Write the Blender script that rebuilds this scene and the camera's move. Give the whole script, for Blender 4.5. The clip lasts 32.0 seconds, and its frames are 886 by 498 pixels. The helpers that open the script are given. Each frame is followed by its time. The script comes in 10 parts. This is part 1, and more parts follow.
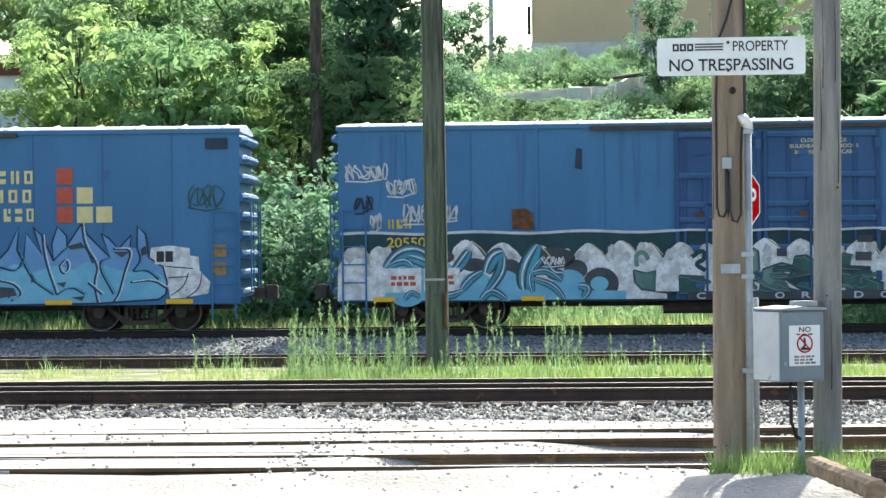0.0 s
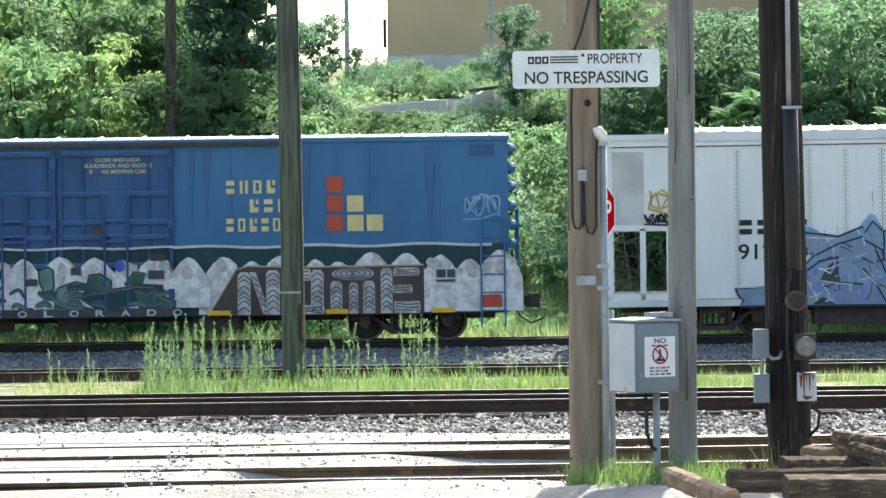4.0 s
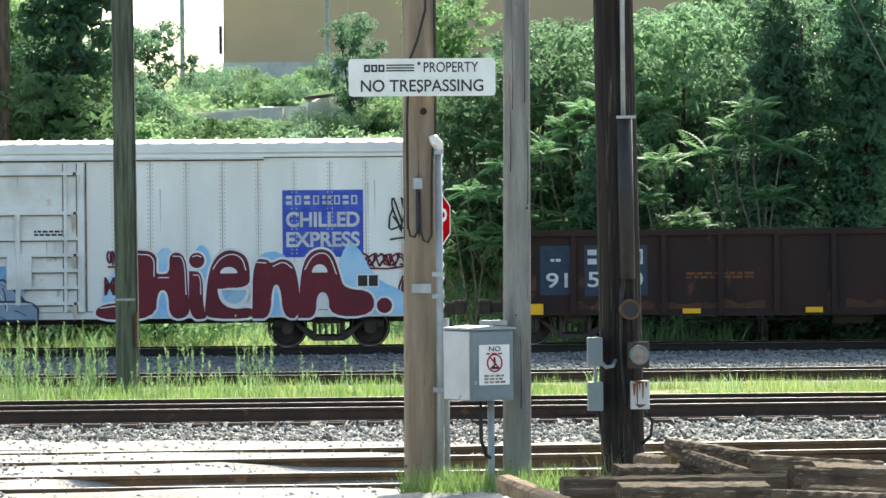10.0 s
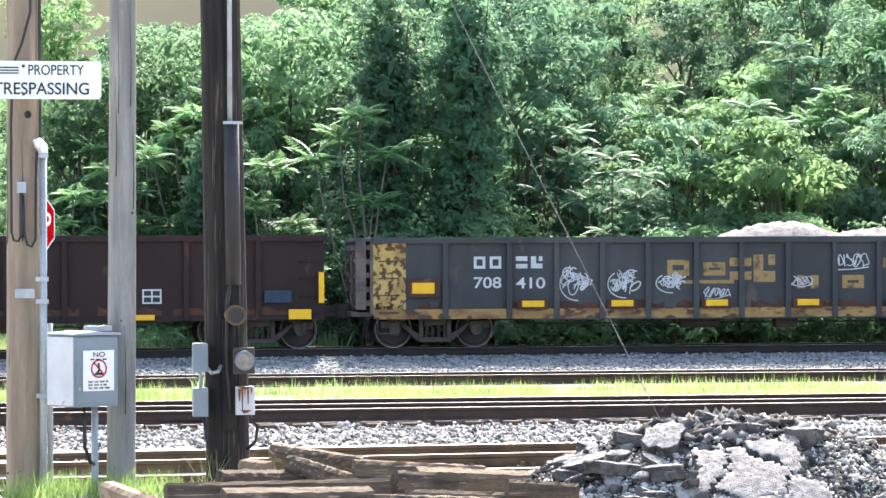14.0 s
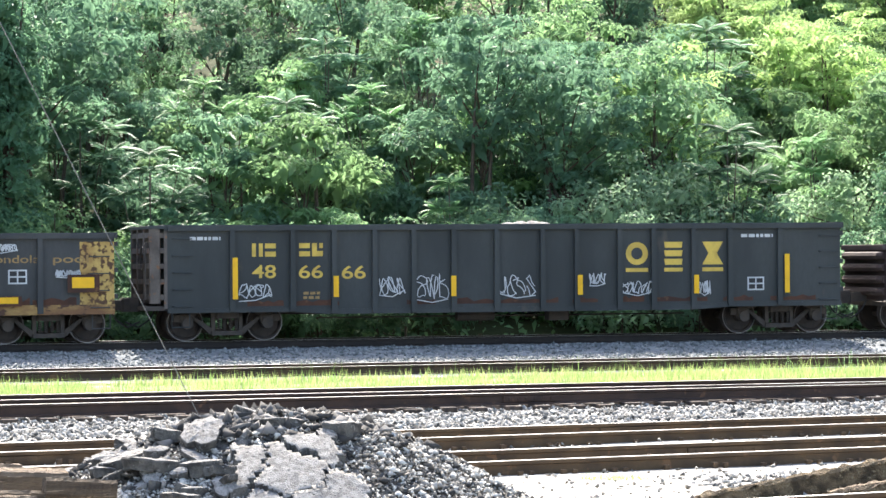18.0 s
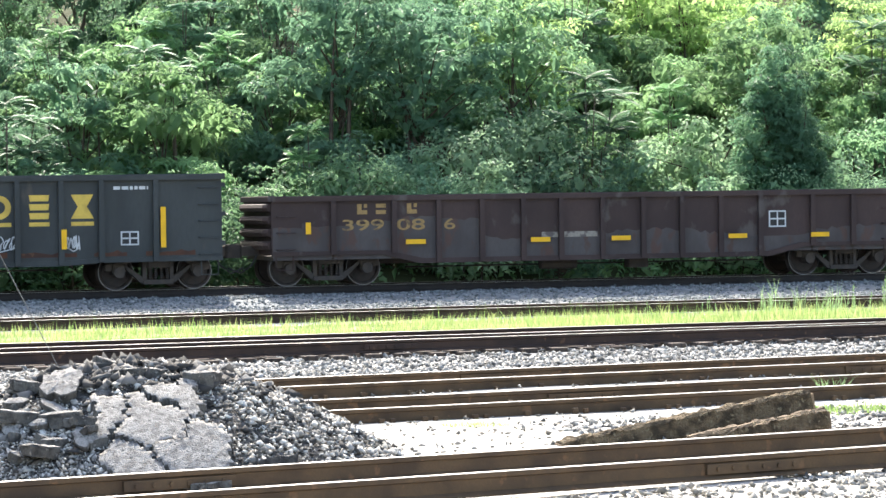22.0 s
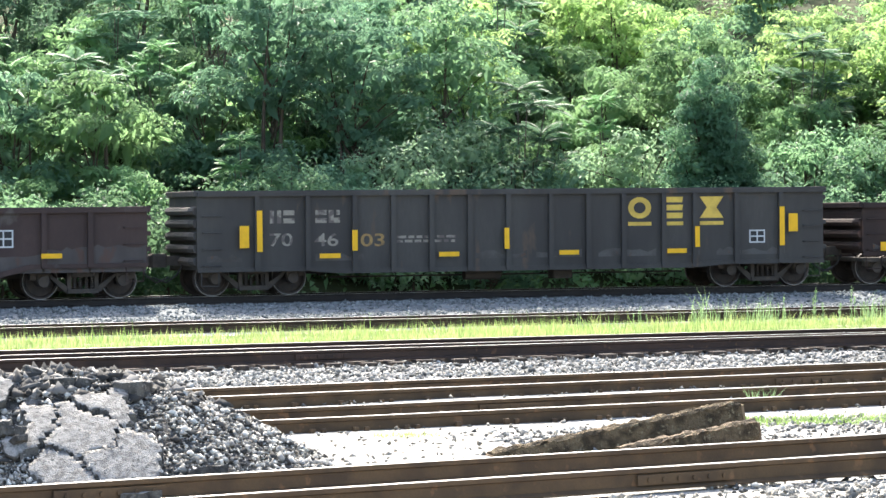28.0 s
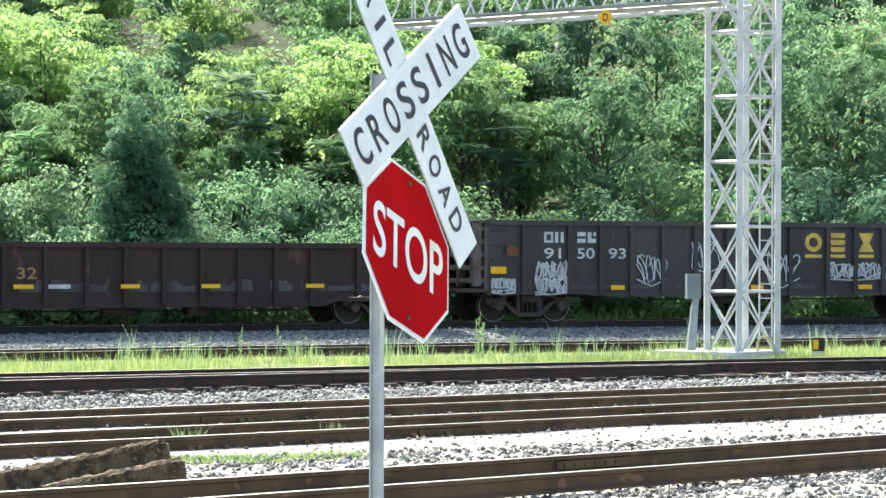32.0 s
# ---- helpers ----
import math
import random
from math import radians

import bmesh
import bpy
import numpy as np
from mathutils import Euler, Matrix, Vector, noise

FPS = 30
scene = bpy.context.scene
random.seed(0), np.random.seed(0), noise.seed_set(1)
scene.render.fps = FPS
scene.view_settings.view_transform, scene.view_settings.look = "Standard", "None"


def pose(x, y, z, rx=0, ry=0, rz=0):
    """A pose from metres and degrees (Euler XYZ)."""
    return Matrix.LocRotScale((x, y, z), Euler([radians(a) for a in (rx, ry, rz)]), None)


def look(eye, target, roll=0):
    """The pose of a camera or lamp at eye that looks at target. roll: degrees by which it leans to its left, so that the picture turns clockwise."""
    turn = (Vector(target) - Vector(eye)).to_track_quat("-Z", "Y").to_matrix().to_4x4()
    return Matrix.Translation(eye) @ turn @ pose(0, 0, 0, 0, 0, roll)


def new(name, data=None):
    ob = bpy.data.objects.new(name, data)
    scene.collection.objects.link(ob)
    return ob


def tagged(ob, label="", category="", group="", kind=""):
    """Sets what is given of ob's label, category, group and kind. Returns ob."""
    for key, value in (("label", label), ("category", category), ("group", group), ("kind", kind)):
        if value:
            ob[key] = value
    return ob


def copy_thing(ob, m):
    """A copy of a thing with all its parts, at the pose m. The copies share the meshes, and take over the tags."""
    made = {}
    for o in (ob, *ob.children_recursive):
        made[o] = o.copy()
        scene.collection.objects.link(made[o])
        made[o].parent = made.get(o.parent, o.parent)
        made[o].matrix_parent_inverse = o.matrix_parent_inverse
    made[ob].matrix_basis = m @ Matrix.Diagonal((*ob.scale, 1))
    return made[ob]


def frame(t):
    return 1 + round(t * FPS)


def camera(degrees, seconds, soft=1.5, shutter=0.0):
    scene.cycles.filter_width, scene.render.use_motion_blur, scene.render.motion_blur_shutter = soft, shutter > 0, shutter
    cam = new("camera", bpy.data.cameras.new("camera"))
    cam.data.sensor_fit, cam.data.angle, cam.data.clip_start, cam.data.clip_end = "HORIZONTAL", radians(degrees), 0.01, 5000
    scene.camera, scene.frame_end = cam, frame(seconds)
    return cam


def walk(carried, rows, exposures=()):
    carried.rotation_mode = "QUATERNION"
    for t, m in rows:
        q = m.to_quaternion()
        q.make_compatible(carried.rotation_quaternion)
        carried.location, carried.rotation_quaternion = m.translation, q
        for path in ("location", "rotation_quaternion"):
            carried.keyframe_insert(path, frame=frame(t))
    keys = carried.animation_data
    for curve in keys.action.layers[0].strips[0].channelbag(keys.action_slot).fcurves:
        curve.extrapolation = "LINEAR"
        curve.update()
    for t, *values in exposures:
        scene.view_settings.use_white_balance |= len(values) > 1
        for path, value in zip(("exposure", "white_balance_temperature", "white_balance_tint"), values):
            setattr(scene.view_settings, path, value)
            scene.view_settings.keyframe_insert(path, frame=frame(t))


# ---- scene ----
# Distances: the tracks behind run on arcs about one centre; z = 0 is the height of the rail tops.
K = 248.36            # the arcs' centre lies this far behind the camera
RC = 311.80           # radius of the train's track
EYE = (0.0, 0.0, 1.982)

cam = camera(17.93, 32.0, soft=1.5)


def aim(a, b, c):
    """Camera pose: a degrees to the right of +y, b up, c leaning left."""
    return Matrix.Translation(EYE) @ pose(0, 0, 0, 0, 0, -a) @ pose(0, 0, 0, 90 + b) @ pose(0, 0, 0, 0, 0, c)


WALK = [
    (0.0, -4.927, -0.096, -0.573), (0.5, -4.548, 0.008, -0.523), (1.0, -4.271, 0.092, -0.526), (1.5, -4.023, 0.305, -0.594),
    (2.0, -3.647, 0.341, -0.624), (2.5, -3.485, 0.246, -0.645), (3.0, -3.357, 0.167, -0.764), (3.5, -2.863, 0.076, -0.740),
    (4.0, -1.995, 0.127, -0.752), (4.5, -0.728, 0.250, -0.551), (6.5, 0.517, 0.457, -0.702), (7.0, 0.733, 0.381, -0.829),
    (7.5, 0.835, 0.233, -0.744), (8.0, 0.935, 0.183, -0.700), (8.5, 1.016, 0.162, -0.451), (9.0, 0.891, 0.158, -0.483),
    (9.5, 1.078, 0.224, -0.528), (10.0, 1.365, 0.250, -0.537), (10.5, 1.650, 0.351, -0.531), (11.0, 2.254, 0.415, -0.696),
    (11.5, 3.641, 0.592, -0.469), (12.0, 4.968, 0.771, -0.443), (12.5, 6.147, 0.915, -0.439), (13.0, 7.282, 0.878, -0.380),
    (13.5, 8.283, 0.599, -0.303), (14.0, 9.392, 0.311, -0.259), (14.5, 10.494, 0.350, -0.184), (15.0, 11.770, 0.481, -0.132),
    (15.5, 13.104, 0.509, -0.102), (17.5, 17.739, 0.196, -0.217), (18.0, 18.795, 0.163, -0.422), (18.5, 20.913, 0.022, -0.569),
    (19.0, 22.730, -0.269, -0.404), (19.5, 23.065, -0.493, 0.253), (20.0, 22.651, -0.463, 0.206), (20.5, 22.868, -0.346, 0.315),
    (21.0, 22.860, -0.493, -0.005), (21.5, 22.753, -0.788, -0.330), (22.0, 21.644, -0.927, -0.824), (22.5, 21.376, -0.968, -0.892),
    (23.0, 21.111, -0.817, -0.856), (23.5, 20.949, -0.433, -0.851), (24.0, 21.009, -0.401, -0.196), (24.5, 20.838, -0.134, -0.113),
    (25.0, 21.155, -0.266, -0.228), (25.5, 21.563, -0.408, -0.190), (26.0, 22.015, -0.697, -0.240), (26.5, 22.473, -0.639, -0.290),
    (28.5, 23.107, -0.722, -0.582), (29.0, 23.398, -0.419, -0.276), (29.5, 25.572, -0.398, 0.104), (30.0, 27.462, -0.390, 0.137),
    (30.5, 28.237, -0.356, 0.222), (31.0, 29.726, -0.259, 0.493), (31.5, 32.571, -0.072, 0.306), (32.0, 34.681, 0.016, 0.202),
]
walk(cam, [(t, aim(a, b, c)) for t, a, b, c in WALK], exposures=[(0, 1.36, 6500, 6), (3, 1.34, 6500, 6), (4, 1.24, 6500, 6), (5, 1.04, 6650, 3), (8, 0.94, 6700, 2), (9, 1.02, 6700, 2), (10, 1.27, 6700, 3), (11, 1.50, 6600, 7), (12.5, 1.83, 6500, 13), (14, 2.14, 6500, 14), (16, 2.02, 6500, 13), (20, 1.87, 6550, 11), (26, 1.85, 6550, 10), (29, 1.83, 6500, 10), (30.5, 1.69, 6500, 6), (32, 1.51, 6500, 5)])

# ---- light ----
SUN_AZ, SUN_EL = 13.0, 42.0
world = bpy.data.worlds.new("sky")
scene.world = world
world.use_nodes = True
wn = world.node_tree.nodes
sky = wn.new("ShaderNodeTexSky")
sky.sky_type, sky.sun_disc = "NISHITA", False
sky.sun_elevation, sky.sun_rotation = radians(SUN_EL), radians(SUN_AZ)
sky.air_density, sky.dust_density, sky.ozone_density = 1.0, 3.5, 0.8
wn["Background"].inputs[1].default_value = 0.15
world.node_tree.links.new(sky.outputs[0], wn["Background"].inputs[0])
sun_data = bpy.data.lights.new("sun", "SUN")
sun_data.energy, sun_data.angle, sun_data.color = 3.9, radians(0.6), (1.0, 0.95, 0.86)
sun = new("sun", sun_data)
sd = Vector((math.sin(radians(SUN_AZ)) * math.cos(radians(SUN_EL)), math.cos(radians(SUN_AZ)) * math.cos(radians(SUN_EL)), math.sin(radians(SUN_EL))))
sun.matrix_world = look(sd * 100, (0, 0, 0))


# ---- materials ----
def mat(name, col, col2=None, rough=0.7, metal=0.0, scale=6.0, fine=60.0, bump=0.15, spots=None, trans=0.0, vary=0.0, spec=0.28, stretch=(1, 1, 1), dist=0.01, fade=(0.42, 0.62)):
    """Two scales of noise between col and col2, a third colour in worn spots, fine relief. trans: light that a leaf lets through."""
    m = bpy.data.materials.new(name)
    m.use_nodes = True
    n, l = m.node_tree.nodes, m.node_tree.links
    p = n["Principled BSDF"]
    p.inputs["Roughness"].default_value, p.inputs["Metallic"].default_value = rough, metal
    p.inputs["Specular IOR Level"].default_value = spec
    tc = n.new("ShaderNodeTexCoord")
    mp = n.new("ShaderNodeMapping")
    mp.inputs["Scale"].default_value = stretch
    l.new(tc.outputs["Object"], mp.inputs[0])

    def noise_node(sc, detail=5):
        t = n.new("ShaderNodeTexNoise")
        t.inputs["Scale"].default_value, t.inputs["Detail"].default_value = sc, detail
        l.new(mp.outputs[0], t.inputs["Vector"])
        return t

    def mixed(fac, a, b):
        x = n.new("ShaderNodeMix")
        x.data_type = "RGBA"
        for sock, v in ((x.inputs[0], fac), (x.inputs[6], a), (x.inputs[7], b)):
            if isinstance(v, (tuple, list)):
                sock.default_value = (*v, 1)
            elif isinstance(v, float):
                sock.default_value = v
            else:
                l.new(v, sock)
        return x.outputs[2]

    def ramp(src, lo, hi):
        r = n.new("ShaderNodeMapRange")
        r.inputs[1].default_value, r.inputs[2].default_value = lo, hi
        l.new(src, r.inputs[0])
        return r.outputs[0]

    big, small = noise_node(scale), noise_node(fine, 3)
    col2 = col2 or tuple(c * 0.72 for c in col)
    c = mixed(ramp(big.outputs[0], *fade), col, col2)
    c = mixed(ramp(small.outputs[0], 0.3, 0.75), c, mixed(0.45, c, col2))
    if spots:
        third = noise_node(scale * 2.3, 8)
        c = mixed(ramp(third.outputs[0], spots[1], spots[1] + 0.07), c, spots[0])
    if vary:
        info, hue = n.new("ShaderNodeObjectInfo"), n.new("ShaderNodeHueSaturation")
        mr = n.new("ShaderNodeMapRange")
        mr.inputs[3].default_value, mr.inputs[4].default_value = 1 - vary, 1 + vary
        l.new(info.outputs["Random"], mr.inputs[0])
        l.new(mr.outputs[0], hue.inputs["Value"])
        l.new(c, hue.inputs["Color"])
        c = hue.outputs[0]
    l.new(c, p.inputs["Base Color"])
    if bump:
        b = n.new("ShaderNodeBump")
        b.inputs["Strength"].default_value, b.inputs["Distance"].default_value = bump, dist
        l.new(small.outputs[0], b.inputs["Height"])
        l.new(b.outputs[0], p.inputs["Normal"])
    if trans:
        tr, mx = n.new("ShaderNodeBsdfTranslucent"), n.new("ShaderNodeMixShader")
        hs = n.new("ShaderNodeHueSaturation")
        hs.inputs["Hue"].default_value, hs.inputs["Saturation"].default_value, hs.inputs["Value"].default_value = 0.49, 0.93, 2.65
        l.new(c, hs.inputs["Color"])
        l.new(hs.outputs[0], tr.inputs[0])
        mx.inputs[0].default_value = trans
        l.new(p.outputs[0], mx.inputs[1])
        l.new(tr.outputs[0], mx.inputs[2])
        l.new(mx.outputs[0], n["Material Output"].inputs[0])
    return m


def leafmat(name, col, col2, trans=0.4):
    """Leaf green that differs from leaf to leaf and from tree to tree."""
    m = mat(name, col, col2, rough=0.55, scale=0.9, fine=7, bump=0, trans=trans, vary=0.3, spec=0.1)
    return m


M = {
    "steel": mat("polished_steel", (0.62, 0.61, 0.6), (0.5, 0.48, 0.46), rough=0.28, metal=1.0, bump=0.02),
    "rail": mat("rusty_rail", (0.125, 0.078, 0.04), (0.075, 0.048, 0.028), rough=0.75, scale=3, fine=50, spots=((0.18, 0.1, 0.05), 0.62)),
    "rail_dark": mat("dark_rusty_rail", (0.07, 0.042, 0.03), (0.042, 0.028, 0.022), rough=0.75, scale=3, fine=50, spots=((0.12, 0.065, 0.04), 0.64)),
    # darker rail under the train, with the train's shadow put into its colour
    "rail_shaded": mat("rail_in_train_shade", (0.04, 0.033, 0.029), (0.028, 0.024, 0.022), rough=0.8, scale=3, fine=50),
    "tie": mat("creosoted_wood", (0.1, 0.075, 0.055), (0.05, 0.04, 0.035), rough=0.9, scale=4, fine=40, stretch=(6, 1, 1), vary=0.3),
    "sill_worn": mat("rusty_yellow_remains", (0.38, 0.24, 0.085), (0.19, 0.1, 0.05), rough=0.85, scale=2.5, fine=20, bump=0.15, spots=((0.09, 0.05, 0.034), 0.52), stretch=(0.5, 1, 1)),
    "panel": mat("weathered_planks", (0.46, 0.445, 0.415), (0.33, 0.315, 0.295), rough=0.95, scale=4, fine=26, bump=1.0, dist=0.02, stretch=(0.6, 3, 1), spots=((0.2, 0.19, 0.17), 0.6)),
    "pole_brown": mat("brown_pole_wood", (0.29, 0.235, 0.175), (0.18, 0.14, 0.1), rough=0.95, scale=4, fine=40, bump=0.9, stretch=(3, 3, 0.3), spots=((0.11, 0.075, 0.05), 0.66), fade=(0.38, 0.66)),
    "pole_grey": mat("grey_pole_wood", (0.275, 0.275, 0.255), (0.155, 0.157, 0.147), rough=0.95, scale=4, fine=40, bump=0.9, stretch=(3, 3, 0.35), spots=((0.12, 0.115, 0.1), 0.66), fade=(0.4, 0.66)),
    "pole_dark": mat("creosoted_pole_wood", (0.03, 0.026, 0.022), (0.012, 0.011, 0.011), rough=0.95, scale=6, fine=34, bump=1.0, stretch=(4, 4, 0.14), spots=((0.085, 0.072, 0.058), 0.59)),
    "pole_green": mat("green_treated_wood", (0.135, 0.155, 0.115), (0.06, 0.068, 0.05), rough=0.95, scale=5, fine=30, bump=0.8, stretch=(3, 3, 0.2)),
    "galv": mat("galvanised_steel", (0.36, 0.4, 0.42), (0.27, 0.3, 0.32), rough=0.55, metal=0.35, scale=5, fine=40, bump=0.05),
    "box_grey": mat("grey_painted_steel", (0.2, 0.245, 0.265), (0.16, 0.2, 0.22), rough=0.55, scale=2, fine=25, bump=0.05, spots=((0.3, 0.28, 0.25), 0.72)),
    "white": mat("white_enamel", (0.78, 0.79, 0.78), (0.7, 0.71, 0.7), rough=0.4, scale=3, fine=20, bump=0.03),
    "sign_white": mat("sign_white", (0.72, 0.76, 0.74), (0.62, 0.66, 0.64), rough=0.5, scale=4, fine=30, bump=0.03),
    "sign_red": mat("sign_red", (0.38, 0.003, 0.006), (0.33, 0.002, 0.005), rough=0.8, spec=0.03, scale=3, fine=30, bump=0.02),
    "cab_side": mat("scuffed_pale_paint_and_lit_side", (0.5, 0.52, 0.53), (0.42, 0.44, 0.45), rough=0.6, scale=3, fine=20, bump=0.04, spots=((0.26, 0.25, 0.23), 0.66)),
    "black": mat("black_paint", (0.02, 0.02, 0.022), (0.03, 0.03, 0.03), rough=0.5, bump=0.02),
    "rubber": mat("black_cable", (0.02, 0.02, 0.02), (0.03, 0.03, 0.03), rough=0.6, bump=0),
    "rust": mat("rust", (0.19, 0.075, 0.03), (0.09, 0.046, 0.03), rough=0.9, scale=7, fine=50),
    # dark slab sides, pale worn tops: shade and sunlight are painted in too
    "asphalt": mat("broken_asphalt", (0.15, 0.145, 0.13), (0.055, 0.053, 0.05), rough=1.0, spec=0.1, scale=9, fine=70, bump=0.8, dist=0.02, spots=((0.26, 0.25, 0.23), 0.63)),
    "asphalt_top": mat("worn_sunlit_asphalt_top", (0.38, 0.367, 0.338), (0.2, 0.19, 0.175), rough=1.0, spec=0.1, scale=17, fine=75, bump=1.0, dist=0.02, spots=((0.1, 0.098, 0.092), 0.58)),
    "timber": mat("weathered_timber", (0.155, 0.115, 0.076), (0.06, 0.046, 0.033), rough=0.95, scale=4, fine=26, bump=0.9, stretch=(0.4, 5, 5), dist=0.02, spots=((0.3, 0.23, 0.16), 0.6), vary=0.3, fade=(0.4, 0.64)),
    "timber_pale": mat("pale_timber", (0.3, 0.22, 0.14), (0.18, 0.13, 0.085), rough=0.95, scale=3, fine=30, bump=0.5, stretch=(0.5, 5, 5), vary=0.15),
    "timber_moss": mat("mossy_timber", (0.23, 0.17, 0.1), (0.075, 0.056, 0.034), rough=1.0, scale=9, fine=60, bump=1.0, dist=0.05, spots=((0.28, 0.23, 0.14), 0.6)),
    "grass": mat("grass", (0.14, 0.225, 0.06), (0.085, 0.15, 0.04), rough=0.6, scale=1.5, fine=9, bump=0, trans=0.35),
    "weed": mat("weed_green", (0.165, 0.255, 0.115), (0.115, 0.195, 0.085), rough=0.6, scale=0.9, fine=6, bump=0, trans=0.4, vary=0.15),
    "bark": mat("bark", (0.11, 0.085, 0.06), (0.05, 0.04, 0.03), rough=0.95, scale=6, fine=40, bump=0.6, stretch=(2, 2, 0.4)),
    "tan": mat("tan_stucco", (0.62, 0.455, 0.29), (0.58, 0.425, 0.27), rough=0.9, scale=0.3, fine=8, bump=0.05),
    "concrete": mat("pale_concrete", (0.68, 0.66, 0.61), (0.5, 0.49, 0.45), rough=0.95, scale=1.2, fine=14, bump=0.4),
    "brick_red": mat("red_brown_trim", (0.2, 0.07, 0.045), (0.14, 0.05, 0.04), rough=0.9, scale=2, fine=20),
    "leaf1": leafmat("leaf_mid_green", (0.12, 0.208, 0.088), (0.084, 0.16, 0.07), 0.44),
    "leaf2": leafmat("leaf_blue_green", (0.117, 0.204, 0.122), (0.078, 0.15, 0.088)),
    "leaf3": leafmat("leaf_light_green", (0.122, 0.215, 0.088), (0.09, 0.172, 0.072)),
    "leaf4": leafmat("leaf_dark_green", (0.1, 0.185, 0.09), (0.07, 0.138, 0.068), 0.4),
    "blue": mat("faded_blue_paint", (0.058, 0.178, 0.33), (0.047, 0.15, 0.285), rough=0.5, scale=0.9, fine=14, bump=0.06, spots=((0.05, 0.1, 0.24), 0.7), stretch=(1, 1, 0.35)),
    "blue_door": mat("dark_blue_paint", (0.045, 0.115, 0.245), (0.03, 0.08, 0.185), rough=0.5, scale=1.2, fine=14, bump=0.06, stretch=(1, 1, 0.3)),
    "navy": mat("navy_paint", (0.025, 0.045, 0.075), (0.02, 0.035, 0.06), rough=0.55, bump=0.05),
    "reefer": mat("off_white_paint", (0.87, 0.87, 0.83), (0.76, 0.76, 0.71), rough=0.5, scale=0.8, fine=12, bump=0.06, stretch=(1, 1, 0.3), spots=((0.42, 0.36, 0.28), 0.7)),
    "g_rust": mat("faded_rust_brown_paint", (0.05, 0.03, 0.025), (0.034, 0.022, 0.019), rough=0.75, scale=1.1, fine=16, bump=0.1, spots=((0.09, 0.05, 0.036), 0.62), stretch=(1, 1, 0.4)),
    "g_brown": mat("rusty_brown_paint", (0.034, 0.016, 0.0125), (0.022, 0.012, 0.01), rough=0.7, scale=1.1, fine=16, bump=0.1, spots=((0.085, 0.035, 0.022), 0.64), stretch=(1, 1, 0.4)),
    "g_black": mat("weathered_black_paint", (0.064, 0.065, 0.063), (0.042, 0.044, 0.044), rough=0.65, scale=0.8, fine=16, bump=0.1, spots=((0.09, 0.075, 0.06), 0.64), stretch=(1, 1, 0.4)),
    "g_dark": mat("weathered_blue_black_paint", (0.055, 0.06, 0.058), (0.037, 0.041, 0.04), rough=0.65, scale=0.8, fine=16, bump=0.1, spots=((0.075, 0.066, 0.055), 0.66), stretch=(1, 1, 0.4)),
    "g_grey": mat("weathered_grey_brown_paint", (0.068, 0.063, 0.057), (0.047, 0.043, 0.04), rough=0.7, scale=0.9, fine=16, bump=0.1, spots=((0.1, 0.07, 0.05), 0.62), stretch=(1, 1, 0.3)),
    "g_purple": mat("faded_maroon_paint", (0.066, 0.043, 0.038), (0.045, 0.03, 0.027), rough=0.75, scale=0.7, fine=16, bump=0.1, spots=((0.088, 0.074, 0.067), 0.6), stretch=(1, 1, 0.6)),
    "truckm": mat("grimy_cast_steel", (0.055, 0.048, 0.043), (0.088, 0.07, 0.056), rough=0.85, scale=4, fine=30, bump=0.2),
    "wheelm": mat("wheel_steel", (0.035, 0.03, 0.026), (0.058, 0.043, 0.035), rough=0.7, scale=4, fine=30, bump=0.1),
    "yellow": mat("yellow_reflector", (0.85, 0.47, 0.015), (0.76, 0.41, 0.015), rough=0.4, scale=5, fine=30, bump=0.02),
    "yellow_worn": mat("worn_yellow_paint", (0.55, 0.38, 0.12), (0.36, 0.22, 0.075), rough=0.8, scale=3.0, fine=22, bump=0.15, spots=((0.1, 0.055, 0.032), 0.5)),
    "let_white": mat("white_lettering", (0.6, 0.61, 0.6), (0.45, 0.46, 0.46), rough=0.6, scale=3, fine=25, bump=0.02),
    "let_yellow": mat("yellow_lettering", (0.68, 0.47, 0.09), (0.5, 0.34, 0.07), rough=0.6, scale=3, fine=25, bump=0.02),
    "let_faded": mat("faded_lettering", (0.3, 0.27, 0.22), (0.12, 0.1, 0.09), rough=0.7, scale=5, fine=25, bump=0.02, fade=(0.46, 0.54)),
    "let_gold": mat("faded_gold_lettering", (0.36, 0.23, 0.085), (0.1, 0.075, 0.05), rough=0.7, scale=5, fine=25, bump=0.02, fade=(0.54, 0.68)),
    "cream": mat("cream_yellow_paint", (0.7, 0.6, 0.28), (0.62, 0.52, 0.24), rough=0.5, bump=0.03),
    "redsq": mat("brick_red_paint", (0.5, 0.09, 0.05), (0.42, 0.075, 0.045), rough=0.5, bump=0.03),
}


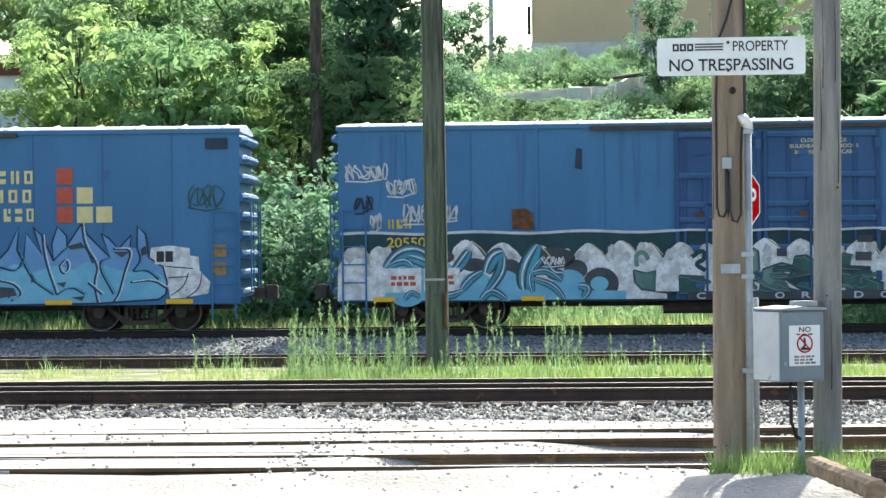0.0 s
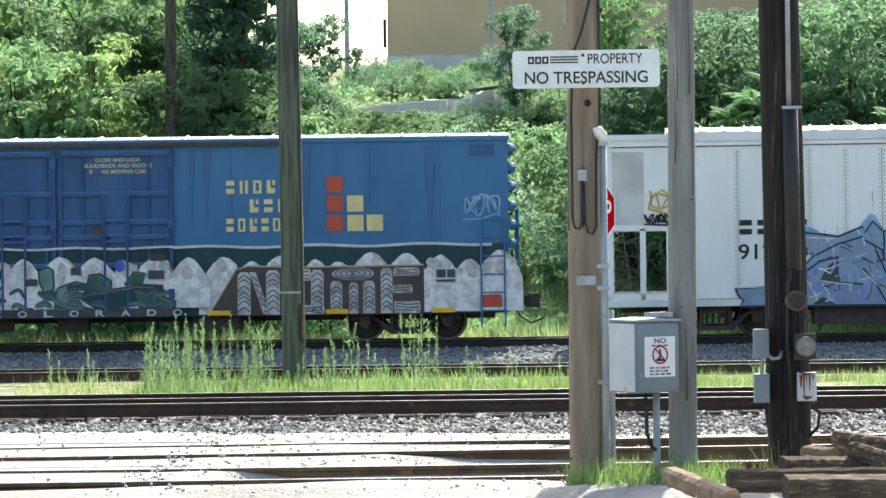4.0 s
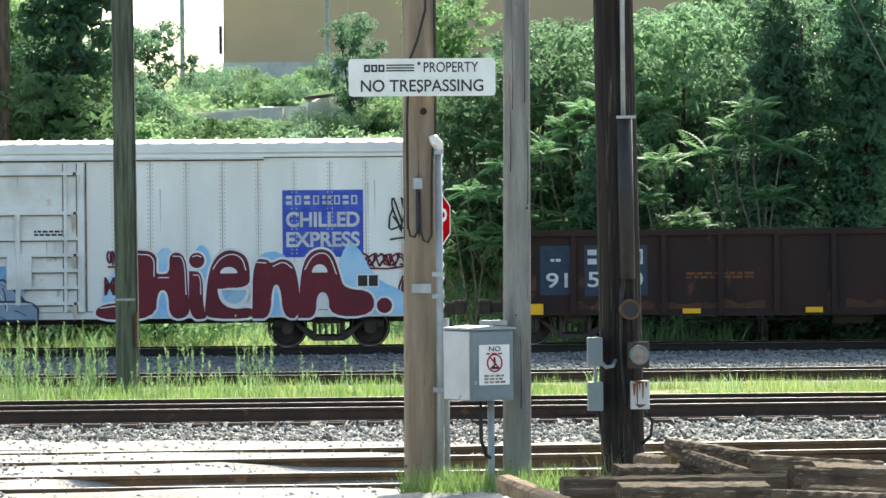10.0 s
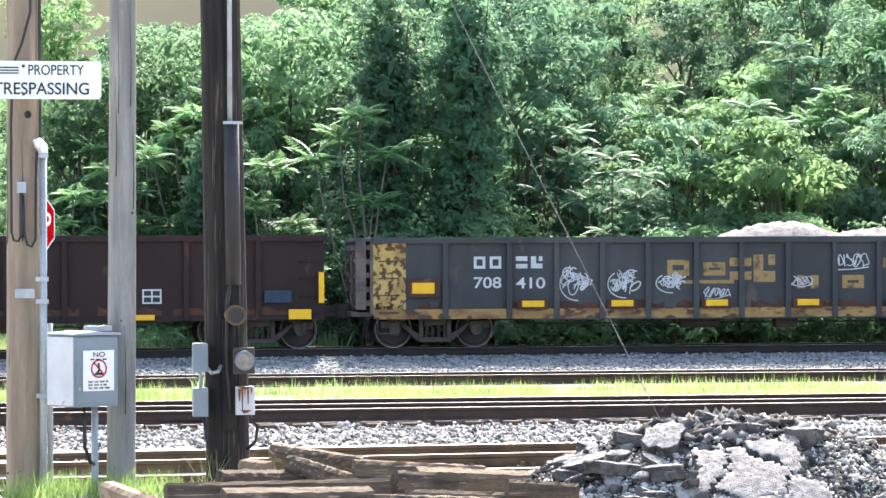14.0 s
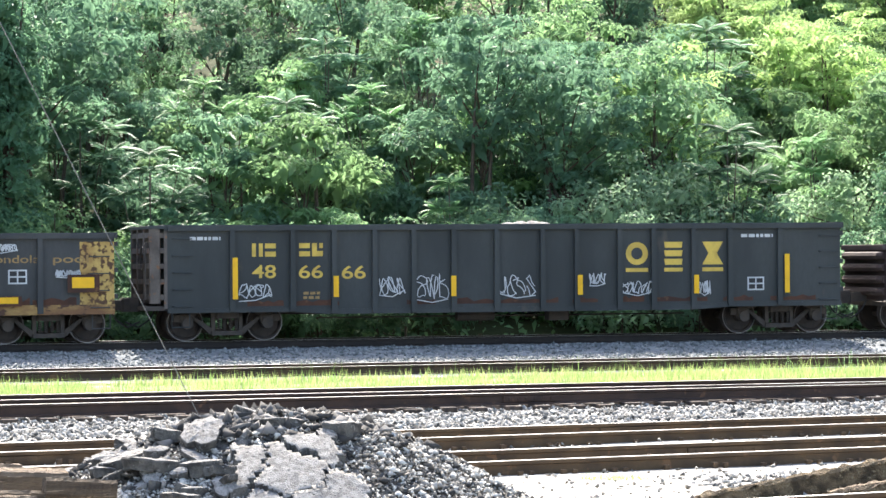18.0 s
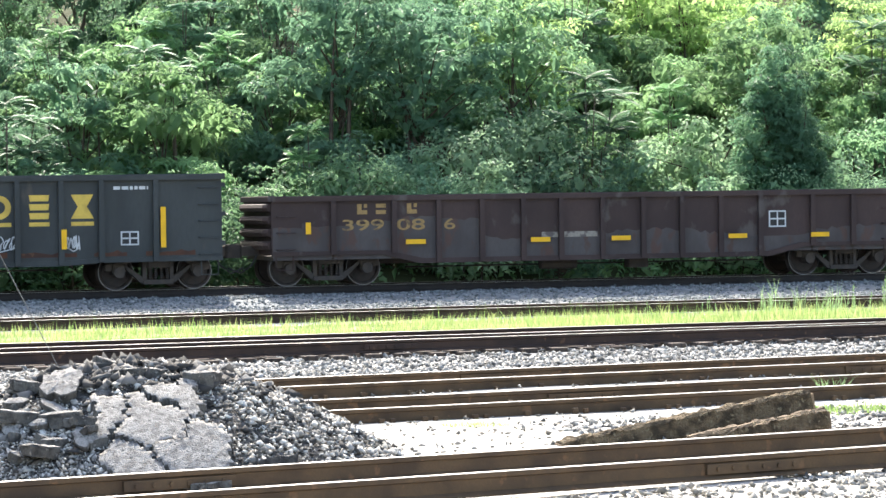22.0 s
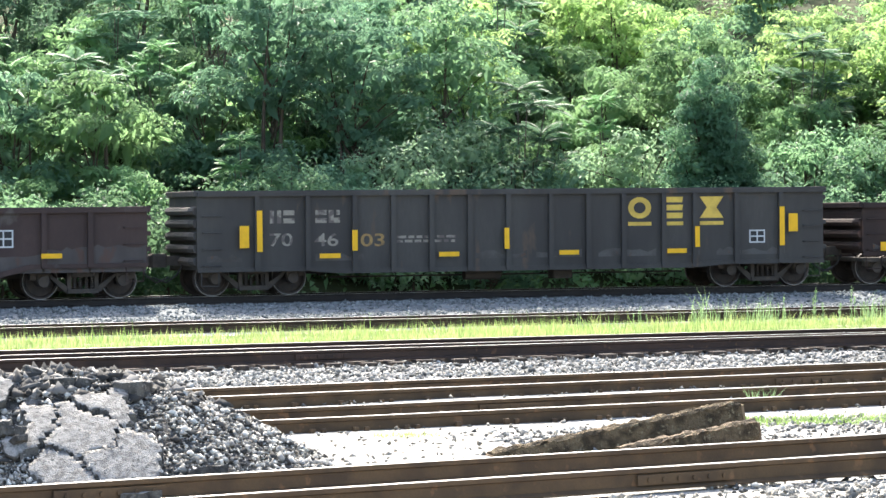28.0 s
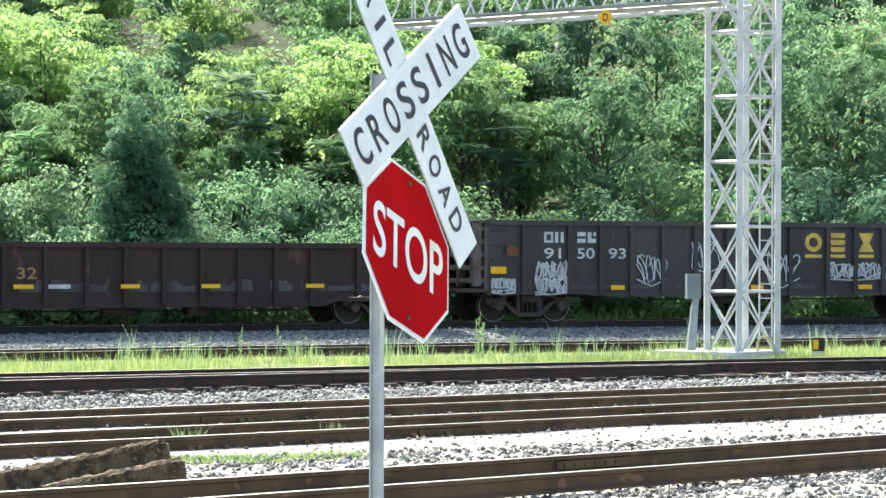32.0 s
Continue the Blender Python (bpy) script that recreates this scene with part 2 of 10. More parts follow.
# ---- mesh helpers ----
class Shape:
    """Collects corners and faces, then becomes one mesh."""

    def __init__(self):
        self.v, self.f = [], []

    def add(self, verts, faces):
        k = len(self.v)
        self.v.extend(verts)
        self.f.extend([tuple(i + k for i in f) for f in faces])
        return self

    def box(self, x0, x1, y0, y1, z0, z1, c=0.0):
        """A box, its four long upright edges and top cut by c."""
        if c <= 0:
            return self.add([(x0, y0, z0), (x1, y0, z0), (x1, y1, z0), (x0, y1, z0), (x0, y0, z1), (x1, y0, z1), (x1, y1, z1), (x0, y1, z1)],
                            [(3, 2, 1, 0), (4, 5, 6, 7), (0, 1, 5, 4), (1, 2, 6, 5), (2, 3, 7, 6), (3, 0, 4, 7)])
        ring = lambda e, z: [(x0 + e, y0, z), (x1 - e, y0, z), (x1, y0 + e, z), (x1, y1 - e, z), (x1 - e, y1, z), (x0 + e, y1, z), (x0, y1 - e, z), (x0, y0 + e, z)]
        inner = [(x0 + c, y0 + c, z1), (x1 - c, y0 + c, z1), (x1 - c, y0 + c, z1), (x1 - c, y1 - c, z1), (x1 - c, y1 - c, z1), (x0 + c, y1 - c, z1), (x0 + c, y1 - c, z1), (x0 + c, y0 + c, z1)]
        return self.loft([ring(c, z0), ring(c, z1 - c), [((a[0] + b[0]) / 2, (a[1] + b[1]) / 2, z1) for a, b in zip(ring(c, z1), inner)]])

    def loft(self, rings, caps=True):
        n = len(rings[0])
        k = len(self.v)
        for r in rings:
            self.v.extend(r)
        for i in range(len(rings) - 1):
            for j in range(n):
                a, b = k + i * n + j, k + i * n + (j + 1) % n
                self.f.append((a, b, b + n, a + n))
        if caps:
            self.f.append(tuple(range(k + n - 1, k - 1, -1)))
            self.f.append(tuple(range(k + (len(rings) - 1) * n, k + len(rings) * n)))
        return self

    def tube(self, pts, r, n=8, r1=None):
        """A round bar along points, from radius r to r1."""
        pts = [Vector(p) for p in pts]
        rings = []
        for i, p in enumerate(pts):
            d = (pts[min(i + 1, len(pts) - 1)] - pts[max(i - 1, 0)]).normalized()
            a = d.cross(Vector((0, 0, 1)) if abs(d.z) < 0.9 else Vector((0, 1, 0))).normalized()
            b = d.cross(a)
            q = r if r1 is None else r + (r1 - r) * i / max(len(pts) - 1, 1)
            rings.append([tuple(p + q * (math.cos(t) * a + math.sin(t) * b)) for t in [2 * math.pi * j / n for j in range(n)]])
        return self.loft(rings)

    def disc(self, c, axis, r, w, n=20):
        c, axis = Vector(c), Vector(axis).normalized()
        return self.tube([c - axis * w / 2, c + axis * w / 2], r, n)

    def poly(self, pts, y0, y1):
        """A flat outline of (x, z) given thickness along y."""
        n = len(pts)
        k = len(self.v)
        self.v.extend([(x, y0, z) for x, z in pts] + [(x, y1, z) for x, z in pts])
        self.f.append(tuple(range(k, k + n)))
        self.f.append(tuple(range(k + 2 * n - 1, k + n - 1, -1)))
        for j in range(n):
            a, b = k + j, k + (j + 1) % n
            self.f.append((b, a, a + n, b + n))
        return self

    def ribbon(self, pts, w, y):
        """A painted stroke of width w along (x, z) points."""
        pts = [Vector((p[0], p[1])) for p in pts]
        le, ri = [], []
        for i, p in enumerate(pts):
            d = pts[min(i + 1, len(pts) - 1)] - pts[max(i - 1, 0)]
            d = d.normalized() if d.length else Vector((1, 0))
            q = Vector((-d.y, d.x)) * w / 2
            le.append(p + q)
            ri.append(p - q)
        k = len(self.v)
        self.v.extend([(p.x, y, p.y) for p in le] + [(p.x, y, p.y) for p in ri])
        n = len(pts)
        for i in range(n - 1):
            self.f.append((k + n + i, k + n + i + 1, k + i + 1, k + i))
        return self

    def mesh(self, name, material, smooth=False):
        me = bpy.data.meshes.new(name)
        me.from_pydata([tuple(v) for v in self.v], [], self.f)
        me.materials.append(material)
        if smooth:
            me.polygons.foreach_set("use_smooth", [True] * len(me.polygons))
        me.update()
        return me


def thing(name, label, category, at=(0, 0, 0), turn=0.0, group="", kind=""):
    ob = new(name)
    ob.empty_display_size = 0.2
    ob.matrix_world = pose(*at, 0, 0, turn)
    return tagged(ob, label, category, group, kind)


def part(name, shape, material, parent=None, label="", smooth=False):
    ob = new(name, shape if isinstance(shape, bpy.types.Mesh) else shape.mesh(name, material, smooth))
    if parent:
        ob.parent = parent
    return tagged(ob, label) if label else ob


def single(name, shape, material, label, category, group="", kind="", smooth=False):
    return tagged(part(name, shape, material, None, "", smooth), label, category, group, kind)


def words(text, x, z, height, y, width=None, font_bold=0.0, turn=None):
    """Letters of the built-in font as a flat mesh in the plane y, lower left corner at (x, z)."""
    cu = bpy.data.curves.new("letters", "FONT")
    cu.body, cu.size, cu.offset, cu.extrude = text, 1.0, font_bold, 0.0
    tmp = bpy.data.objects.new("letters", cu)
    me = bpy.data.meshes.new_from_object(tmp)
    bpy.data.objects.remove(tmp)
    bpy.data.curves.remove(cu)
    co = np.array([v.co[:] for v in me.vertices])
    lo, hi = co.min(0), co.max(0)
    sz = height / (hi[1] - lo[1])
    sx = width / (hi[0] - lo[0]) if width else sz
    s = Shape()
    s.v = [(x + (c[0] - lo[0]) * sx, y, z + (c[1] - lo[1]) * sz) for c in co]
    s.f = [tuple(p.vertices) for p in me.polygons]
    bpy.data.meshes.remove(me)
    return s


def bars(x0, x1, z0, z1, y, rows=2, seed=1, cols=6):
    """Unreadable writing: plain bars."""
    r = random.Random(seed)
    s = Shape()
    h = (z1 - z0) / (rows * 1.6)
    for i in range(rows):
        z = z0 + i * h * 1.6
        x = x0
        while x < x1 - 0.02:
            w = min((x1 - x0) / cols * r.uniform(0.5, 1.2), x1 - x)
            s.add([(x, y, z), (x + w, y, z), (x + w, y, z + h), (x, y, z + h)], [(0, 1, 2, 3)])
            x += w + (x1 - x0) / cols * 0.25
    return s


def blocks(marks, w, h, y, t=0.24):
    """A mark as plain shapes, one at each (x, z): frames, paired bars, stacked bars, notched fields."""
    s = Shape()
    q = lambda x0, x1, z0, z1: s.add([(x0, y, z0), (x1, y, z0), (x1, y, z1), (x0, y, z1)], [(0, 1, 2, 3)])
    for i, (x, z) in enumerate(marks):
        a = t * w
        k = (i * 3 + int(abs(x) * 10)) % 4
        if k == 0:
            q(x, x + a, z, z + h), q(x + w - a, x + w, z, z + h), q(x + a, x + w - a, z, z + a), q(x + a, x + w - a, z + h - a, z + h)
        elif k == 1:
            q(x, x + w * 0.36, z, z + h), q(x + w * 0.64, x + w, z, z + h)
        elif k == 2:
            q(x, x + w, z, z + h * 0.38), q(x, x + w, z + h * 0.62, z + h)
        else:
            q(x, x + w * 0.45, z, z + h), q(x + w * 0.45, x + w, z, z + h * 0.4), q(x + w * 0.68, x + w, z + h * 0.62, z + h)
    return s


def marks(name, parent, places, w, h, y, m, label="", t=0.24):
    """One plain shape of its own for each place of a mark."""
    for i, p in enumerate(places):
        part(name, blocks([p], w, h, y, t), M[m], parent, label)


def smooth01(t):
    t = min(max(t, 0.0), 1.0)
    return t * t * (3 - 2 * t)


# ---- ground ----
def off(x, y):
    """Distance outward from the camera's arc."""
    return math.hypot(x, y + K) - K


def ground_z(x, y):
    d = off(x, y)
    z = -0.24 + 0.1 * (1 - smooth01((d - 33.5) / 3.0))
    q = math.hypot((x - 1.7) / 3.2, (y - 22.0) / 1.7)
    z += 0.3 * smooth01((1 - q) * 1.8)
    if x < -3.2 and d < 33:
        z += 0.1 * smooth01((-3.2 - x) / 0.8) * smooth01((y - 23.6) / 0.8)
    if 23.9 < y < 32 and -4 < x < 4:
        heaped = 0.115 * (1 - smooth01((x + 0.8) / 3.0)) * smooth01((y - 23.9) / 0.8) * smooth01((x + 4) / 0.5)
        hollow = smooth01((y - 25.0) / 0.35) * smooth01((26.6 - y) / 0.35) * smooth01((x + 3.3) / 0.8)
        hollow = max(hollow, smooth01((y - 26.9) / 0.4) * smooth01((28.7 - y) / 0.4) * smooth01((x + 1.6) / 1.4))
        z += heaped * (1 - hollow) - 0.06 * hollow * (1 - smooth01((x - 1.5) / 2.0))
    z += 0.35 * smooth01((15 - y) / 8)
    near = abs(y - (18.95 + 0.1044 * x + 0.00078 * x * x))
    if x > 4.5:
        z -= 0.075 * (1 - smooth01((near - 1.0) / 0.7)) * smooth01((x - 4.5) / 1.5)
    z += 0.16 * smooth01((d - 59.0) / 2.0) * (1 - smooth01((d - 66.5) / 2.0))
    h = d - 68.5
    if h > 0:
        w = smooth01((math.degrees(math.atan2(x, y)) - 3.0) / 13.0)
        left = 0.2 * min(h, 42) + 0.08 * max(h - 42, 0) * (1 if h < 160 else 160 / h)
        right = 0.3 * min(h, 40) + 0.2 * max(min(h - 40, 60), 0)
        z += (1 - w) * left + w * right
        z += 0.5 * noise.noise(Vector((x * 0.13, y * 0.13, 0))) * smooth01(h / 8)
    elif d < 36:
        z += 0.03 * noise.noise(Vector((x * 0.7, y * 0.7, 0)))
    return z


def lines(*spans):
    out = []
    for a, b, st in spans:
        out += list(np.arange(a, b, st))
    return out


gx = [-3500, -1500, -600, -300, -180] + lines((-120, -40, 4), (-40, 60, 0.8), (60, 160, 4)) + [180, 300, 600, 1500, 3500]
gy = [-3500, -1500, -500, -150, -60, -20] + lines((-8, 12, 2), (12, 24, 0.5), (24, 32, 0.25), (32, 72, 0.8), (72, 130, 2), (130, 260, 6)) + [300, 500, 1500, 3500]
gs = Shape()
gs.v = [(x, y, ground_z(x, y)) for y in gy for x in gx]
nx = len(gx)
gs.f = [(j * nx + i, j * nx + i + 1, (j + 1) * nx + i + 1, (j + 1) * nx + i) for j in range(len(gy) - 1) for i in range(nx - 1)]


M["soil"] = mat("leaf_litter_soil", (0.075, 0.085, 0.035), (0.05, 0.06, 0.025), rough=1.0, scale=0.5, fine=7, bump=0.8, dist=0.06, spots=((0.2, 0.125, 0.075), 0.66))
M["yard"] = mat("pale_gravel_dust", (0.46, 0.44, 0.4), (0.31, 0.295, 0.265), rough=0.95, scale=0.8, fine=22, bump=1.0, dist=0.05, spots=((0.26, 0.25, 0.23), 0.64))
M["bed_grey"] = mat("grey_ballast_bed", (0.26, 0.255, 0.245), (0.15, 0.15, 0.15), rough=0.95, scale=2.0, fine=22, bump=0.9, dist=0.05)
M["bed_grass"] = mat("gravel_with_moss", (0.22, 0.24, 0.11), (0.13, 0.15, 0.06), rough=0.95, scale=0.9, fine=14, bump=0.7, dist=0.04, spots=((0.45, 0.43, 0.38), 0.6))
M["bed_blue"] = mat("blue_grey_ballast_bed", (0.22, 0.235, 0.235), (0.13, 0.14, 0.142), rough=0.95, scale=2.0, fine=20, bump=0.9, dist=0.05)
gme = gs.mesh("ground", M["yard"], True)
M["hill"] = mat("pale_hill_grass", (0.2, 0.24, 0.1), (0.13, 0.17, 0.065), rough=1.0, scale=0.35, fine=5, bump=0.8, dist=0.08, spots=((0.33, 0.23, 0.15), 0.62))
for key in ("bed_grey", "bed_grass", "bed_blue", "soil", "hill"):
    gme.materials.append(M[key])
for pl in gme.polygons:
    d = off(pl.center.x, pl.center.y) + 0.8 * noise.noise(Vector((pl.center.x * 0.5, pl.center.y * 0.5, 1)))
    pl.material_index = 0 if d < 33.5 else 1 if d < 43 else 2 if d < 50.6 else 3 if d < 67 else 4 if d < 92 or math.atan2(pl.center.x, pl.center.y) > 0.05 else 5
tagged(part("ground", gme, None), "pale gravel yard rising to a wooded hillside", "ground", kind="structure")


# ---- tracks ----
def arc(d):
    return lambda u: ((K + d) * math.sin(u / (K + 60)), (K + d) * math.cos(u / (K + 60)) - K)


def curve(a, b, c, o):
    """y = a + b x + c x^2, moved sideways by o."""
    return lambda u: (u - o * (b + 2 * c * u) / math.hypot(1, b + 2 * c * u), a + b * u + c * u * u + o / math.hypot(1, b + 2 * c * u))


PROFILE = [(-0.07, -0.172), (0.07, -0.172), (0.07, -0.158), (0.012, -0.135), (0.012, -0.045), (0.036, -0.034), (0.036, -0.006), (0.03, 0.0), (-0.03, 0.0), (-0.036, -0.006), (-0.036, -0.034), (-0.012, -0.045), (-0.012, -0.135), (-0.07, -0.158)]


def sweep(path, us, profile, z):
    rings = []
    for u in us:
        (x0, y0), (x1, y1) = path(u - 0.2), path(u + 0.2)
        x, y = path(u)
        L = math.hypot(x1 - x0, y1 - y0)
        tx, ty = (x1 - x0) / L, (y1 - y0) / L
        rings.append([(x - ty * a, y + tx * a, z + b) for a, b in profile])
    return Shape().loft(rings)


TOP = [(-0.029, 0.0012), (-0.029, 0.003), (0.029, 0.003), (0.029, 0.0012)][::-1]


JOINT = [(-0.045, -0.13), (-0.012, -0.13), (-0.012, -0.05), (-0.045, -0.05)]


def track(label, paths, u0, u1, z, ties=None, step=2.0, shiny="steel", front=None, rust="rail"):
    """Rails and, where they show, sleepers. ties: (path of the middle, first, last)."""
    ob = thing("railway_track", label, "railway track", kind="structure")
    us = np.arange(u0, u1 + step, step)
    for pth in paths:
        r = part("rail", sweep(pth, us, PROFILE, z), M[rust], ob)
        part("running_surface", sweep(pth, us, TOP, z), M[shiny], r, "bright worn rail top")
        rj = random.Random(len(label) + len(ob.children))
        u = u0 + rj.uniform(4, 12)
        while u < min(u1, 60):
            bar_ = part("joint_bar", sweep(pth, np.linspace(u, u + 0.9, 4), JOINT, z), M[rust], r)
            bolts = Shape()
            for k in range(6):
                (bx, by), (cx, cy) = pth(u + 0.1 + 0.14 * k), pth(u + 0.3 + 0.14 * k)
                bolts.disc((bx + 0.045 * (cy - by) / 0.2, by - 0.045, z - 0.09), (0, 1, 0), 0.02, 0.04, 6)
            part("bolts", bolts, M[rust], r)
            u += rj.uniform(9, 13)
    if ties:
        mid, a, b, gap = ties
        pool = {}
        rr = random.Random(5)
        for u in np.arange(a, b, gap):
            (x0, y0), (x1, y1) = mid(u - 0.2), mid(u + 0.2)
            x, y = mid(u)
            L = round(1.3 if front is None else front(u), 1)
            if L not in pool:
                pool[L] = Shape().box(-0.115, 0.115, -L, 1.3, -0.17, 0.0, 0.012).mesh("sleeper", M["tie"])
            s = part("sleeper", pool[L], M["tie"], ob)
            s.matrix_world = pose(x, y, z - 0.173 + rr.uniform(-0.015, 0.004), 0, 0, math.degrees(math.atan2(y1 - y0, x1 - x0)) + rr.uniform(-1.5, 1.5))
    return ob


track("rusty curved track under the freight train", [arc(62.72), arc(64.155)], -60, 110, 0.1, (arc(63.44), -22, 60, 0.55), rust="rail_shaded")
track("rusty siding track at the edge of the grass", [arc(49.55), arc(50.98)], -60, 110, 0.0, rust="rail_dark")
track("rusty track with bright rail tops on gravel", [arc(39.77), arc(41.2)], -60, 110, 0.0, (arc(40.45), -12, 42, 0.52), front=lambda u: 2.5 - 1.1 * smooth01((u - 2) / 34), rust="rail_dark")
track("diverging switch rail beside a track", [lambda u: arc(38.35 + 1.1 * smooth01((u - 2) / 34))(u)], -40, 34, 0.0, rust="rail_dark")
buried_track = track("rusty yard track half buried in pale gravel", [curve(29.28, 0.0727, -0.000624, o) for o in (-0.7175, 0.7175)], -14, 60, 0.0)
heap_track = track("rusty yard track beside piled asphalt", [curve(25.8, 0.0437, 0.0011, o) for o in (-0.7175, 0.7175)], -14, 60, 0.0)
track("nearest rusty track with worn shiny rail tops", [curve(18.95, 0.1044, 0.00078, o) for o in (-0.74, 0.74)], -12, 60, 0.0)


def spikes(ob, pth, u0, u1, z):
    """Spikes and clips along the foot of a rail, a few fingers high."""
    r = random.Random(int(u0 * 7 + z))
    s = Shape()
    u = u0
    while u < u1:
        (x, y), (x1, y1) = pth(u), pth(u + 0.2)
        k = 0.105 / math.hypot(x1 - x, y1 - y)
        px, py = x + (y1 - y) * k, y - (x1 - x) * k
        h = r.uniform(0.02, 0.045)
        s.box(px - 0.03, px + 0.03, py - 0.025, py + 0.025, z - 0.18, z - 0.16 + h, 0.008)
        if r.random() < 0.6:
            s.box(px + 0.09, px + 0.14, py - 0.02, py + 0.02, z - 0.18, z - 0.15 + h * 0.6, 0.006)
        u += r.uniform(0.44, 0.58)
    part("rail_spikes", s, M["rail"], ob)


for o in (-0.7175, 0.7175):
    spikes(buried_track, curve(29.28, 0.0727, -0.000624, o), 5, 24, 0.035)
    spikes(heap_track, curve(25.8, 0.0437, 0.0011, o), 7, 24, 0.035)


# ---- the train: cars in their own space, x along the track, near side at y = -1.52, z = 0 on the rails ----
SIDE = -1.52
ALONG = [49.13, 46.03, 42.92, 39.81, 36.71, 33.62, 30.53, 27.46, 24.39, 21.31, 18.24, 15.18, 12.12, 9.07, 6.03, 3.01, 0.0,
         -3.0, -5.98, -8.96, -11.88, -14.81, -17.74, -20.67, -23.56, -26.4, -29.25, -32.12, -35.0, -37.88, -40.77, -43.62, -46.4]


def along(t):
    i = min(int(t), 31)
    return ALONG[i] + (ALONG[i + 1] - ALONG[i]) * (t - i)


def on_track(s):
    a = s / RC
    return pose(RC * math.sin(a), RC * math.cos(a) - K, 0.1, 0, 0, -math.degrees(a))


CARS, WHEELS = [], []
M["rimm"] = mat("worn_rim_steel", (0.3, 0.28, 0.26), (0.2, 0.18, 0.16), rough=0.55, metal=0.3)


def wheel_mesh():
    s = Shape()
    for y in (-0.7175, 0.7175):
        sg = -1 if y < 0 else 1
        rings = []
        for r, o in ((0.10, 0.085), (0.13, 0.03), (0.33, 0.02), (0.36, 0.075), (0.415, 0.07), (0.42, -0.04), (0.445, -0.06), (0.44, -0.075), (0.36, -0.07), (0.33, -0.02), (0.12, -0.04)):
            rings.append([(r * math.cos(t), y + sg * o, r * math.sin(t)) for t in [2 * math.pi * j / 28 for j in range(28)]])
        s.loft(rings if sg > 0 else rings)
    s.tube([(0, -0.95, 0), (0, 0.95, 0)], 0.085, 12)
    return s.mesh("wheelset", M["wheelm"])


def rim_mesh():
    s = Shape()
    for y in (-0.79,):
        rings = [[(r * math.cos(t), y + o, r * math.sin(t)) for t in [2 * math.pi * j / 28 for j in range(28)]] for r, o in ((0.4, 0.0), (0.4, -0.006), (0.416, -0.006), (0.416, 0.0))]
        s.loft(rings, caps=False)
    return s.mesh("rim", M["rimm"])


WHEEL, RIM = wheel_mesh(), rim_mesh()


def truck_frame():
    """Cast side frames with open windows, journal boxes and a spring plank, joined by a bolster."""
    s = Shape()
    for y in (-1.0, 1.0):
        a, b = y - 0.07, y + 0.07
        s.poly([(-1.22, 0.46), (-1.22, 0.6), (-0.78, 0.66), (-0.44, 0.84), (0.44, 0.84), (0.78, 0.66), (1.22, 0.6), (1.22, 0.46), (1.06, 0.44), (1.02, 0.55), (0.82, 0.55), (0.6, 0.66), (0.4, 0.72), (-0.4, 0.72), (-0.6, 0.66), (-0.82, 0.55), (-1.02, 0.55), (-1.06, 0.44)], a, b)
        for q in (-1, 1):
            s.poly([(q * 0.82, 0.56), (q * 0.72, 0.56), (q * 0.3, 0.27), (q * 0.3, 0.16), (q * 0.4, 0.17)][::q], a, b)
            s.poly([(q * 0.36, 0.2), (q * 0.36, 0.78), (q * 0.27, 0.78), (q * 0.27, 0.2)][::q], a - 0.02, b + 0.02)
        s.box(-0.36, 0.36, a - 0.05, b + 0.05, 0.14, 0.24, 0.015)
        for x in (-0.92, 0.92):
            s.disc((x, y + (0.1 if y > 0 else -0.1), 0.42), (0, 1, 0), 0.13, 0.2, 12)
            s.box(x - 0.15, x + 0.15, min(y, y * 1.14), max(y, y * 1.14), 0.44, 0.6, 0.02)
    s.box(-0.26, 0.26, -1.18, 1.18, 0.52, 0.72, 0.03)
    return s.mesh("side_frame", M["truckm"])


def spring_mesh():
    """One coil spring."""
    return Shape().tube([(0.045 * math.cos(2.1 * k), -1.09 + 0.045 * math.sin(2.1 * k), 0.25 + 0.0155 * k) for k in range(18)], 0.014, 5).mesh("spring", M["truckm"])


FRAME, SPRINGS = truck_frame(), spring_mesh()


def bogies(car, xs):
    for x in xs:
        tr = part("truck", FRAME, None, car, "grimy cast steel truck")
        tr.matrix_local = pose(x, 0, 0)
        for sx0 in (-0.2, -0.07, 0.07, 0.2):
            part("spring", SPRINGS, None, tr).matrix_local = pose(sx0, 0, 0)
        for dx in (-0.92, 0.92):
            w = part("wheelset", WHEEL, None, tr, "dark steel wheels with worn bright rims")
            WHEELS.append((w, dx))
            # the worn rim turns with its wheels and looks the same at any turn
            rim = part("wheel_rim", RIM, None, tr)
            rim.matrix_local = pose(dx, 0, 0.42)


def coupler(car, x, sg):
    s = Shape()
    s.box(min(x - 0.3 * sg, x + 0.45 * sg), max(x - 0.3 * sg, x + 0.45 * sg), -0.12, 0.12, 0.72, 0.95, 0.03)
    s.box(min(x + 0.42 * sg, x + 0.72 * sg), max(x + 0.42 * sg, x + 0.72 * sg), -0.2, 0.16, 0.68, 1.0, 0.05)
    c = part("coupler", s, M["truckm"], car)
    h = Shape().tube([(x + 0.1 * sg, -0.35, 0.75), (x + 0.25 * sg, -0.4, 0.5), (x + 0.5 * sg, -0.38, 0.33), (x + 0.8 * sg, -0.35, 0.45)], 0.022, 6)
    part("air_hose", h, M["rubber"], car)


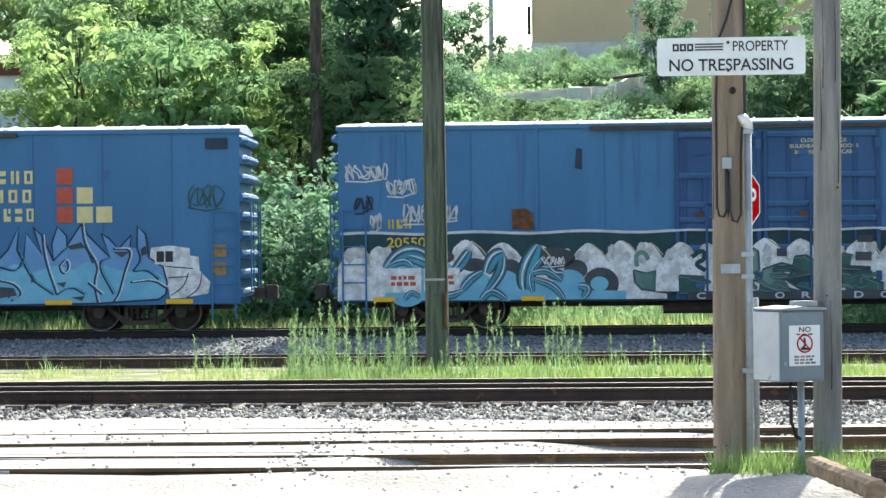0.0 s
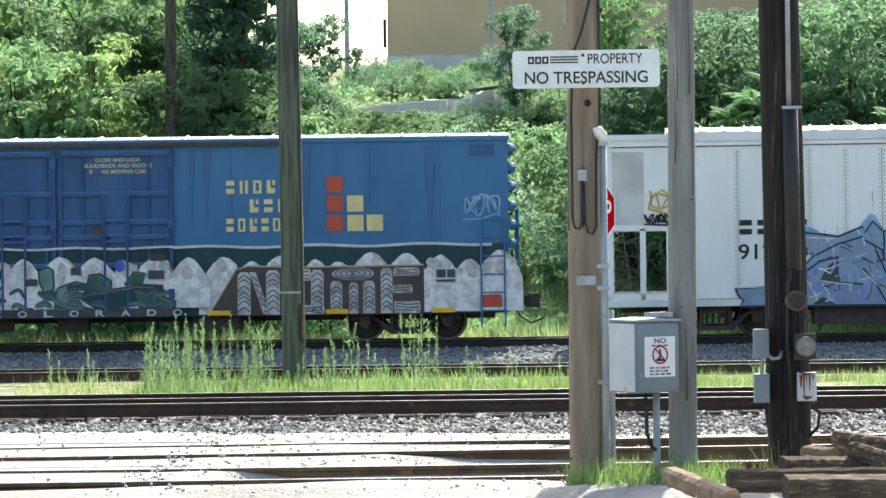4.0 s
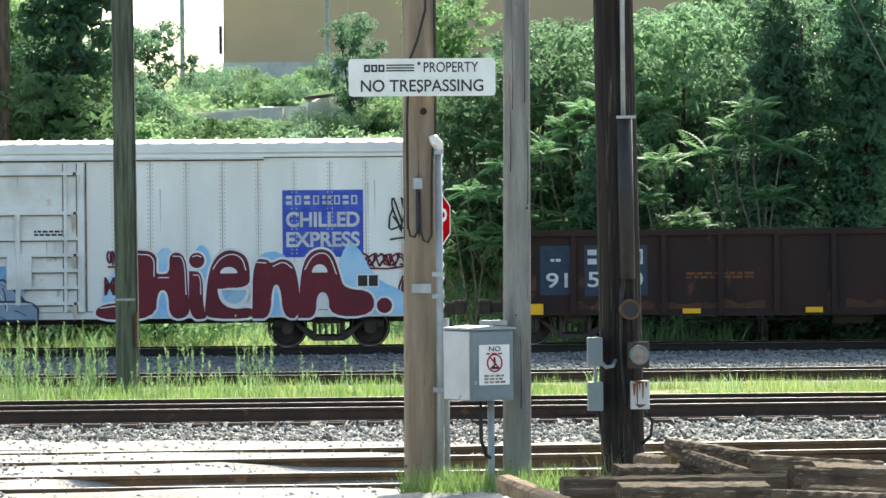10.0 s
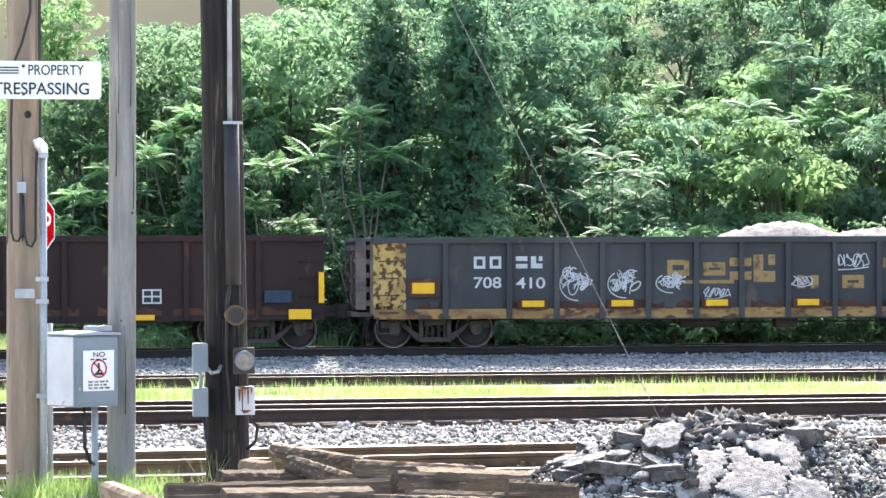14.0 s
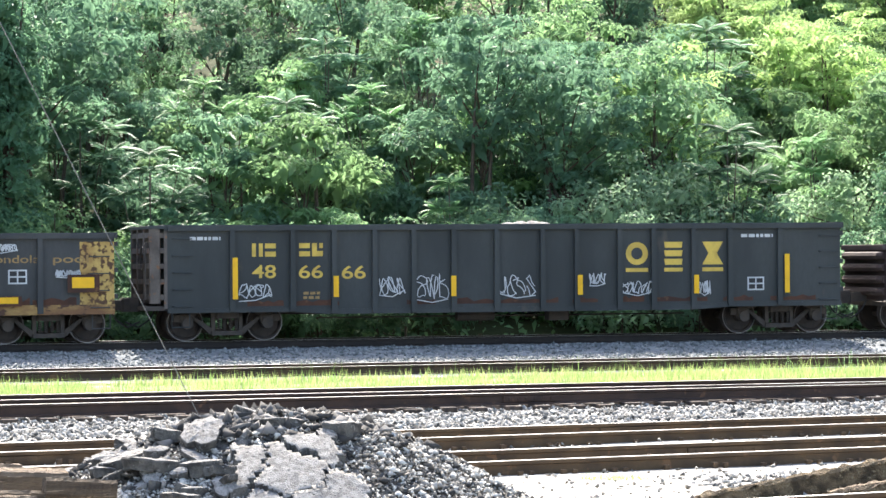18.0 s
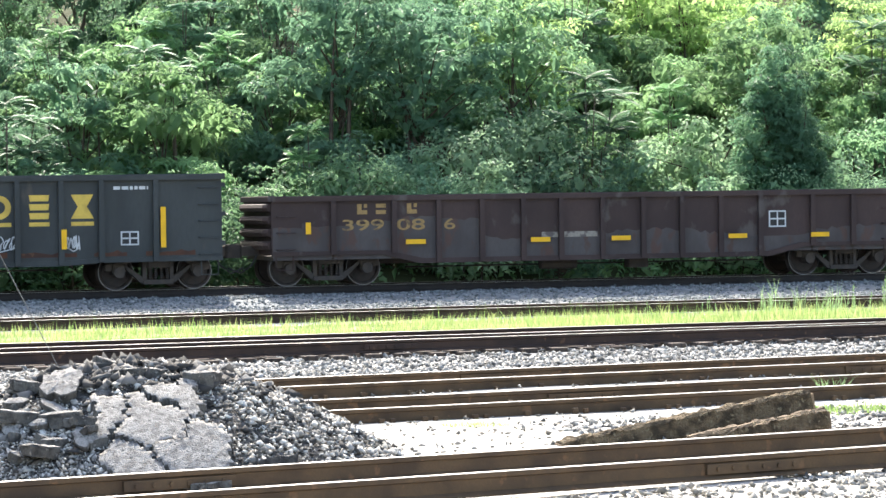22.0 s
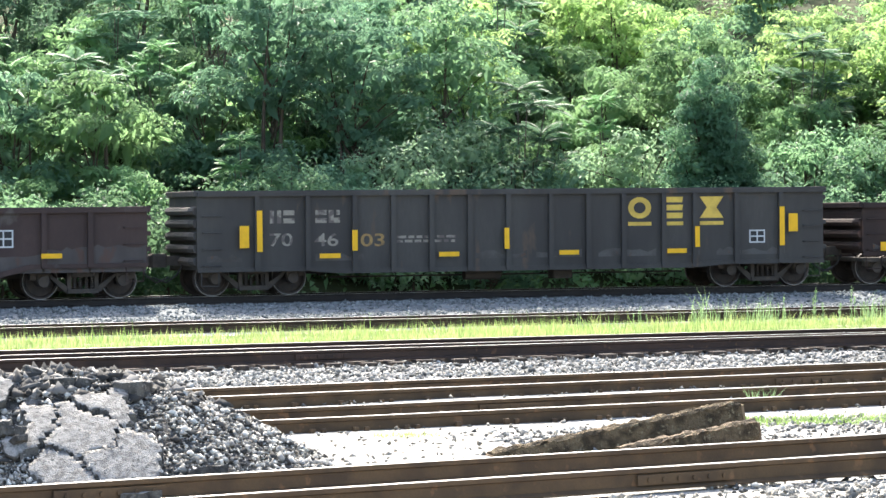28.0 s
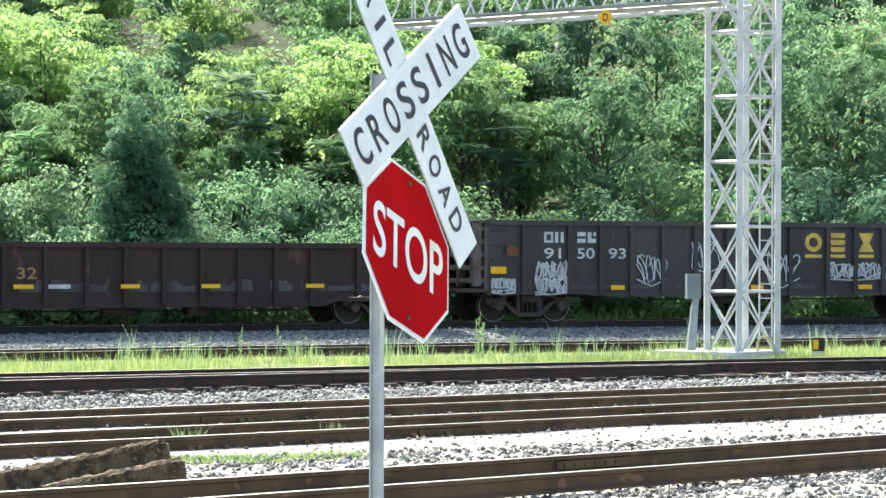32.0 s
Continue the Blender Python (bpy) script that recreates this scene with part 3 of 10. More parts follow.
def plate(car, x, z, w=0.5, h=0.11, m="yellow", name="reflector", label="", y=0.0):
    return part(name, Shape().box(x, x + w, SIDE - 0.075 - y, SIDE - 0.065 - y, z, z + h), M[m], car, label)


def wagon(name, label, category, s0, s1):
    car = thing(name, label, category, group="cars of the freight train")
    CARS.append((car, (s0 + s1) / 2))
    return car, (s1 - s0) / 2


def sill_outline(H, bottom, belly, lo=-4.4, hi=4.4, top=None):
    """Side sheet: straight, or deeper between the trucks."""
    return [(-H, bottom), (lo - 0.9, bottom), (lo, belly), (hi, belly), (hi + 0.9, bottom), (H, bottom), (H, top), (-H, top)]


M["end_worn"] = mat("dusty_end_steel", (0.15, 0.125, 0.105), (0.085, 0.07, 0.06), rough=0.85, scale=3, fine=20, bump=0.15, spots=((0.2, 0.1, 0.055), 0.6))


def gondola(label, s0, s1, top, bottom, belly, ribs, paint, end_style="ribs", load=None, rib_w=0.13, chord=0.13):
    """An open car: side sheets with upright ribs, ends, top rim, floor, trucks, couplers and ladders."""
    car, H = wagon("gondola_car", label, "gondola car", s0, s1)
    p = M[paint]
    for y0, y1 in ((SIDE + 0.06, SIDE + 0.1), (-SIDE - 0.1, -SIDE - 0.06)):
        part("side_sheet", Shape().poly(sill_outline(H, bottom, belly, top=top), y0, y1), p, car)
    for sg in (-1, 1):
        y0, y1 = sorted((sg * (-SIDE - 0.12), sg * (-SIDE + 0.03)))
        part("top_chord", Shape().box(-H, H, y0, y1, top - chord, top, 0.02), p, car)
        y0, y1 = sorted((sg * (-SIDE - 0.09), sg * (-SIDE + 0.0)))
        part("side_sill", Shape().poly([(-H, bottom), (-5.3, bottom), (-4.4, belly), (4.4, belly), (5.3, bottom), (H, bottom), (H, bottom + 0.1), (5.2, bottom + 0.1), (4.35, belly + 0.12), (-4.35, belly + 0.12), (-5.2, bottom + 0.1), (-H, bottom + 0.1)], y0, y1), p, car)
    rib = Shape().poly([(-rib_w / 2, 0), (rib_w / 2, 0), (rib_w * 0.42, 1), (-rib_w * 0.42, 1)], -0.045, 0.06)
    for x in ribs:
        deep = belly if -4.6 < x < 4.6 else bottom
        b = Shape()
        hh = top - chord - deep - 0.02
        b.v = [(v[0] + x, v[1] + SIDE, deep + 0.02 + v[2] * hh) for v in rib.v]
        b.f = rib.f
        part("rib", b, p, car)
        b2 = Shape()
        b2.v = [(v[0], -v[1], v[2]) for v in b.v]
        b2.f = [f[::-1] for f in b.f]
        part("rib", b2, p, car)
    for sg in (-1, 1):
        e = Shape()
        x0, x1 = sorted((sg * H, sg * (H - 0.06)))
        e.box(x0, x1, SIDE + 0.1, -SIDE - 0.1, bottom + 0.05, top - 0.02)
        endm = part("end_sheet", e, p, car)
        if end_style == "ribs" and sg < 0:
            z = bottom + 0.25
            while z < top - 0.2:
                part("end_rib", Shape().tube([(sg * H, SIDE + 0.12, z), (sg * (H + 0.07), SIDE + 0.3, z), (sg * (H + 0.07), -SIDE - 0.3, z), (sg * H, -SIDE - 0.12, z)], 0.1, 8), p, endm)
                z += 0.29
        elif sg < 0 and end_style == "posts":
            # a platform end: posts, shelves and a top plate set before a recessed end
            out = H + 0.4
            for y in (SIDE + 0.12, -0.5, 0.5, -SIDE - 0.12):
                part("end_post", Shape().box(-out, -out + 0.24, y - 0.06, y + 0.06, bottom + 0.22, top - 0.06, 0.015), M["end_worn"], endm)
                part("end_post", Shape().box(-H - 0.07, -H, y - 0.06, y + 0.06, bottom + 0.1, top - 0.06), M["end_worn"], endm)
            for z in np.linspace(bottom + 0.3, top - 0.28, 5):
                part("end_rib", Shape().box(-out + 0.02, -H, SIDE + 0.1, -SIDE - 0.1, z, z + 0.12, 0.015), M["end_worn"], endm)
            part("end_plate", Shape().box(-out - 0.03, -H, SIDE + 0.03, -SIDE - 0.03, top - 0.08, top - 0.01, 0.01), p, endm)
            part("end_step", Shape().box(-out - 0.1, -H, SIDE + 0.1, -SIDE - 0.1, bottom + 0.06, bottom + 0.16, 0.01), M["truckm"], endm)
            part("brake_wheel", Shape().tube([(-out - 0.06, -0.75 + 0.26 * math.cos(0.4 * k), top - 0.75 + 0.26 * math.sin(0.4 * k)) for k in range(17)], 0.018, 6), M["truckm"], endm)
            part("grab_rail", Shape().tube([(-out - 0.02, SIDE + 0.04, bottom + 0.3), (-out - 0.1, SIDE + 0.04, bottom + 0.34), (-out - 0.1, SIDE + 0.04, top - 0.4), (-out - 0.02, SIDE + 0.04, top - 0.36)], 0.016, 5), M["truckm"], endm)
        else:
            for z in np.linspace(bottom + 0.35, top - 0.3, 3):
                part("end_rib", Shape().box(min(sg * H, sg * (H + 0.1)), max(sg * H, sg * (H + 0.1)), SIDE + 0.1, -SIDE - 0.1, z, z + 0.1, 0.015), p, endm)
        part("end_chord", Shape().box(min(sg * (H + 0.08), sg * (H - 0.1)), max(sg * (H + 0.08), sg * (H - 0.1)), SIDE + 0.02, -SIDE - 0.02, top - 0.12, top + 0.01, 0.02), p, car)
        for z in np.arange(bottom + 0.15, top - 0.2, 0.38):
            part("ladder_rung", Shape().tube([(sg * (H - 0.12), SIDE + 0.05, z), (sg * (H - 0.12), SIDE - 0.04, z), (sg * (H - 0.55), SIDE - 0.04, z), (sg * (H - 0.55), SIDE + 0.05, z)], 0.014, 5), p, car)
        st = Shape()
        st.tube([(sg * (H - 0.1), SIDE + 0.06, bottom), (sg * (H - 0.1), SIDE + 0.06, bottom - 0.32), (sg * (H - 0.5), SIDE + 0.06, bottom - 0.32), (sg * (H - 0.5), SIDE + 0.06, bottom)], 0.018, 5)
        part("stirrup_step", st, p, car)
        coupler(car, sg * H, sg)
    fl = Shape().box(-H + 0.06, H - 0.06, SIDE + 0.1, -SIDE - 0.1, belly + 0.12, belly + 0.22)
    fl.box(-H + 0.4, H - 0.4, -0.25, 0.25, belly - 0.02, belly + 0.12)
    part("floor", fl, M["truckm"], car)
    # brake gear hung under the floor
    br = Shape().tube([(-1.2, -0.7, belly - 0.08), (-0.3, -0.7, belly - 0.08)], 0.14, 10)
    br.box(1.0, 1.5, -0.9, -0.5, belly - 0.22, belly + 0.1, 0.03).tube([(-4.5, -0.5, belly - 0.1), (4.5, -0.5, belly - 0.1)], 0.02, 5)
    part("brake_gear", br, M["truckm"], car)
    bogies(car, (-H + 1.42, H - 1.42))
    if load:
        a, b, z1 = load
        g = Shape()
        n, m = 90, 14
        rr = random.Random(4)
        for j in range(m + 1):
            for i in range(n + 1):
                u, v = i / n, j / m
                hump = max(math.exp(-((u - 0.24) / 0.26) ** 2), 0.84 * math.exp(-((u - 0.5) / 0.24) ** 2))
                hgt = top - 0.55 + (z1 - top + 0.55) * hump * math.sin(math.pi * v) ** 0.6 + 0.045 * rr.uniform(-1, 1)
                g.v.append((a + (b - a) * u, (SIDE + 0.12) * (1 - 2 * v), hgt))
        g.f = [(j * (n + 1) + i, (j + 1) * (n + 1) + i, (j + 1) * (n + 1) + i + 1, j * (n + 1) + i + 1) for j in range(m) for i in range(n)]
        g.f = [f[::-1] for f in g.f]
        part("gravel_load", g, M["load"], car, "pale heaped gravel", smooth=True)
    return car, H


def scrawl(car, x0, x1, z0, z1, m="let_white", seed=1, w=0.022, n=0, name="painted_tag", y=0.068):
    """Sprayed looping letters that fill a rectangle."""
    r = random.Random(seed)
    n = n or max(3, round((x1 - x0) / (z1 - z0) * 2.2))
    cell = (x1 - x0) / n
    for k in range(n):
        a = x0 + cell * (k + 0.5)
        f1, f2, p1, p2 = r.choice((1, 1.5, 2)), r.choice((1, 1.5, 2, 2.5)), r.uniform(0, 6.3), r.uniform(0, 6.3)
        hgt = r.uniform(0.75, 1.0)
        pts = []
        for i in range(22):
            u = i / 21 * 2 * math.pi * r.uniform(0.98, 1.02)
            pts.append((a + cell * 0.55 * (0.8 * math.sin(f1 * u + p1) + 0.25 * math.sin(3 * u)), (z0 + z1) / 2 + (z1 - z0) / 2 * hgt * (0.85 * math.sin(f2 * u + p2) + 0.15 * math.cos(4 * u + p1))))
        part(name, Shape().ribbon(pts, w, SIDE + 0.06 - y - 0.0004 * k), M[m], car, "sprayed looping graffiti tag")
    s = Shape().ribbon([(x0, z0 + (z1 - z0) * r.uniform(-0.1, 0.2)), ((x0 + x1) / 2, z0 - 0.02), (x1, z0 + (z1 - z0) * r.uniform(0.0, 0.3))], w, SIDE + 0.06 - y)
    return part(name, s, M[m], car, "sprayed looping graffiti tag")


def wbox(car, x, z, w=0.42, h=0.32):
    """The stencilled table in a white frame."""
    s = Shape()
    y = SIDE + 0.055
    s.add([(x, y, z), (x + w, y, z), (x + w, y, z + h), (x, y, z + h)], [(0, 1, 2, 3)])
    part("data_panel", s, M["let_white"], car, "white framed table of small writing")
    b = 0.035
    for i in range(2):
        for j in range(2):
            xa, za = x + b + i * (w - b) / 2, z + b + j * (h - b) / 2
            s2 = Shape().add([(xa, y - 0.003, za), (xa + (w - b) / 2 - b, y - 0.003, za), (xa + (w - b) / 2 - b, y - 0.003, za + (h - b) / 2 - b), (xa, y - 0.003, za + (h - b) / 2 - b)], [(0, 1, 2, 3)])
            part("table_field", s2, M["black"], car)


PAINT_Y = SIDE + 0.056


def number(car, text, x, z, h, m, w=None, y=0.0):
    part("car_number", words(text, x, z, h, PAINT_Y - y, w, 0.012), M[m], car, "stencilled car number")


def mark(car, xs, z, w, h, m, label="block-lettered owner's mark"):
    marks("owner_mark", car, [(x, z) for x in xs], w, h, PAINT_Y, m, label)


def emblem(car, x, z, w, h, m, k):
    """Large painted emblem in plain shapes: a broad ring, stacked bars, a waisted block."""
    s = Shape()
    if k == 0:
        n = 18
        for r in (1.0, 0.52):
            s.v += [(x + w / 2 + r * w / 2 * math.cos(2 * math.pi * i / n), PAINT_Y, z + h / 2 + r * h / 2 * math.sin(2 * math.pi * i / n)) for i in range(n)]
        s.f = [(i, (i + 1) % n, n + (i + 1) % n, n + i) for i in range(n)]
    elif k == 1:
        for a, b in ((0.0, 0.26), (0.37, 0.63), (0.74, 1.0)):
            s.add([(x + w * 0.05, PAINT_Y, z + h * a), (x + w * 0.95, PAINT_Y, z + h * a), (x + w, PAINT_Y, z + h * b), (x, PAINT_Y, z + h * b)], [(0, 1, 2, 3)])
    else:
        q = [(0, 0), (w, 0), (w * 0.7, h / 2), (w, h), (0, h), (w * 0.3, h / 2)]
        s.v = [(x + a, PAINT_Y, z + b) for a, b in q]
        s.f = [(0, 1, 2, 5), (5, 2, 3, 4)]
    part("emblem", s, M[m], car, "large painted emblem shape")


def worn_band(car, H, z0, z1, m, seed, name="worn_paint"):
    """Bare patches where paint has come off above the sill, panel by panel."""
    r = random.Random(seed)
    x = -H + 0.05
    while x < H - 0.9:
        w = r.uniform(0.6, 1.5)
        if r.random() < 0.8:
            top = [(x + w * k / 7, z0 + (z1 - z0) * r.uniform(0.35, 1.0)) for k in range(8)]
            s = Shape()
            for k in range(7):
                (xa, za), (xb, zb) = top[k], top[k + 1]
                s.add([(xa, PAINT_Y + 0.003, z0), (xb, PAINT_Y + 0.003, z0), (xb, PAINT_Y + 0.003, zb), (xa, PAINT_Y + 0.003, za)], [(0, 1, 2, 3)])
            part(name, s, M[m], car)
        x += w + r.uniform(0.0, 0.5)


M["worn_grey"] = mat("bare_worn_steel", (0.1, 0.096, 0.088), (0.06, 0.052, 0.046), rough=0.75, scale=1.6, fine=18, bump=0.1, spots=((0.12, 0.06, 0.035), 0.63))
M["worn_rust"] = mat("rust_stained_steel", (0.1, 0.045, 0.026), (0.055, 0.03, 0.022), rough=0.85, scale=1.6, fine=18, bump=0.1, spots=((0.16, 0.08, 0.04), 0.64))


M["load"] = mat("grey_gravel", (0.34, 0.325, 0.3), (0.2, 0.192, 0.18), rough=1.0, spec=0.1, scale=5, fine=40, bump=1.0, dist=0.04, spots=((0.14, 0.135, 0.125), 0.6))


# -- brown gondola
car3, H = gondola("dark rusty brown gondola car with white numbers", -15.21, 1.54, 2.54, 0.66, 0.62, [-7.0, -5.0, -3.75, -2.51, -1.25, 0.1, 1.39, 2.65, 3.96, 5.31, 6.9], "g_brown", "plain")
part("number_panel", Shape().box(-7.73, -7.05, PAINT_Y + 0.003, SIDE + 0.06, 1.11, 2.2), M["navy"], car3, "dark blue painted panel")
part("number_panel", Shape().box(-6.75, -5.36, PAINT_Y + 0.003, SIDE + 0.06, 1.08, 2.2), M["navy"], car3, "dark blue painted panel")
number(car3, "91", -7.6, 1.27, 0.33, "let_white", 0.48)
number(car3, "5200", -6.68, 1.28, 0.34, "let_white", 1.22)
mark(car3, (-6.68, -6.34, -6.0, -5.66), 1.78, 0.2, 0.33, "let_white")
part("small_lettering", bars(-7.5, -7.25, 1.85, 1.95, PAINT_Y, 1, 3, 2), M["let_white"], car3)
part("small_lettering", bars(-4.5, -3.0, 1.45, 1.62, PAINT_Y, 2, 4, 8), M["rust"], car3)
for x, w, h in ((-8.17, 0.5, 0.24), (-4.6, 0.4, 0.11), (-1.89, 0.38, 0.12), (1.45, 0.5, 0.12), (4.13, 0.48, 0.12), (7.57, 0.5, 0.22)):
    plate(car3, x, 0.68, w, h)
plate(car3, 8.24, 1.04, 0.12, 0.68)
plate(car3, -8.36, 1.0, 0.1, 0.7)
wbox(car3, 4.35, 1.04)
plate(car3, 7.04, 1.05, 0.6, 0.27, "navy", "faded_emblem", y=-0.06)

def doodle(car, x0, x1, z0, z1, seed):
    """A tangle of looping white spray strokes."""
    r = random.Random(seed)
    cx, cz, a, b = (x0 + x1) / 2, (z0 + z1) / 2, (x1 - x0) / 2, (z1 - z0) / 2
    y = PAINT_Y - 0.002
    for k in range(22):
        px, pz = cx + a * r.uniform(-0.62, 0.62), cz + b * (0.1 + r.uniform(-0.45, 0.5))
        ra, rb = a * r.uniform(0.1, 0.38), b * r.uniform(0.1, 0.4)
        t0, t1, f = r.uniform(0, 6.3), r.uniform(2.5, 6.5), r.uniform(0.7, 1.6)
        pts = [(px + ra * math.cos(t0 + t1 * i / 13), pz + rb * math.sin(f * (t0 + t1 * i / 13))) for i in range(14)]
        part("painted_tag", Shape().ribbon(pts, r.uniform(0.016, 0.032), y - 0.0006 * k), M["let_white"], car, "white spray-painted scribble")
    part("painted_tag", Shape().ribbon([(cx + a * math.cos(2.2 + 2.6 * i / 11), cz - b * 0.05 + b * 0.85 * math.sin(2.2 + 2.6 * i / 11)) for i in range(12)], 0.025, y - 0.009), M["let_white"], car)


# -- black gondola with worn yellow ends and a gravel load
car4, H = gondola("black gondola car with rust and a gravel load", 2.72, 19.27, 2.48, 0.66, 0.63, [-6.67, -5.23, -4.16, -3.12, -2.08, -0.98, 0.06, 1.13, 2.21, 3.23, 4.32, 5.31, 6.6], "g_black", "posts", load=(-0.7, 7.9, 2.82))
part("end_patch", Shape().box(-H, -7.55, PAINT_Y + 0.003, SIDE + 0.06, 0.75, 2.35), M["yellow_worn"], car4, "flaking yellow paint")
part("end_patch", Shape().box(7.5, H, PAINT_Y + 0.003, SIDE + 0.06, 0.75, 2.28), M["yellow_worn"], car4, "flaking yellow paint")
part("sill_stripe", Shape().box(-H, H, SIDE - 0.006, SIDE - 0.002, 0.66, 0.88), M["sill_worn"], car4, "rusty sill band with yellow remains")
mark(car4, (-6.02, -5.66), 1.78, 0.26, 0.27, "let_white")
mark(car4, (-5.07, -4.73), 1.78, 0.26, 0.27, "let_white")
number(car4, "708", -6.02, 1.34, 0.25, "let_white", 0.62)
number(car4, "410", -5.07, 1.33, 0.25, "let_white", 0.66)
for i, (x, z, h) in enumerate(((-1.63, 1.6, 0.36), (-0.8, 1.6, 0.3), (-0.2, 1.5, 0.5), (0.35, 1.45, 0.62), (1.35, 1.3, 0.3), (2.4, 1.3, 0.3))):
    mark(car4, (x,), z, 0.5, h, "let_gold", "faded gold slanted letter block")
part("faded_stripe", Shape().box(-1.4, -0.1, PAINT_Y, PAINT_Y + 0.002, 1.42, 1.5), M["let_gold"], car4)
part("faded_lettering", words("National", 3.35, 1.76, 0.23, PAINT_Y, 1.26, 0.012), M["let_gold"], car4, "faded gold word")
part("faded_lettering", words("gondola", 5.43, 1.76, 0.23, PAINT_Y, 1.17, 0.012), M["let_gold"], car4, "faded gold word")
part("faded_lettering", words("pool", 6.90, 1.76, 0.23, PAINT_Y, 0.80, 0.012), M["let_gold"], car4, "faded gold word")
for i, (a, b, c, d) in enumerate(((-4.08, -3.31, 1.01, 1.9), (-2.99, -2.22, 1.07, 1.8), (-1.89, -1.18, 1.19, 1.7))):
    doodle(car4, a, b, c, d, 70 + i)
for i, (a, b, c, d) in enumerate(((-0.8, -0.2, 1.1, 1.35), (2.28, 3.0, 1.75, 2.12), (5.4, 6.1, 2.06, 2.26), (1.2, 1.7, 1.35, 1.6), (6.95, 7.5, 1.5, 1.66))):
    scrawl(car4, a, b, c, d, "let_white", 20 + i)
for k in range(10):
    part("paint_smear", Shape().ribbon([(4.42 + 0.078 * k, 1.98 - 0.01 * (k % 3)), (4.46 + 0.074 * k, 1.9), (4.5 + 0.07 * k, 1.86 - 0.05 * ((k * 7) % 5))], 0.05, PAINT_Y - 0.002 - 0.0004 * k), M["let_white"], car4, "white sprayed strokes")
part("paint_smear", Shape().ribbon([(3.62, 1.72), (3.9, 1.9), (4.02, 1.86), (3.98, 1.5), (3.88, 1.52)], 0.035, PAINT_Y - 0.002), M["let_white"], car4)
for x in (-4.95, -2.93, -0.77, 1.33, 3.48, 5.6):
    plate(car4, x, 0.92, 0.5, 0.14)
    plate(car4, x - 0.1, 0.86, 0.68, 0.22, "worn_rust", "rust_patch", y=-0.004)
for x in (-7.52, 7.2):
    plate(car4, x, 1.15, 0.72, 0.4, "worn_rust", "rust_patch", y=-0.002)
worn_band(car4, H, 0.86, 1.08, "worn_rust", 31, "rust_patch")
plate(car4, -7.42, 1.23, 0.5, 0.24)
plate(car4, 7.3, 1.25, 0.5, 0.24)
wbox(car4, 5.9, 1.35)

# -- tall black gondola with large yellow blocks
car5, H = gondola("black gondola car with yellow stripes and block mark", 20.55, 36.78, 2.64, 0.66, 0.6, [-6.64, -5.25, -4.29, -3.34, -2.42, -1.47, -0.44, 0.67, 1.5, 2.55, 3.39, 4.38, 5.3, 6.55], "g_dark", "posts", load=(-1.0, 6.0, 2.7))
mark(car5, (-6.18, -5.88), 1.92, 0.25, 0.3, "let_yellow")
mark(car5, (-5.09, -4.79), 1.92, 0.25, 0.3, "let_yellow")
number(car5, "48", -6.18, 1.43, 0.3, "let_yellow", 0.55)
number(car5, "66", -5.1, 1.42, 0.3, "let_yellow", 0.56)
number(car5, "66", -4.1, 1.4, 0.3, "let_yellow", 0.56)
for k, (x, w) in enumerate(((2.72, 0.55), (3.67, 0.46), (4.62, 0.52))):
    emblem(car5, x, 1.66, w, 0.54, "let_yellow", k)
    part("underline", Shape().box(x, x + w, PAINT_Y, PAINT_Y + 0.002, 1.5, 1.59), M["let_yellow"], car5)
for x, z0, z1 in ((-6.65, 0.96, 1.9), (-4.32, 0.99, 1.47), (-1.55, 0.98, 1.45), (1.5, 0.98, 1.44), (4.37, 0.98, 1.42), (6.65, 0.98, 1.9)):
    plate(car5, x, z0, 0.12, z1 - z0)
for i, (a, b, c, d) in enumerate(((-6.5, -5.75, 0.95, 1.35), (-3.24, -2.63, 1.0, 1.46), (-2.36, -1.61, 0.86, 1.52), (-0.44, 0.49, 0.94, 1.47), (2.59, 3.38, 0.96, 1.3), (4.5, 4.8, 0.95, 1.3), (1.8, 2.2, 1.2, 1.5))):
    scrawl(car5, a, b, c, d, "let_white", 40 + i)
wbox(car5, 5.75, 1.04)
part("small_lettering", bars(5.6, 6.4, 2.3, 2.42, PAINT_Y, 1, 2, 6), M["let_white"], car5)
part("small_lettering", bars(-7.6, -6.9, 2.3, 2.42, PAINT_Y, 1, 2, 6), M["let_white"], car5)
part("small_lettering", bars(-5.0, -4.6, 0.95, 1.15, PAINT_Y, 2, 3, 3), M["let_gold"], car5)

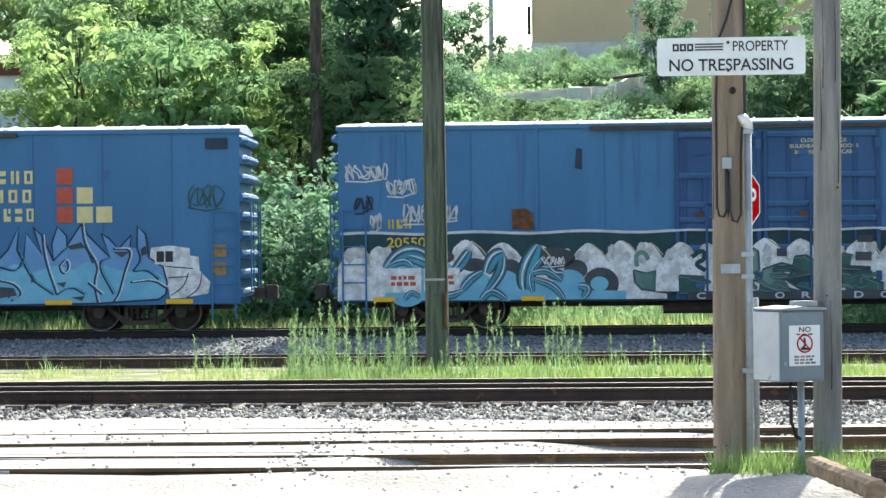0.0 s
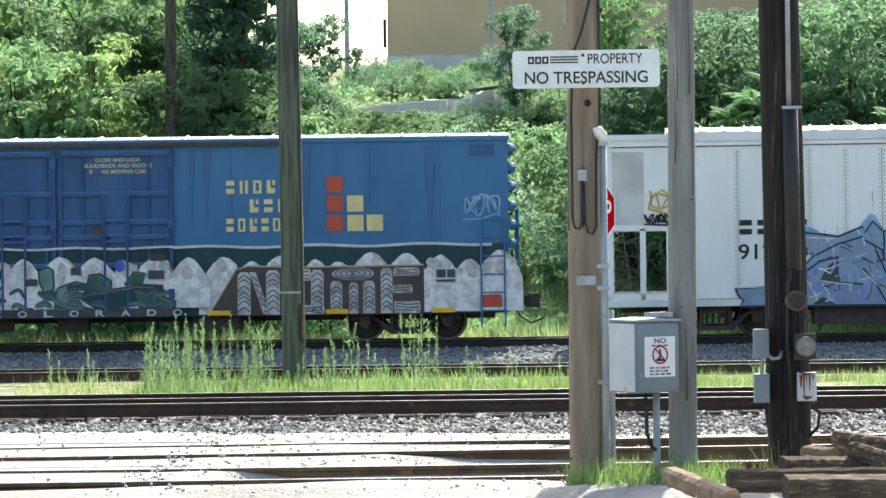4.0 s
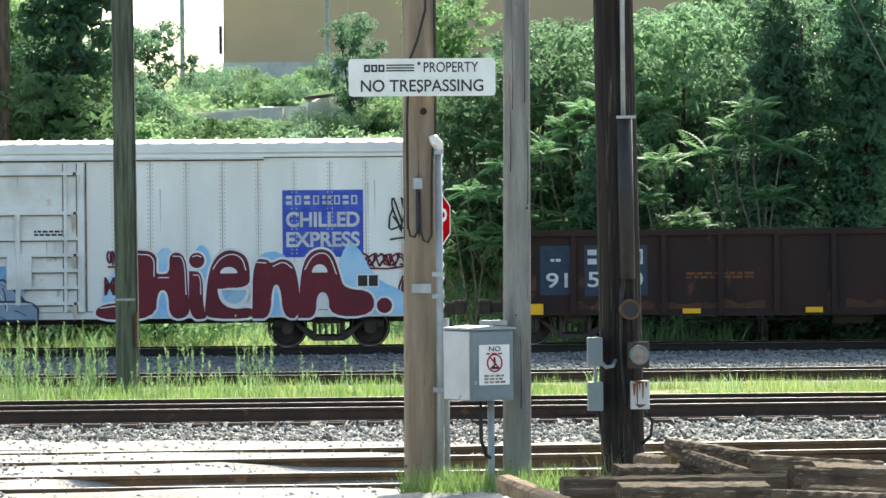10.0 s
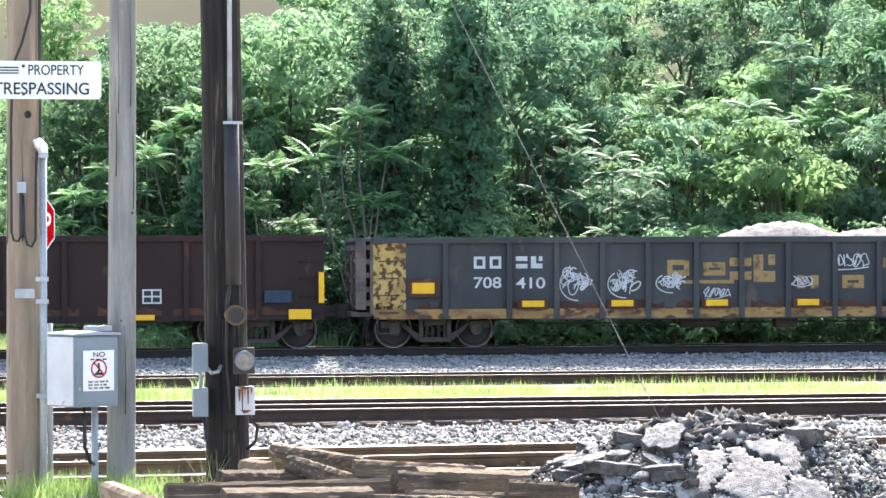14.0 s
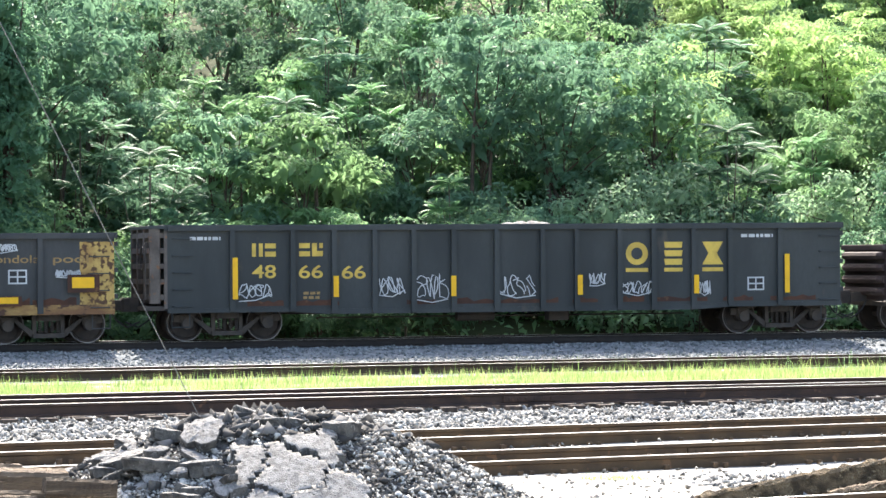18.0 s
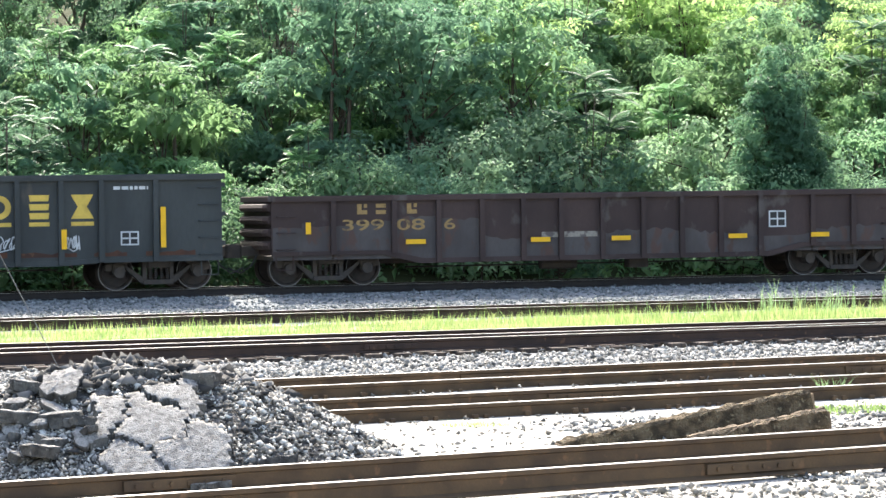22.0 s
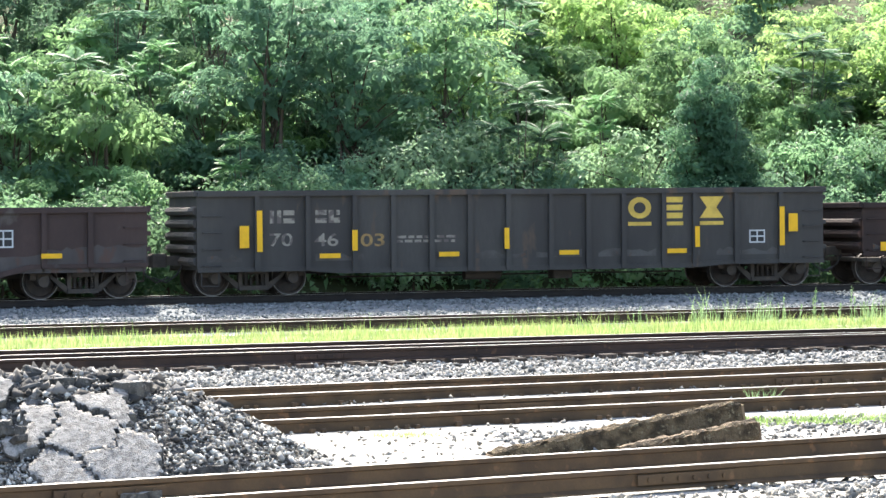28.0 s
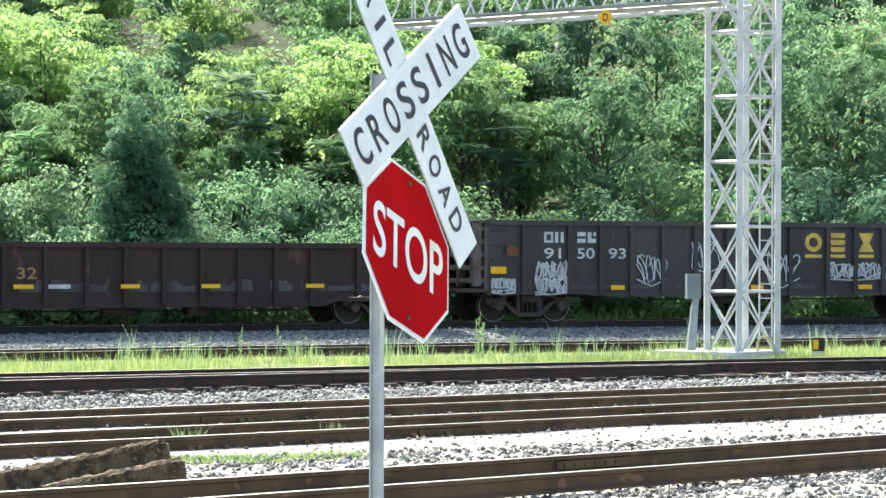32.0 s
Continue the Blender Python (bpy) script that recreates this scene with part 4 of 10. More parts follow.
# -- low maroon gondola
M["maroon_worn"] = mat("chalky_grey_maroon_paint", (0.094, 0.083, 0.078), (0.066, 0.056, 0.053), rough=0.8, scale=1.3, fine=18, bump=0.1, spots=((0.09, 0.055, 0.045), 0.58), stretch=(1, 1, 0.5))
RIBS6 = [-6.49, -5.03, -3.95, -2.89, -1.87, -0.93, 0.11, 1.14, 2.13, 3.13, 4.16, 5.53, 6.6]
car6, H = gondola("low weathered maroon and grey gondola car", 38.02, 53.9, 2.1, 0.72, 0.5, RIBS6, "g_purple", "ribs")
r6 = random.Random(66)
for a, b in zip([-H] + RIBS6, RIBS6 + [H]):
    n, left = 9, 0.35 if a < -3.5 else 0.0
    edge = [(a + 0.03 + (b - a - 0.06) * k / (n - 1), 1.12 + left + 0.1 * math.sin(1.1 * (a + k * 0.13)) + r6.uniform(-0.05, 0.05)) for k in range(n)]
    s = Shape()
    for (xa, za), (xb, zb) in zip(edge, edge[1:]):
        s.add([(xa, PAINT_Y + 0.0032, 0.62), (xb, PAINT_Y + 0.0032, 0.62), (xb, PAINT_Y + 0.0032, zb), (xa, PAINT_Y + 0.0032, za)], [(0, 1, 2, 3)])
    part("worn_paint", s, M["maroon_worn"], car6, "grey paint worn through the maroon")
number(car6, "399", -6.26, 1.28, 0.26, "let_gold", 1.0)
number(car6, "08", -4.95, 1.28, 0.26, "let_gold", 0.68)
number(car6, "6", -3.8, 1.28, 0.26, "let_gold", 0.27)
mark(car6, (-5.9, -5.45, -4.7), 1.66, 0.24, 0.24, "let_gold")
plate(car6, -7.16, 1.22, 0.12, 0.27)
for x in (-4.77, -1.71, 0.31, 3.3, 5.45):
    plate(car6, x, 0.95, 0.48, 0.11)
wbox(car6, 4.4, 1.2, 0.45, 0.4)
part("paint_patch", Shape().box(-1.4, 0.0, PAINT_Y, SIDE + 0.06, 1.05, 1.18), M["let_faded"], car6)

# -- black gondola with peeling blocks
car7, H = gondola("dark grey gondola car with peeling block mark", 55.14, 70.91, 2.44, 0.57, 0.5, [-6.48, -5.27, -4.14, -3.2, -2.26, -1.31, -0.35, 0.73, 1.68, 2.59, 3.63, 4.44, 5.54, 6.72], "g_grey", "ribs")
mark(car7, (-6.16, -5.84), 1.68, 0.27, 0.3, "let_faded")
mark(car7, (-5.07, -4.75), 1.68, 0.27, 0.3, "let_faded")
number(car7, "70", -6.17, 1.15, 0.3, "let_faded", 0.55)
number(car7, "46", -5.1, 1.14, 0.3, "let_faded", 0.58)
number(car7, "03", -3.98, 1.12, 0.3, "let_gold", 0.58)
for k, (x, w) in enumerate(((2.73, 0.6), (3.68, 0.48), (4.6, 0.62))):
    emblem(car7, x, 1.7, w, 0.52, "let_yellow", k)
    part("underline", Shape().box(x, x + w, PAINT_Y, PAINT_Y + 0.002, 1.53, 1.62), M["let_yellow"], car7)
for x, z0, z1, w in ((-6.91, 1.12, 1.63, 0.22), (-6.5, 1.03, 1.98, 0.13), (-4.22, 1.03, 1.51, 0.13), (-0.47, 1.02, 1.52, 0.12), (4.42, 1.0, 1.5, 0.12), (6.66, 1.01, 1.96, 0.13), (6.9, 1.35, 1.79, 0.24)):
    plate(car7, x, z0, w, z1 - z0)
for x in (-5.01, -2.1, 0.91, 3.69):
    plate(car7, x, 0.86, 0.5, 0.11)
wbox(car7, 5.9, 1.08)
part("small_lettering", bars(-3.1, -1.6, 1.2, 1.4, PAINT_Y, 2, 3, 7), M["let_faded"], car7)

# -- low brown gondola
car8, H = gondola("low rusty brown gondola car with faded numbers", 72.04, 87.7, 2.04, 0.72, 0.45, [-6.5, -5.1, -4.0, -2.95, -1.9, -0.9, 0.1, 1.1, 2.1, 3.1, 4.1, 5.4, 6.5], "g_rust", "ribs")
mark(car8, (-5.85, -5.45), 1.58, 0.28, 0.3, "let_gold")
mark(car8, (-4.75, -4.4), 1.58, 0.26, 0.3, "let_gold")
number(car8, "94", -5.85, 1.15, 0.28, "let_gold", 0.55)
number(car8, "12", -4.7, 1.15, 0.28, "let_gold", 0.5)
number(car8, "32", -3.65, 1.15, 0.28, "let_gold", 0.5)
plate(car8, -7.4, 0.84, 0.48, 0.22)
for x in (-3.78, -1.06, 1.06, 3.9):
    plate(car8, x, 0.92, 0.5, 0.1)
plate(car8, -2.9, 0.92, 0.55, 0.1, "let_white", "paint_patch")
plate(car8, 6.64, 0.95, 0.45, 0.2)
wbox(car8, 6.63, 1.5, 0.5, 0.3)

# -- last gondola in view
car9, H = gondola("black gondola car with white numbers and graffiti", 89.1, 105.3, 2.66, 0.72, 0.66, [-7.07, -5.72, -4.78, -3.86, -2.9, -1.9, -0.9, 0.1, 1.1, 2.3, 3.2, 4.1, 5.2, 6.5], "g_grey", "posts")
mark(car9, (-6.44, -6.12), 2.08, 0.26, 0.28, "let_white")
mark(car9, (-5.46, -5.15), 2.08, 0.25, 0.28, "let_white")
number(car9, "91", -6.44, 1.66, 0.28, "let_white", 0.5)
number(car9, "50", -5.46, 1.66, 0.28, "let_white", 0.52)
number(car9, "93", -4.52, 1.66, 0.28, "let_white", 0.52)
plate(car9, -4.51, 0.84, 0.4, 0.12)
plate(car9, 3.26, 0.84, 0.45, 0.12)
plate(car9, -0.2, 0.84, 0.4, 0.12)
plate(car9, -8.06, 1.27, 0.45, 0.18)
plate(car9, -7.6, 1.72, 0.33, 0.26, "rust", "painted_patch")
for k, (x, w) in enumerate(((1.6, 0.55), (2.43, 0.48), (3.35, 0.5))):
    emblem(car9, x, 1.86, w, 0.52, "let_yellow", k)
    part("underline", Shape().box(x, x + w, PAINT_Y, PAINT_Y + 0.002, 1.7, 1.79), M["let_yellow"], car9)
for i, (a, b, c, d) in enumerate(((-8.0, -7.31, 0.75, 1.19), (-6.73, -5.79, 0.74, 1.63), (-3.7, -2.8, 0.95, 1.8), (-2.0, -1.0, 1.3, 2.2), (0.3, 1.4, 0.9, 1.9), (2.3, 4.2, 1.1, 1.6))):
    scrawl(car9, a, b, c, d, "let_white", 60 + i, 0.03)

worn_band(car3, 8.2, 0.78, 1.0, "worn_rust", 1)
worn_band(car7, 7.7, 0.8, 1.0, "worn_grey", 3)
worn_band(car8, 7.6, 0.84, 1.15, "worn_grey", 4)
worn_band(car9, 7.9, 0.86, 1.05, "worn_grey", 5)
worn_band(car5, 7.9, 0.8, 0.95, "worn_rust", 6)
for i, (a, b, c, d) in enumerate(((-8.0, -7.31, 0.75, 1.19), (-6.73, -5.79, 0.74, 1.2), (-6.73, -5.79, 1.1, 1.63), (2.3, 4.2, 1.1, 1.6))):
    scrawl(car9, a, b, c, d, "let_white", 160 + i, 0.04, 6)


# -- blue box cars
def box_body(car, H, z0, z1, paint, roof_paint, roof_rise=0.18, seams=(), ribs=9):
    """Closed car: side sheets with seams, corrugated ends, a low-pitched roof with cross ribs, sill, ladders."""
    for sg in (-1, 1):
        y0, y1 = sorted((sg * (-SIDE), sg * (-SIDE - 0.06)))
        part("side_sheet", Shape().box(-H, H, y0, y1, z0, z1), M[paint], car)
        e = Shape().box(min(sg * H, sg * (H - 0.05)), max(sg * H, sg * (H - 0.05)), SIDE + 0.062, -SIDE - 0.062, z0, z1)
        en = part("end_sheet", e, M[paint], car)
        for z in np.linspace(z0 + 0.25, z1 - 0.25, ribs):
            part("end_rib", Shape().tube([(sg * (H - 0.02), SIDE + 0.03, z), (sg * (H + 0.09), SIDE + 0.3, z), (sg * (H + 0.09), -SIDE - 0.3, z), (sg * (H - 0.02), -SIDE - 0.03, z)], 0.1, 8), M[paint], en)
        coupler(car, sg * H, sg)
        lad = Shape()
        for z in np.arange(z0 + 0.05, z0 + 2.1, 0.4):
            lad.tube([(sg * (H - 0.12), SIDE, z), (sg * (H - 0.12), SIDE - 0.09, z), (sg * (H - 0.6), SIDE - 0.09, z), (sg * (H - 0.6), SIDE, z)], 0.016, 5)
        lad.tube([(sg * (H - 0.1), SIDE - 0.09, z0 - 0.3), (sg * (H - 0.1), SIDE - 0.09, z0 + 2.0)], 0.022, 6).tube([(sg * (H - 0.62), SIDE - 0.09, z0 - 0.3), (sg * (H - 0.62), SIDE - 0.09, z0 + 2.0)], 0.022, 6)
        part("ladder", lad, M[paint], car)
        st = Shape()
        for y in (-1.2, -0.6, 0.6, 1.2):
            st.tube([(sg * (H + 0.22), y, z0 + 0.3), (sg * (H + 0.22), y, z0 + 2.3)], 0.02, 5)
        for z in np.arange(z0 + 0.35, z0 + 2.3, 0.4):
            st.tube([(sg * (H + 0.22), -1.2, z), (sg * (H + 0.22), -0.6, z)], 0.016, 5)
        part("end_ladder", st, M[paint], car)
    roof = Shape()
    prof = [(SIDE - 0.05, z1 - 0.07), (SIDE - 0.05, z1 + 0.02), (0, z1 + roof_rise), (-SIDE + 0.05, z1 + 0.02), (-SIDE + 0.05, z1 - 0.07)]
    roof.loft([[(-H - 0.03, y, z) for y, z in prof][::-1], [(H + 0.03, y, z) for y, z in prof][::-1]])
    rf = part("roof", roof, M[roof_paint], car, "sunlit pale roof")
    part("eave", Shape().box(-H - 0.02, H + 0.02, SIDE - 0.062, SIDE - 0.051, z1 - 0.085, z1 + 0.0, 0.003), M[paint], car)
    x = -H + 0.5
    while x < H:
        part("roof_rib", Shape().tube([(x, SIDE - 0.03, z1 + 0.03), (x, 0, z1 + roof_rise + 0.02), (x, -SIDE + 0.03, z1 + 0.03)], 0.02, 6), M[roof_paint], rf)
        x += 0.97
    fl = Shape().box(-H + 0.1, H - 0.1, -1.35, 1.35, z0 + 0.02, z0 + 0.14)
    fl.box(-H + 0.3, H - 0.3, -0.3, 0.3, z0 - 0.14, z0 + 0.02)
    part("underframe", fl, M["truckm"], car)
    part("side_sill", Shape().box(-H + 0.02, H - 0.02, SIDE - 0.012, SIDE - 0.002, z0, z0 + 0.1), M[paint], car)
    for x in seams:
        part("seam", Shape().box(x - 0.035, x + 0.035, SIDE - 0.018, SIDE - 0.001, z0 + 0.11, z1 - 0.09), M[paint], car)
        # narrow darker strip beside each seam paints the shade it casts
        part("panel_shade", Shape().box(x + 0.036, x + 0.07, SIDE - 0.004, SIDE - 0.0015, z0 + 0.11, z1 - 0.09), M["blue_dirt_shade"], car)


FLAT = SIDE - 0.02


def flat(car, name, outline, m, lift=0.0, label=""):
    """A painted field on the side, given by its outline."""
    s = Shape()
    s.v = [(x, FLAT - 0.003 - lift, z) for x, z in outline]
    s.f = [tuple(range(len(outline)))]
    return part(name, s, m if not isinstance(m, str) else M[m], car, label)


def rect(x0, x1, z0, z1):
    return [(x0, z0), (x1, z0), (x1, z1), (x0, z1)]


# serves the dirt runs and the shade painted beside seams
M["blue_dirt_shade"] = mat("grimy_and_shaded_blue_paint", (0.058, 0.155, 0.305), (0.05, 0.13, 0.255), rough=0.55, scale=0.9, fine=14, bump=0.06, stretch=(1, 1, 0.35))
M["mural_green"] = mat("dark_teal_spray", (0.02, 0.06, 0.065), (0.015, 0.045, 0.05), rough=0.6, scale=1.5, fine=12, bump=0.02)
M["mural_grey"] = mat("grey_white_spray", (0.8, 0.79, 0.76), (0.5, 0.485, 0.46), rough=0.6, scale=4.5, fine=18, bump=0.02, spots=((0.3, 0.285, 0.265), 0.64))
M["mural_teal"] = mat("turquoise_spray", (0.2, 0.47, 0.58), (0.15, 0.38, 0.5), rough=0.6, scale=1.8, fine=9, bump=0.02)
M["mural_wood"] = mat("brown_spray", (0.085, 0.065, 0.055), (0.06, 0.045, 0.04), rough=0.6, scale=1.5, fine=9, bump=0.02)
M["spray_pale"] = mat("pale_blue_spray", (0.17, 0.32, 0.52), (0.13, 0.27, 0.46), rough=0.6, scale=1.6, fine=9, bump=0.02)
M["mural_moss"] = mat("green_spray", (0.05, 0.13, 0.1), (0.03, 0.085, 0.07), rough=0.6, scale=1.8, fine=9, bump=0.02)
M["mural_white"] = mat("white_spray", (0.8, 0.8, 0.79), (0.66, 0.67, 0.68), rough=0.6, scale=2, fine=12, bump=0.02)
M["spray_daub"] = mat("violet_blue_spray", (0.16, 0.2, 0.5), (0.24, 0.3, 0.52), rough=0.6, scale=5, fine=12, bump=0.02)
M["spray_blue"] = mat("grey_blue_spray", (0.27, 0.345, 0.435), (0.19, 0.25, 0.33), rough=0.6, scale=1.6, fine=9, bump=0.02)
M["spray_lblue"] = mat("light_blue_spray", (0.12, 0.3, 0.52), (0.35, 0.5, 0.62), rough=0.6, scale=1.6, fine=9, bump=0.02)
M["spray_red"] = mat("maroon_spray", (0.15, 0.016, 0.028), (0.11, 0.012, 0.022), rough=0.55, scale=1.6, fine=9, bump=0.02)
M["spray_sky"] = mat("sky_blue_spray", (0.22, 0.48, 0.74), (0.4, 0.62, 0.8), rough=0.6, scale=1.6, fine=9, bump=0.02)
M["royal"] = mat("royal_blue_paint", (0.03, 0.06, 0.4), (0.06, 0.12, 0.5), rough=0.5, scale=2.6, fine=9, bump=0.02)
M["dirty_white"] = mat("dirty_white_metal", (0.78, 0.78, 0.74), (0.62, 0.61, 0.56), rough=0.6, scale=1.2, fine=12, bump=0.05, spots=((0.3, 0.2, 0.12), 0.66))


def rounded(st):
    """The same stroke with its corners rounded."""
    for _ in range(2):
        if len(st) < 3:
            break
        out = [st[0]]
        for (a, b), (c, d) in zip(st, st[1:]):
            out += [(a * 0.75 + c * 0.25, b * 0.75 + d * 0.25), (a * 0.25 + c * 0.75, b * 0.25 + d * 0.75)]
        st = out + [st[-1]]
    return st


M["blue_post"] = mat("deep_blue_paint", (0.03, 0.085, 0.2), (0.02, 0.06, 0.15), rough=0.5, scale=1.2, fine=14, bump=0.06, stretch=(1, 1, 0.3))


def blue_car(label, s0, s1, full):
    car, H = wagon("box_car", label, "box car", s0, s1)
    z0, z1 = 0.6, 4.5
    box_body(car, H, z0, z1, "blue", "roofw", 0.14, [x for x in (-8.2, -6.75, -5.25, -3.8, 3.5, 5.0, 6.55, 8.1) if abs(x) < H])
    bogies(car, (-H + 2.3, H - 2.3))
    part("equipment_box", Shape().box(2.6, 3.7, -1.2, -0.6, 0.3, 0.62, 0.05), M["truckm"], car)
    part("brake_valve", Shape().box(-0.4, 0.3, -1.1, -0.7, 0.28, 0.62, 0.05), M["truckm"], car)
    part("air_tank", Shape().tube([(-2.5, -0.9, 0.45), (-1.4, -0.9, 0.45)], 0.16, 10), M["truckm"], car)
    part("door_track", Shape().box(-4.05, 4.7, SIDE - 0.14, SIDE - 0.005, z1 - 0.14, z1 - 0.05, 0.01), M["truckm"], car, "dark door rail under the roof edge")
    for x0, x1 in ((-2.2, -0.33), (-0.27, 2.26)):
        d = part("plug_door", Shape().box(x0, x1, SIDE - 0.05, SIDE - 0.004, z0 + 0.02, z1 - 0.2), M["blue_door"], car, "dark blue sliding plug door")
        for a, b in ((x0, x0 + 0.09), (x1 - 0.09, x1), ((x0 + x1) / 2 - 0.75, (x0 + x1) / 2 - 0.69), ((x0 + x1) / 2 + 0.69, (x0 + x1) / 2 + 0.75)):
            part("door_post", Shape().box(a, b, SIDE - 0.1, SIDE - 0.05, z0 + 0.03, z1 - 0.2, 0.006), M["blue_post"], d)
        for z in (1.15, 1.75, 2.37, 2.7, 3.33, 4.22):
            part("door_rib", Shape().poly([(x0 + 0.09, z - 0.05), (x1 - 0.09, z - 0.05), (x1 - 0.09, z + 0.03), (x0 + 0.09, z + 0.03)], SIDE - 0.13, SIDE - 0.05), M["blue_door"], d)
            # lighter blue strip along the top of each rib
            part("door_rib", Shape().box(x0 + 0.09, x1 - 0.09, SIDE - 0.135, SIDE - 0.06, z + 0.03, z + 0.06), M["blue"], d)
        for dx in (0.25, -0.25):
            part("lock_rod", Shape().tube([((x0 + x1) / 2 + dx, SIDE - 0.14, z0 + 0.1), ((x0 + x1) / 2 + dx, SIDE - 0.14, 3.3)], 0.028, 6), M["blue_door"], d)
        part("lock_plate", Shape().box((x0 + x1) / 2 - 0.32, (x0 + x1) / 2 + 0.32, SIDE - 0.13, SIDE - 0.11, 2.25, 3.3, 0.01), M["blue_door"], d)
        for z in (1.0, 2.55, 3.9):
            part("lock_handle", Shape().box((x0 + x1) / 2 - 0.5, (x0 + x1) / 2 - 0.3, SIDE - 0.16, SIDE - 0.12, z - 0.12, z - 0.02), M["rust"] if z == 2.55 else M["blue_door"], d)
            part("hinge", Shape().box(x1 - 0.12, x1 + 0.02, SIDE - 0.15, SIDE - 0.1, z, z + 0.22, 0.01), M["blue_door"], d)
    for text, x, z, w in (("CLOSE AND LOCK", 0.55, 4.04, 1.0), ("BULKHEADS AND DOORS", 0.3, 3.91, 1.5), ("BEFORE MOVING CAR", 0.42, 3.78, 1.26)):
        tagged(part("door_lettering", words(text, x, z, 0.085, SIDE - 0.056, w, 0.012), M["cream"], car, "cream stencilled warning"), kind="stuff")
    return car, H


M["roofw"] = mat("pale_dusty_roof", (0.6, 0.63, 0.68), (0.45, 0.5, 0.58), rough=0.6, scale=1.0, fine=10, bump=0.05)
car1, H = blue_car("faded blue box car with mountain mural graffiti", -56.79, -37.46, True)
sqs = ((5.65, 3.3, "redsq"), (5.65, 2.87, "redsq"), (5.65, 2.44, "redsq"), (6.1, 2.87, "cream"), (6.1, 2.44, "cream"), (6.53, 2.44, "cream"))
for x, z, m in sqs:
    flat(car1, "painted_square", rect(x, x + 0.36, z, z + 0.36), m, 0.004)
for row, (x, w, n) in enumerate(((3.43, 1.8, 6), (3.95, 1.25, 4), (3.43, 1.8, 7))):
    marks("owner_mark", car1, [(x + i * w / n, 3.3 - row * 0.42) for i in range(n)], w / n * 0.62, 0.29, FLAT - 0.004, "cream", "cream painted block", 0.3)
flat(car1, "mural_sky", [(-H + 0.05, 0.6), (H - 0.05, 0.6), (H - 0.05, 2.14), (5, 2.1), (0, 2.14), (-5, 2.1), (-H + 0.05, 2.12)], "mural_green", 0.0)
part("mural_edge", Shape().ribbon([(-H + 0.05 + i * 0.42, 2.13 + 0.025 * math.sin(i * 1.1)) for i in range(46)], 0.06, FLAT - 0.008), M["let_white"], car1)
rm0 = random.Random(23)
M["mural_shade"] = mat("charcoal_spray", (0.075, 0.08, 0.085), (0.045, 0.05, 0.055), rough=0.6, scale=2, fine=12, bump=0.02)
M["mural_mist"] = mat("pale_grey_spray_mist", (0.62, 0.61, 0.58), (0.34, 0.33, 0.31), rough=0.6, scale=7, fine=22, bump=0.02, fade=(0.36, 0.68))
M["mural_dust"] = mat("grey_spray_mist", (0.26, 0.25, 0.24), (0.55, 0.53, 0.5), rough=0.6, scale=4, fine=14, bump=0.02)
M["mural_deep"] = mat("deep_turquoise_spray", (0.08, 0.33, 0.42), (0.05, 0.22, 0.3), rough=0.6, scale=2, fine=12, bump=0.02)
M["mural_tan"] = mat("tan_spray", (0.42, 0.33, 0.17), (0.5, 0.42, 0.27), rough=0.6, scale=3, fine=12, bump=0.02)
M["mural_fog"] = mat("grey_green_spray", (0.17, 0.27, 0.22), (0.09, 0.17, 0.14), rough=0.6, scale=1.6, fine=10, bump=0.02)


def oval(car, x, z, a, b, m, lift, name="graffiti_fill", t0=0.0, t1=6.2832):
    n = 18
    return flat(car, name, [(x + a * math.cos(t0 + (t1 - t0) * i / n), z + b * math.sin(t0 + (t1 - t0) * i / n)) for i in range(n if t1 - t0 > 6 else n + 1)], m, lift)


def feather(car, spine, w, lift, fill="mural_deep", line="mural_shade", light="mural_grey"):
    """A curved tapering wedge of paint with a dark edge and streaks along it."""
    q = rounded(spine)
    n = len(q)
    side = [(q[min(i + 1, n - 1)][0] - q[max(i - 1, 0)][0], q[min(i + 1, n - 1)][1] - q[max(i - 1, 0)][1]) for i in range(n)]
    side = [(-b / math.hypot(a, b), a / math.hypot(a, b)) for a, b in side]

    def strip(width, y, m, name, shift=0.0):
        s = Shape()
        for (x, z), (nx, nz), i in zip(q, side, range(n)):
            h = width * math.sin(math.pi * (0.1 + 0.85 * i / (n - 1))) ** 0.7 / 2
            o = shift * w * math.sin(math.pi * (0.1 + 0.85 * i / (n - 1)))
            s.v += [(x + nx * (o - h), FLAT - y, z + nz * (o - h)), (x + nx * (o + h), FLAT - y, z + nz * (o + h))]
        s.f = [(2 * i, 2 * i + 2, 2 * i + 3, 2 * i + 1) for i in range(n - 1)]
        part(name, s, M[m], car)
    strip(w * 1.42, lift, line, "graffiti_outline")
    strip(w, lift + 0.001, fill, "graffiti")
    strip(w * 0.13, lift + 0.002, light, "graffiti_light", 0.27)
    strip(w * 0.14, lift + 0.002, line, "graffiti_streak", 0.02)
    strip(w * 0.1, lift + 0.002, "mural_deep", "graffiti_streak", -0.25)


flat(car1, "mural_sky", rect(-2.2, 2.26, 1.2, 2.12), "mural_green", 0.0285)
part("mural_edge", Shape().ribbon([(-2.3 + i * 0.4, 2.13 + 0.02 * math.sin(i * 1.3)) for i in range(13)], 0.05, FLAT - 0.09), M["let_white"], car1)
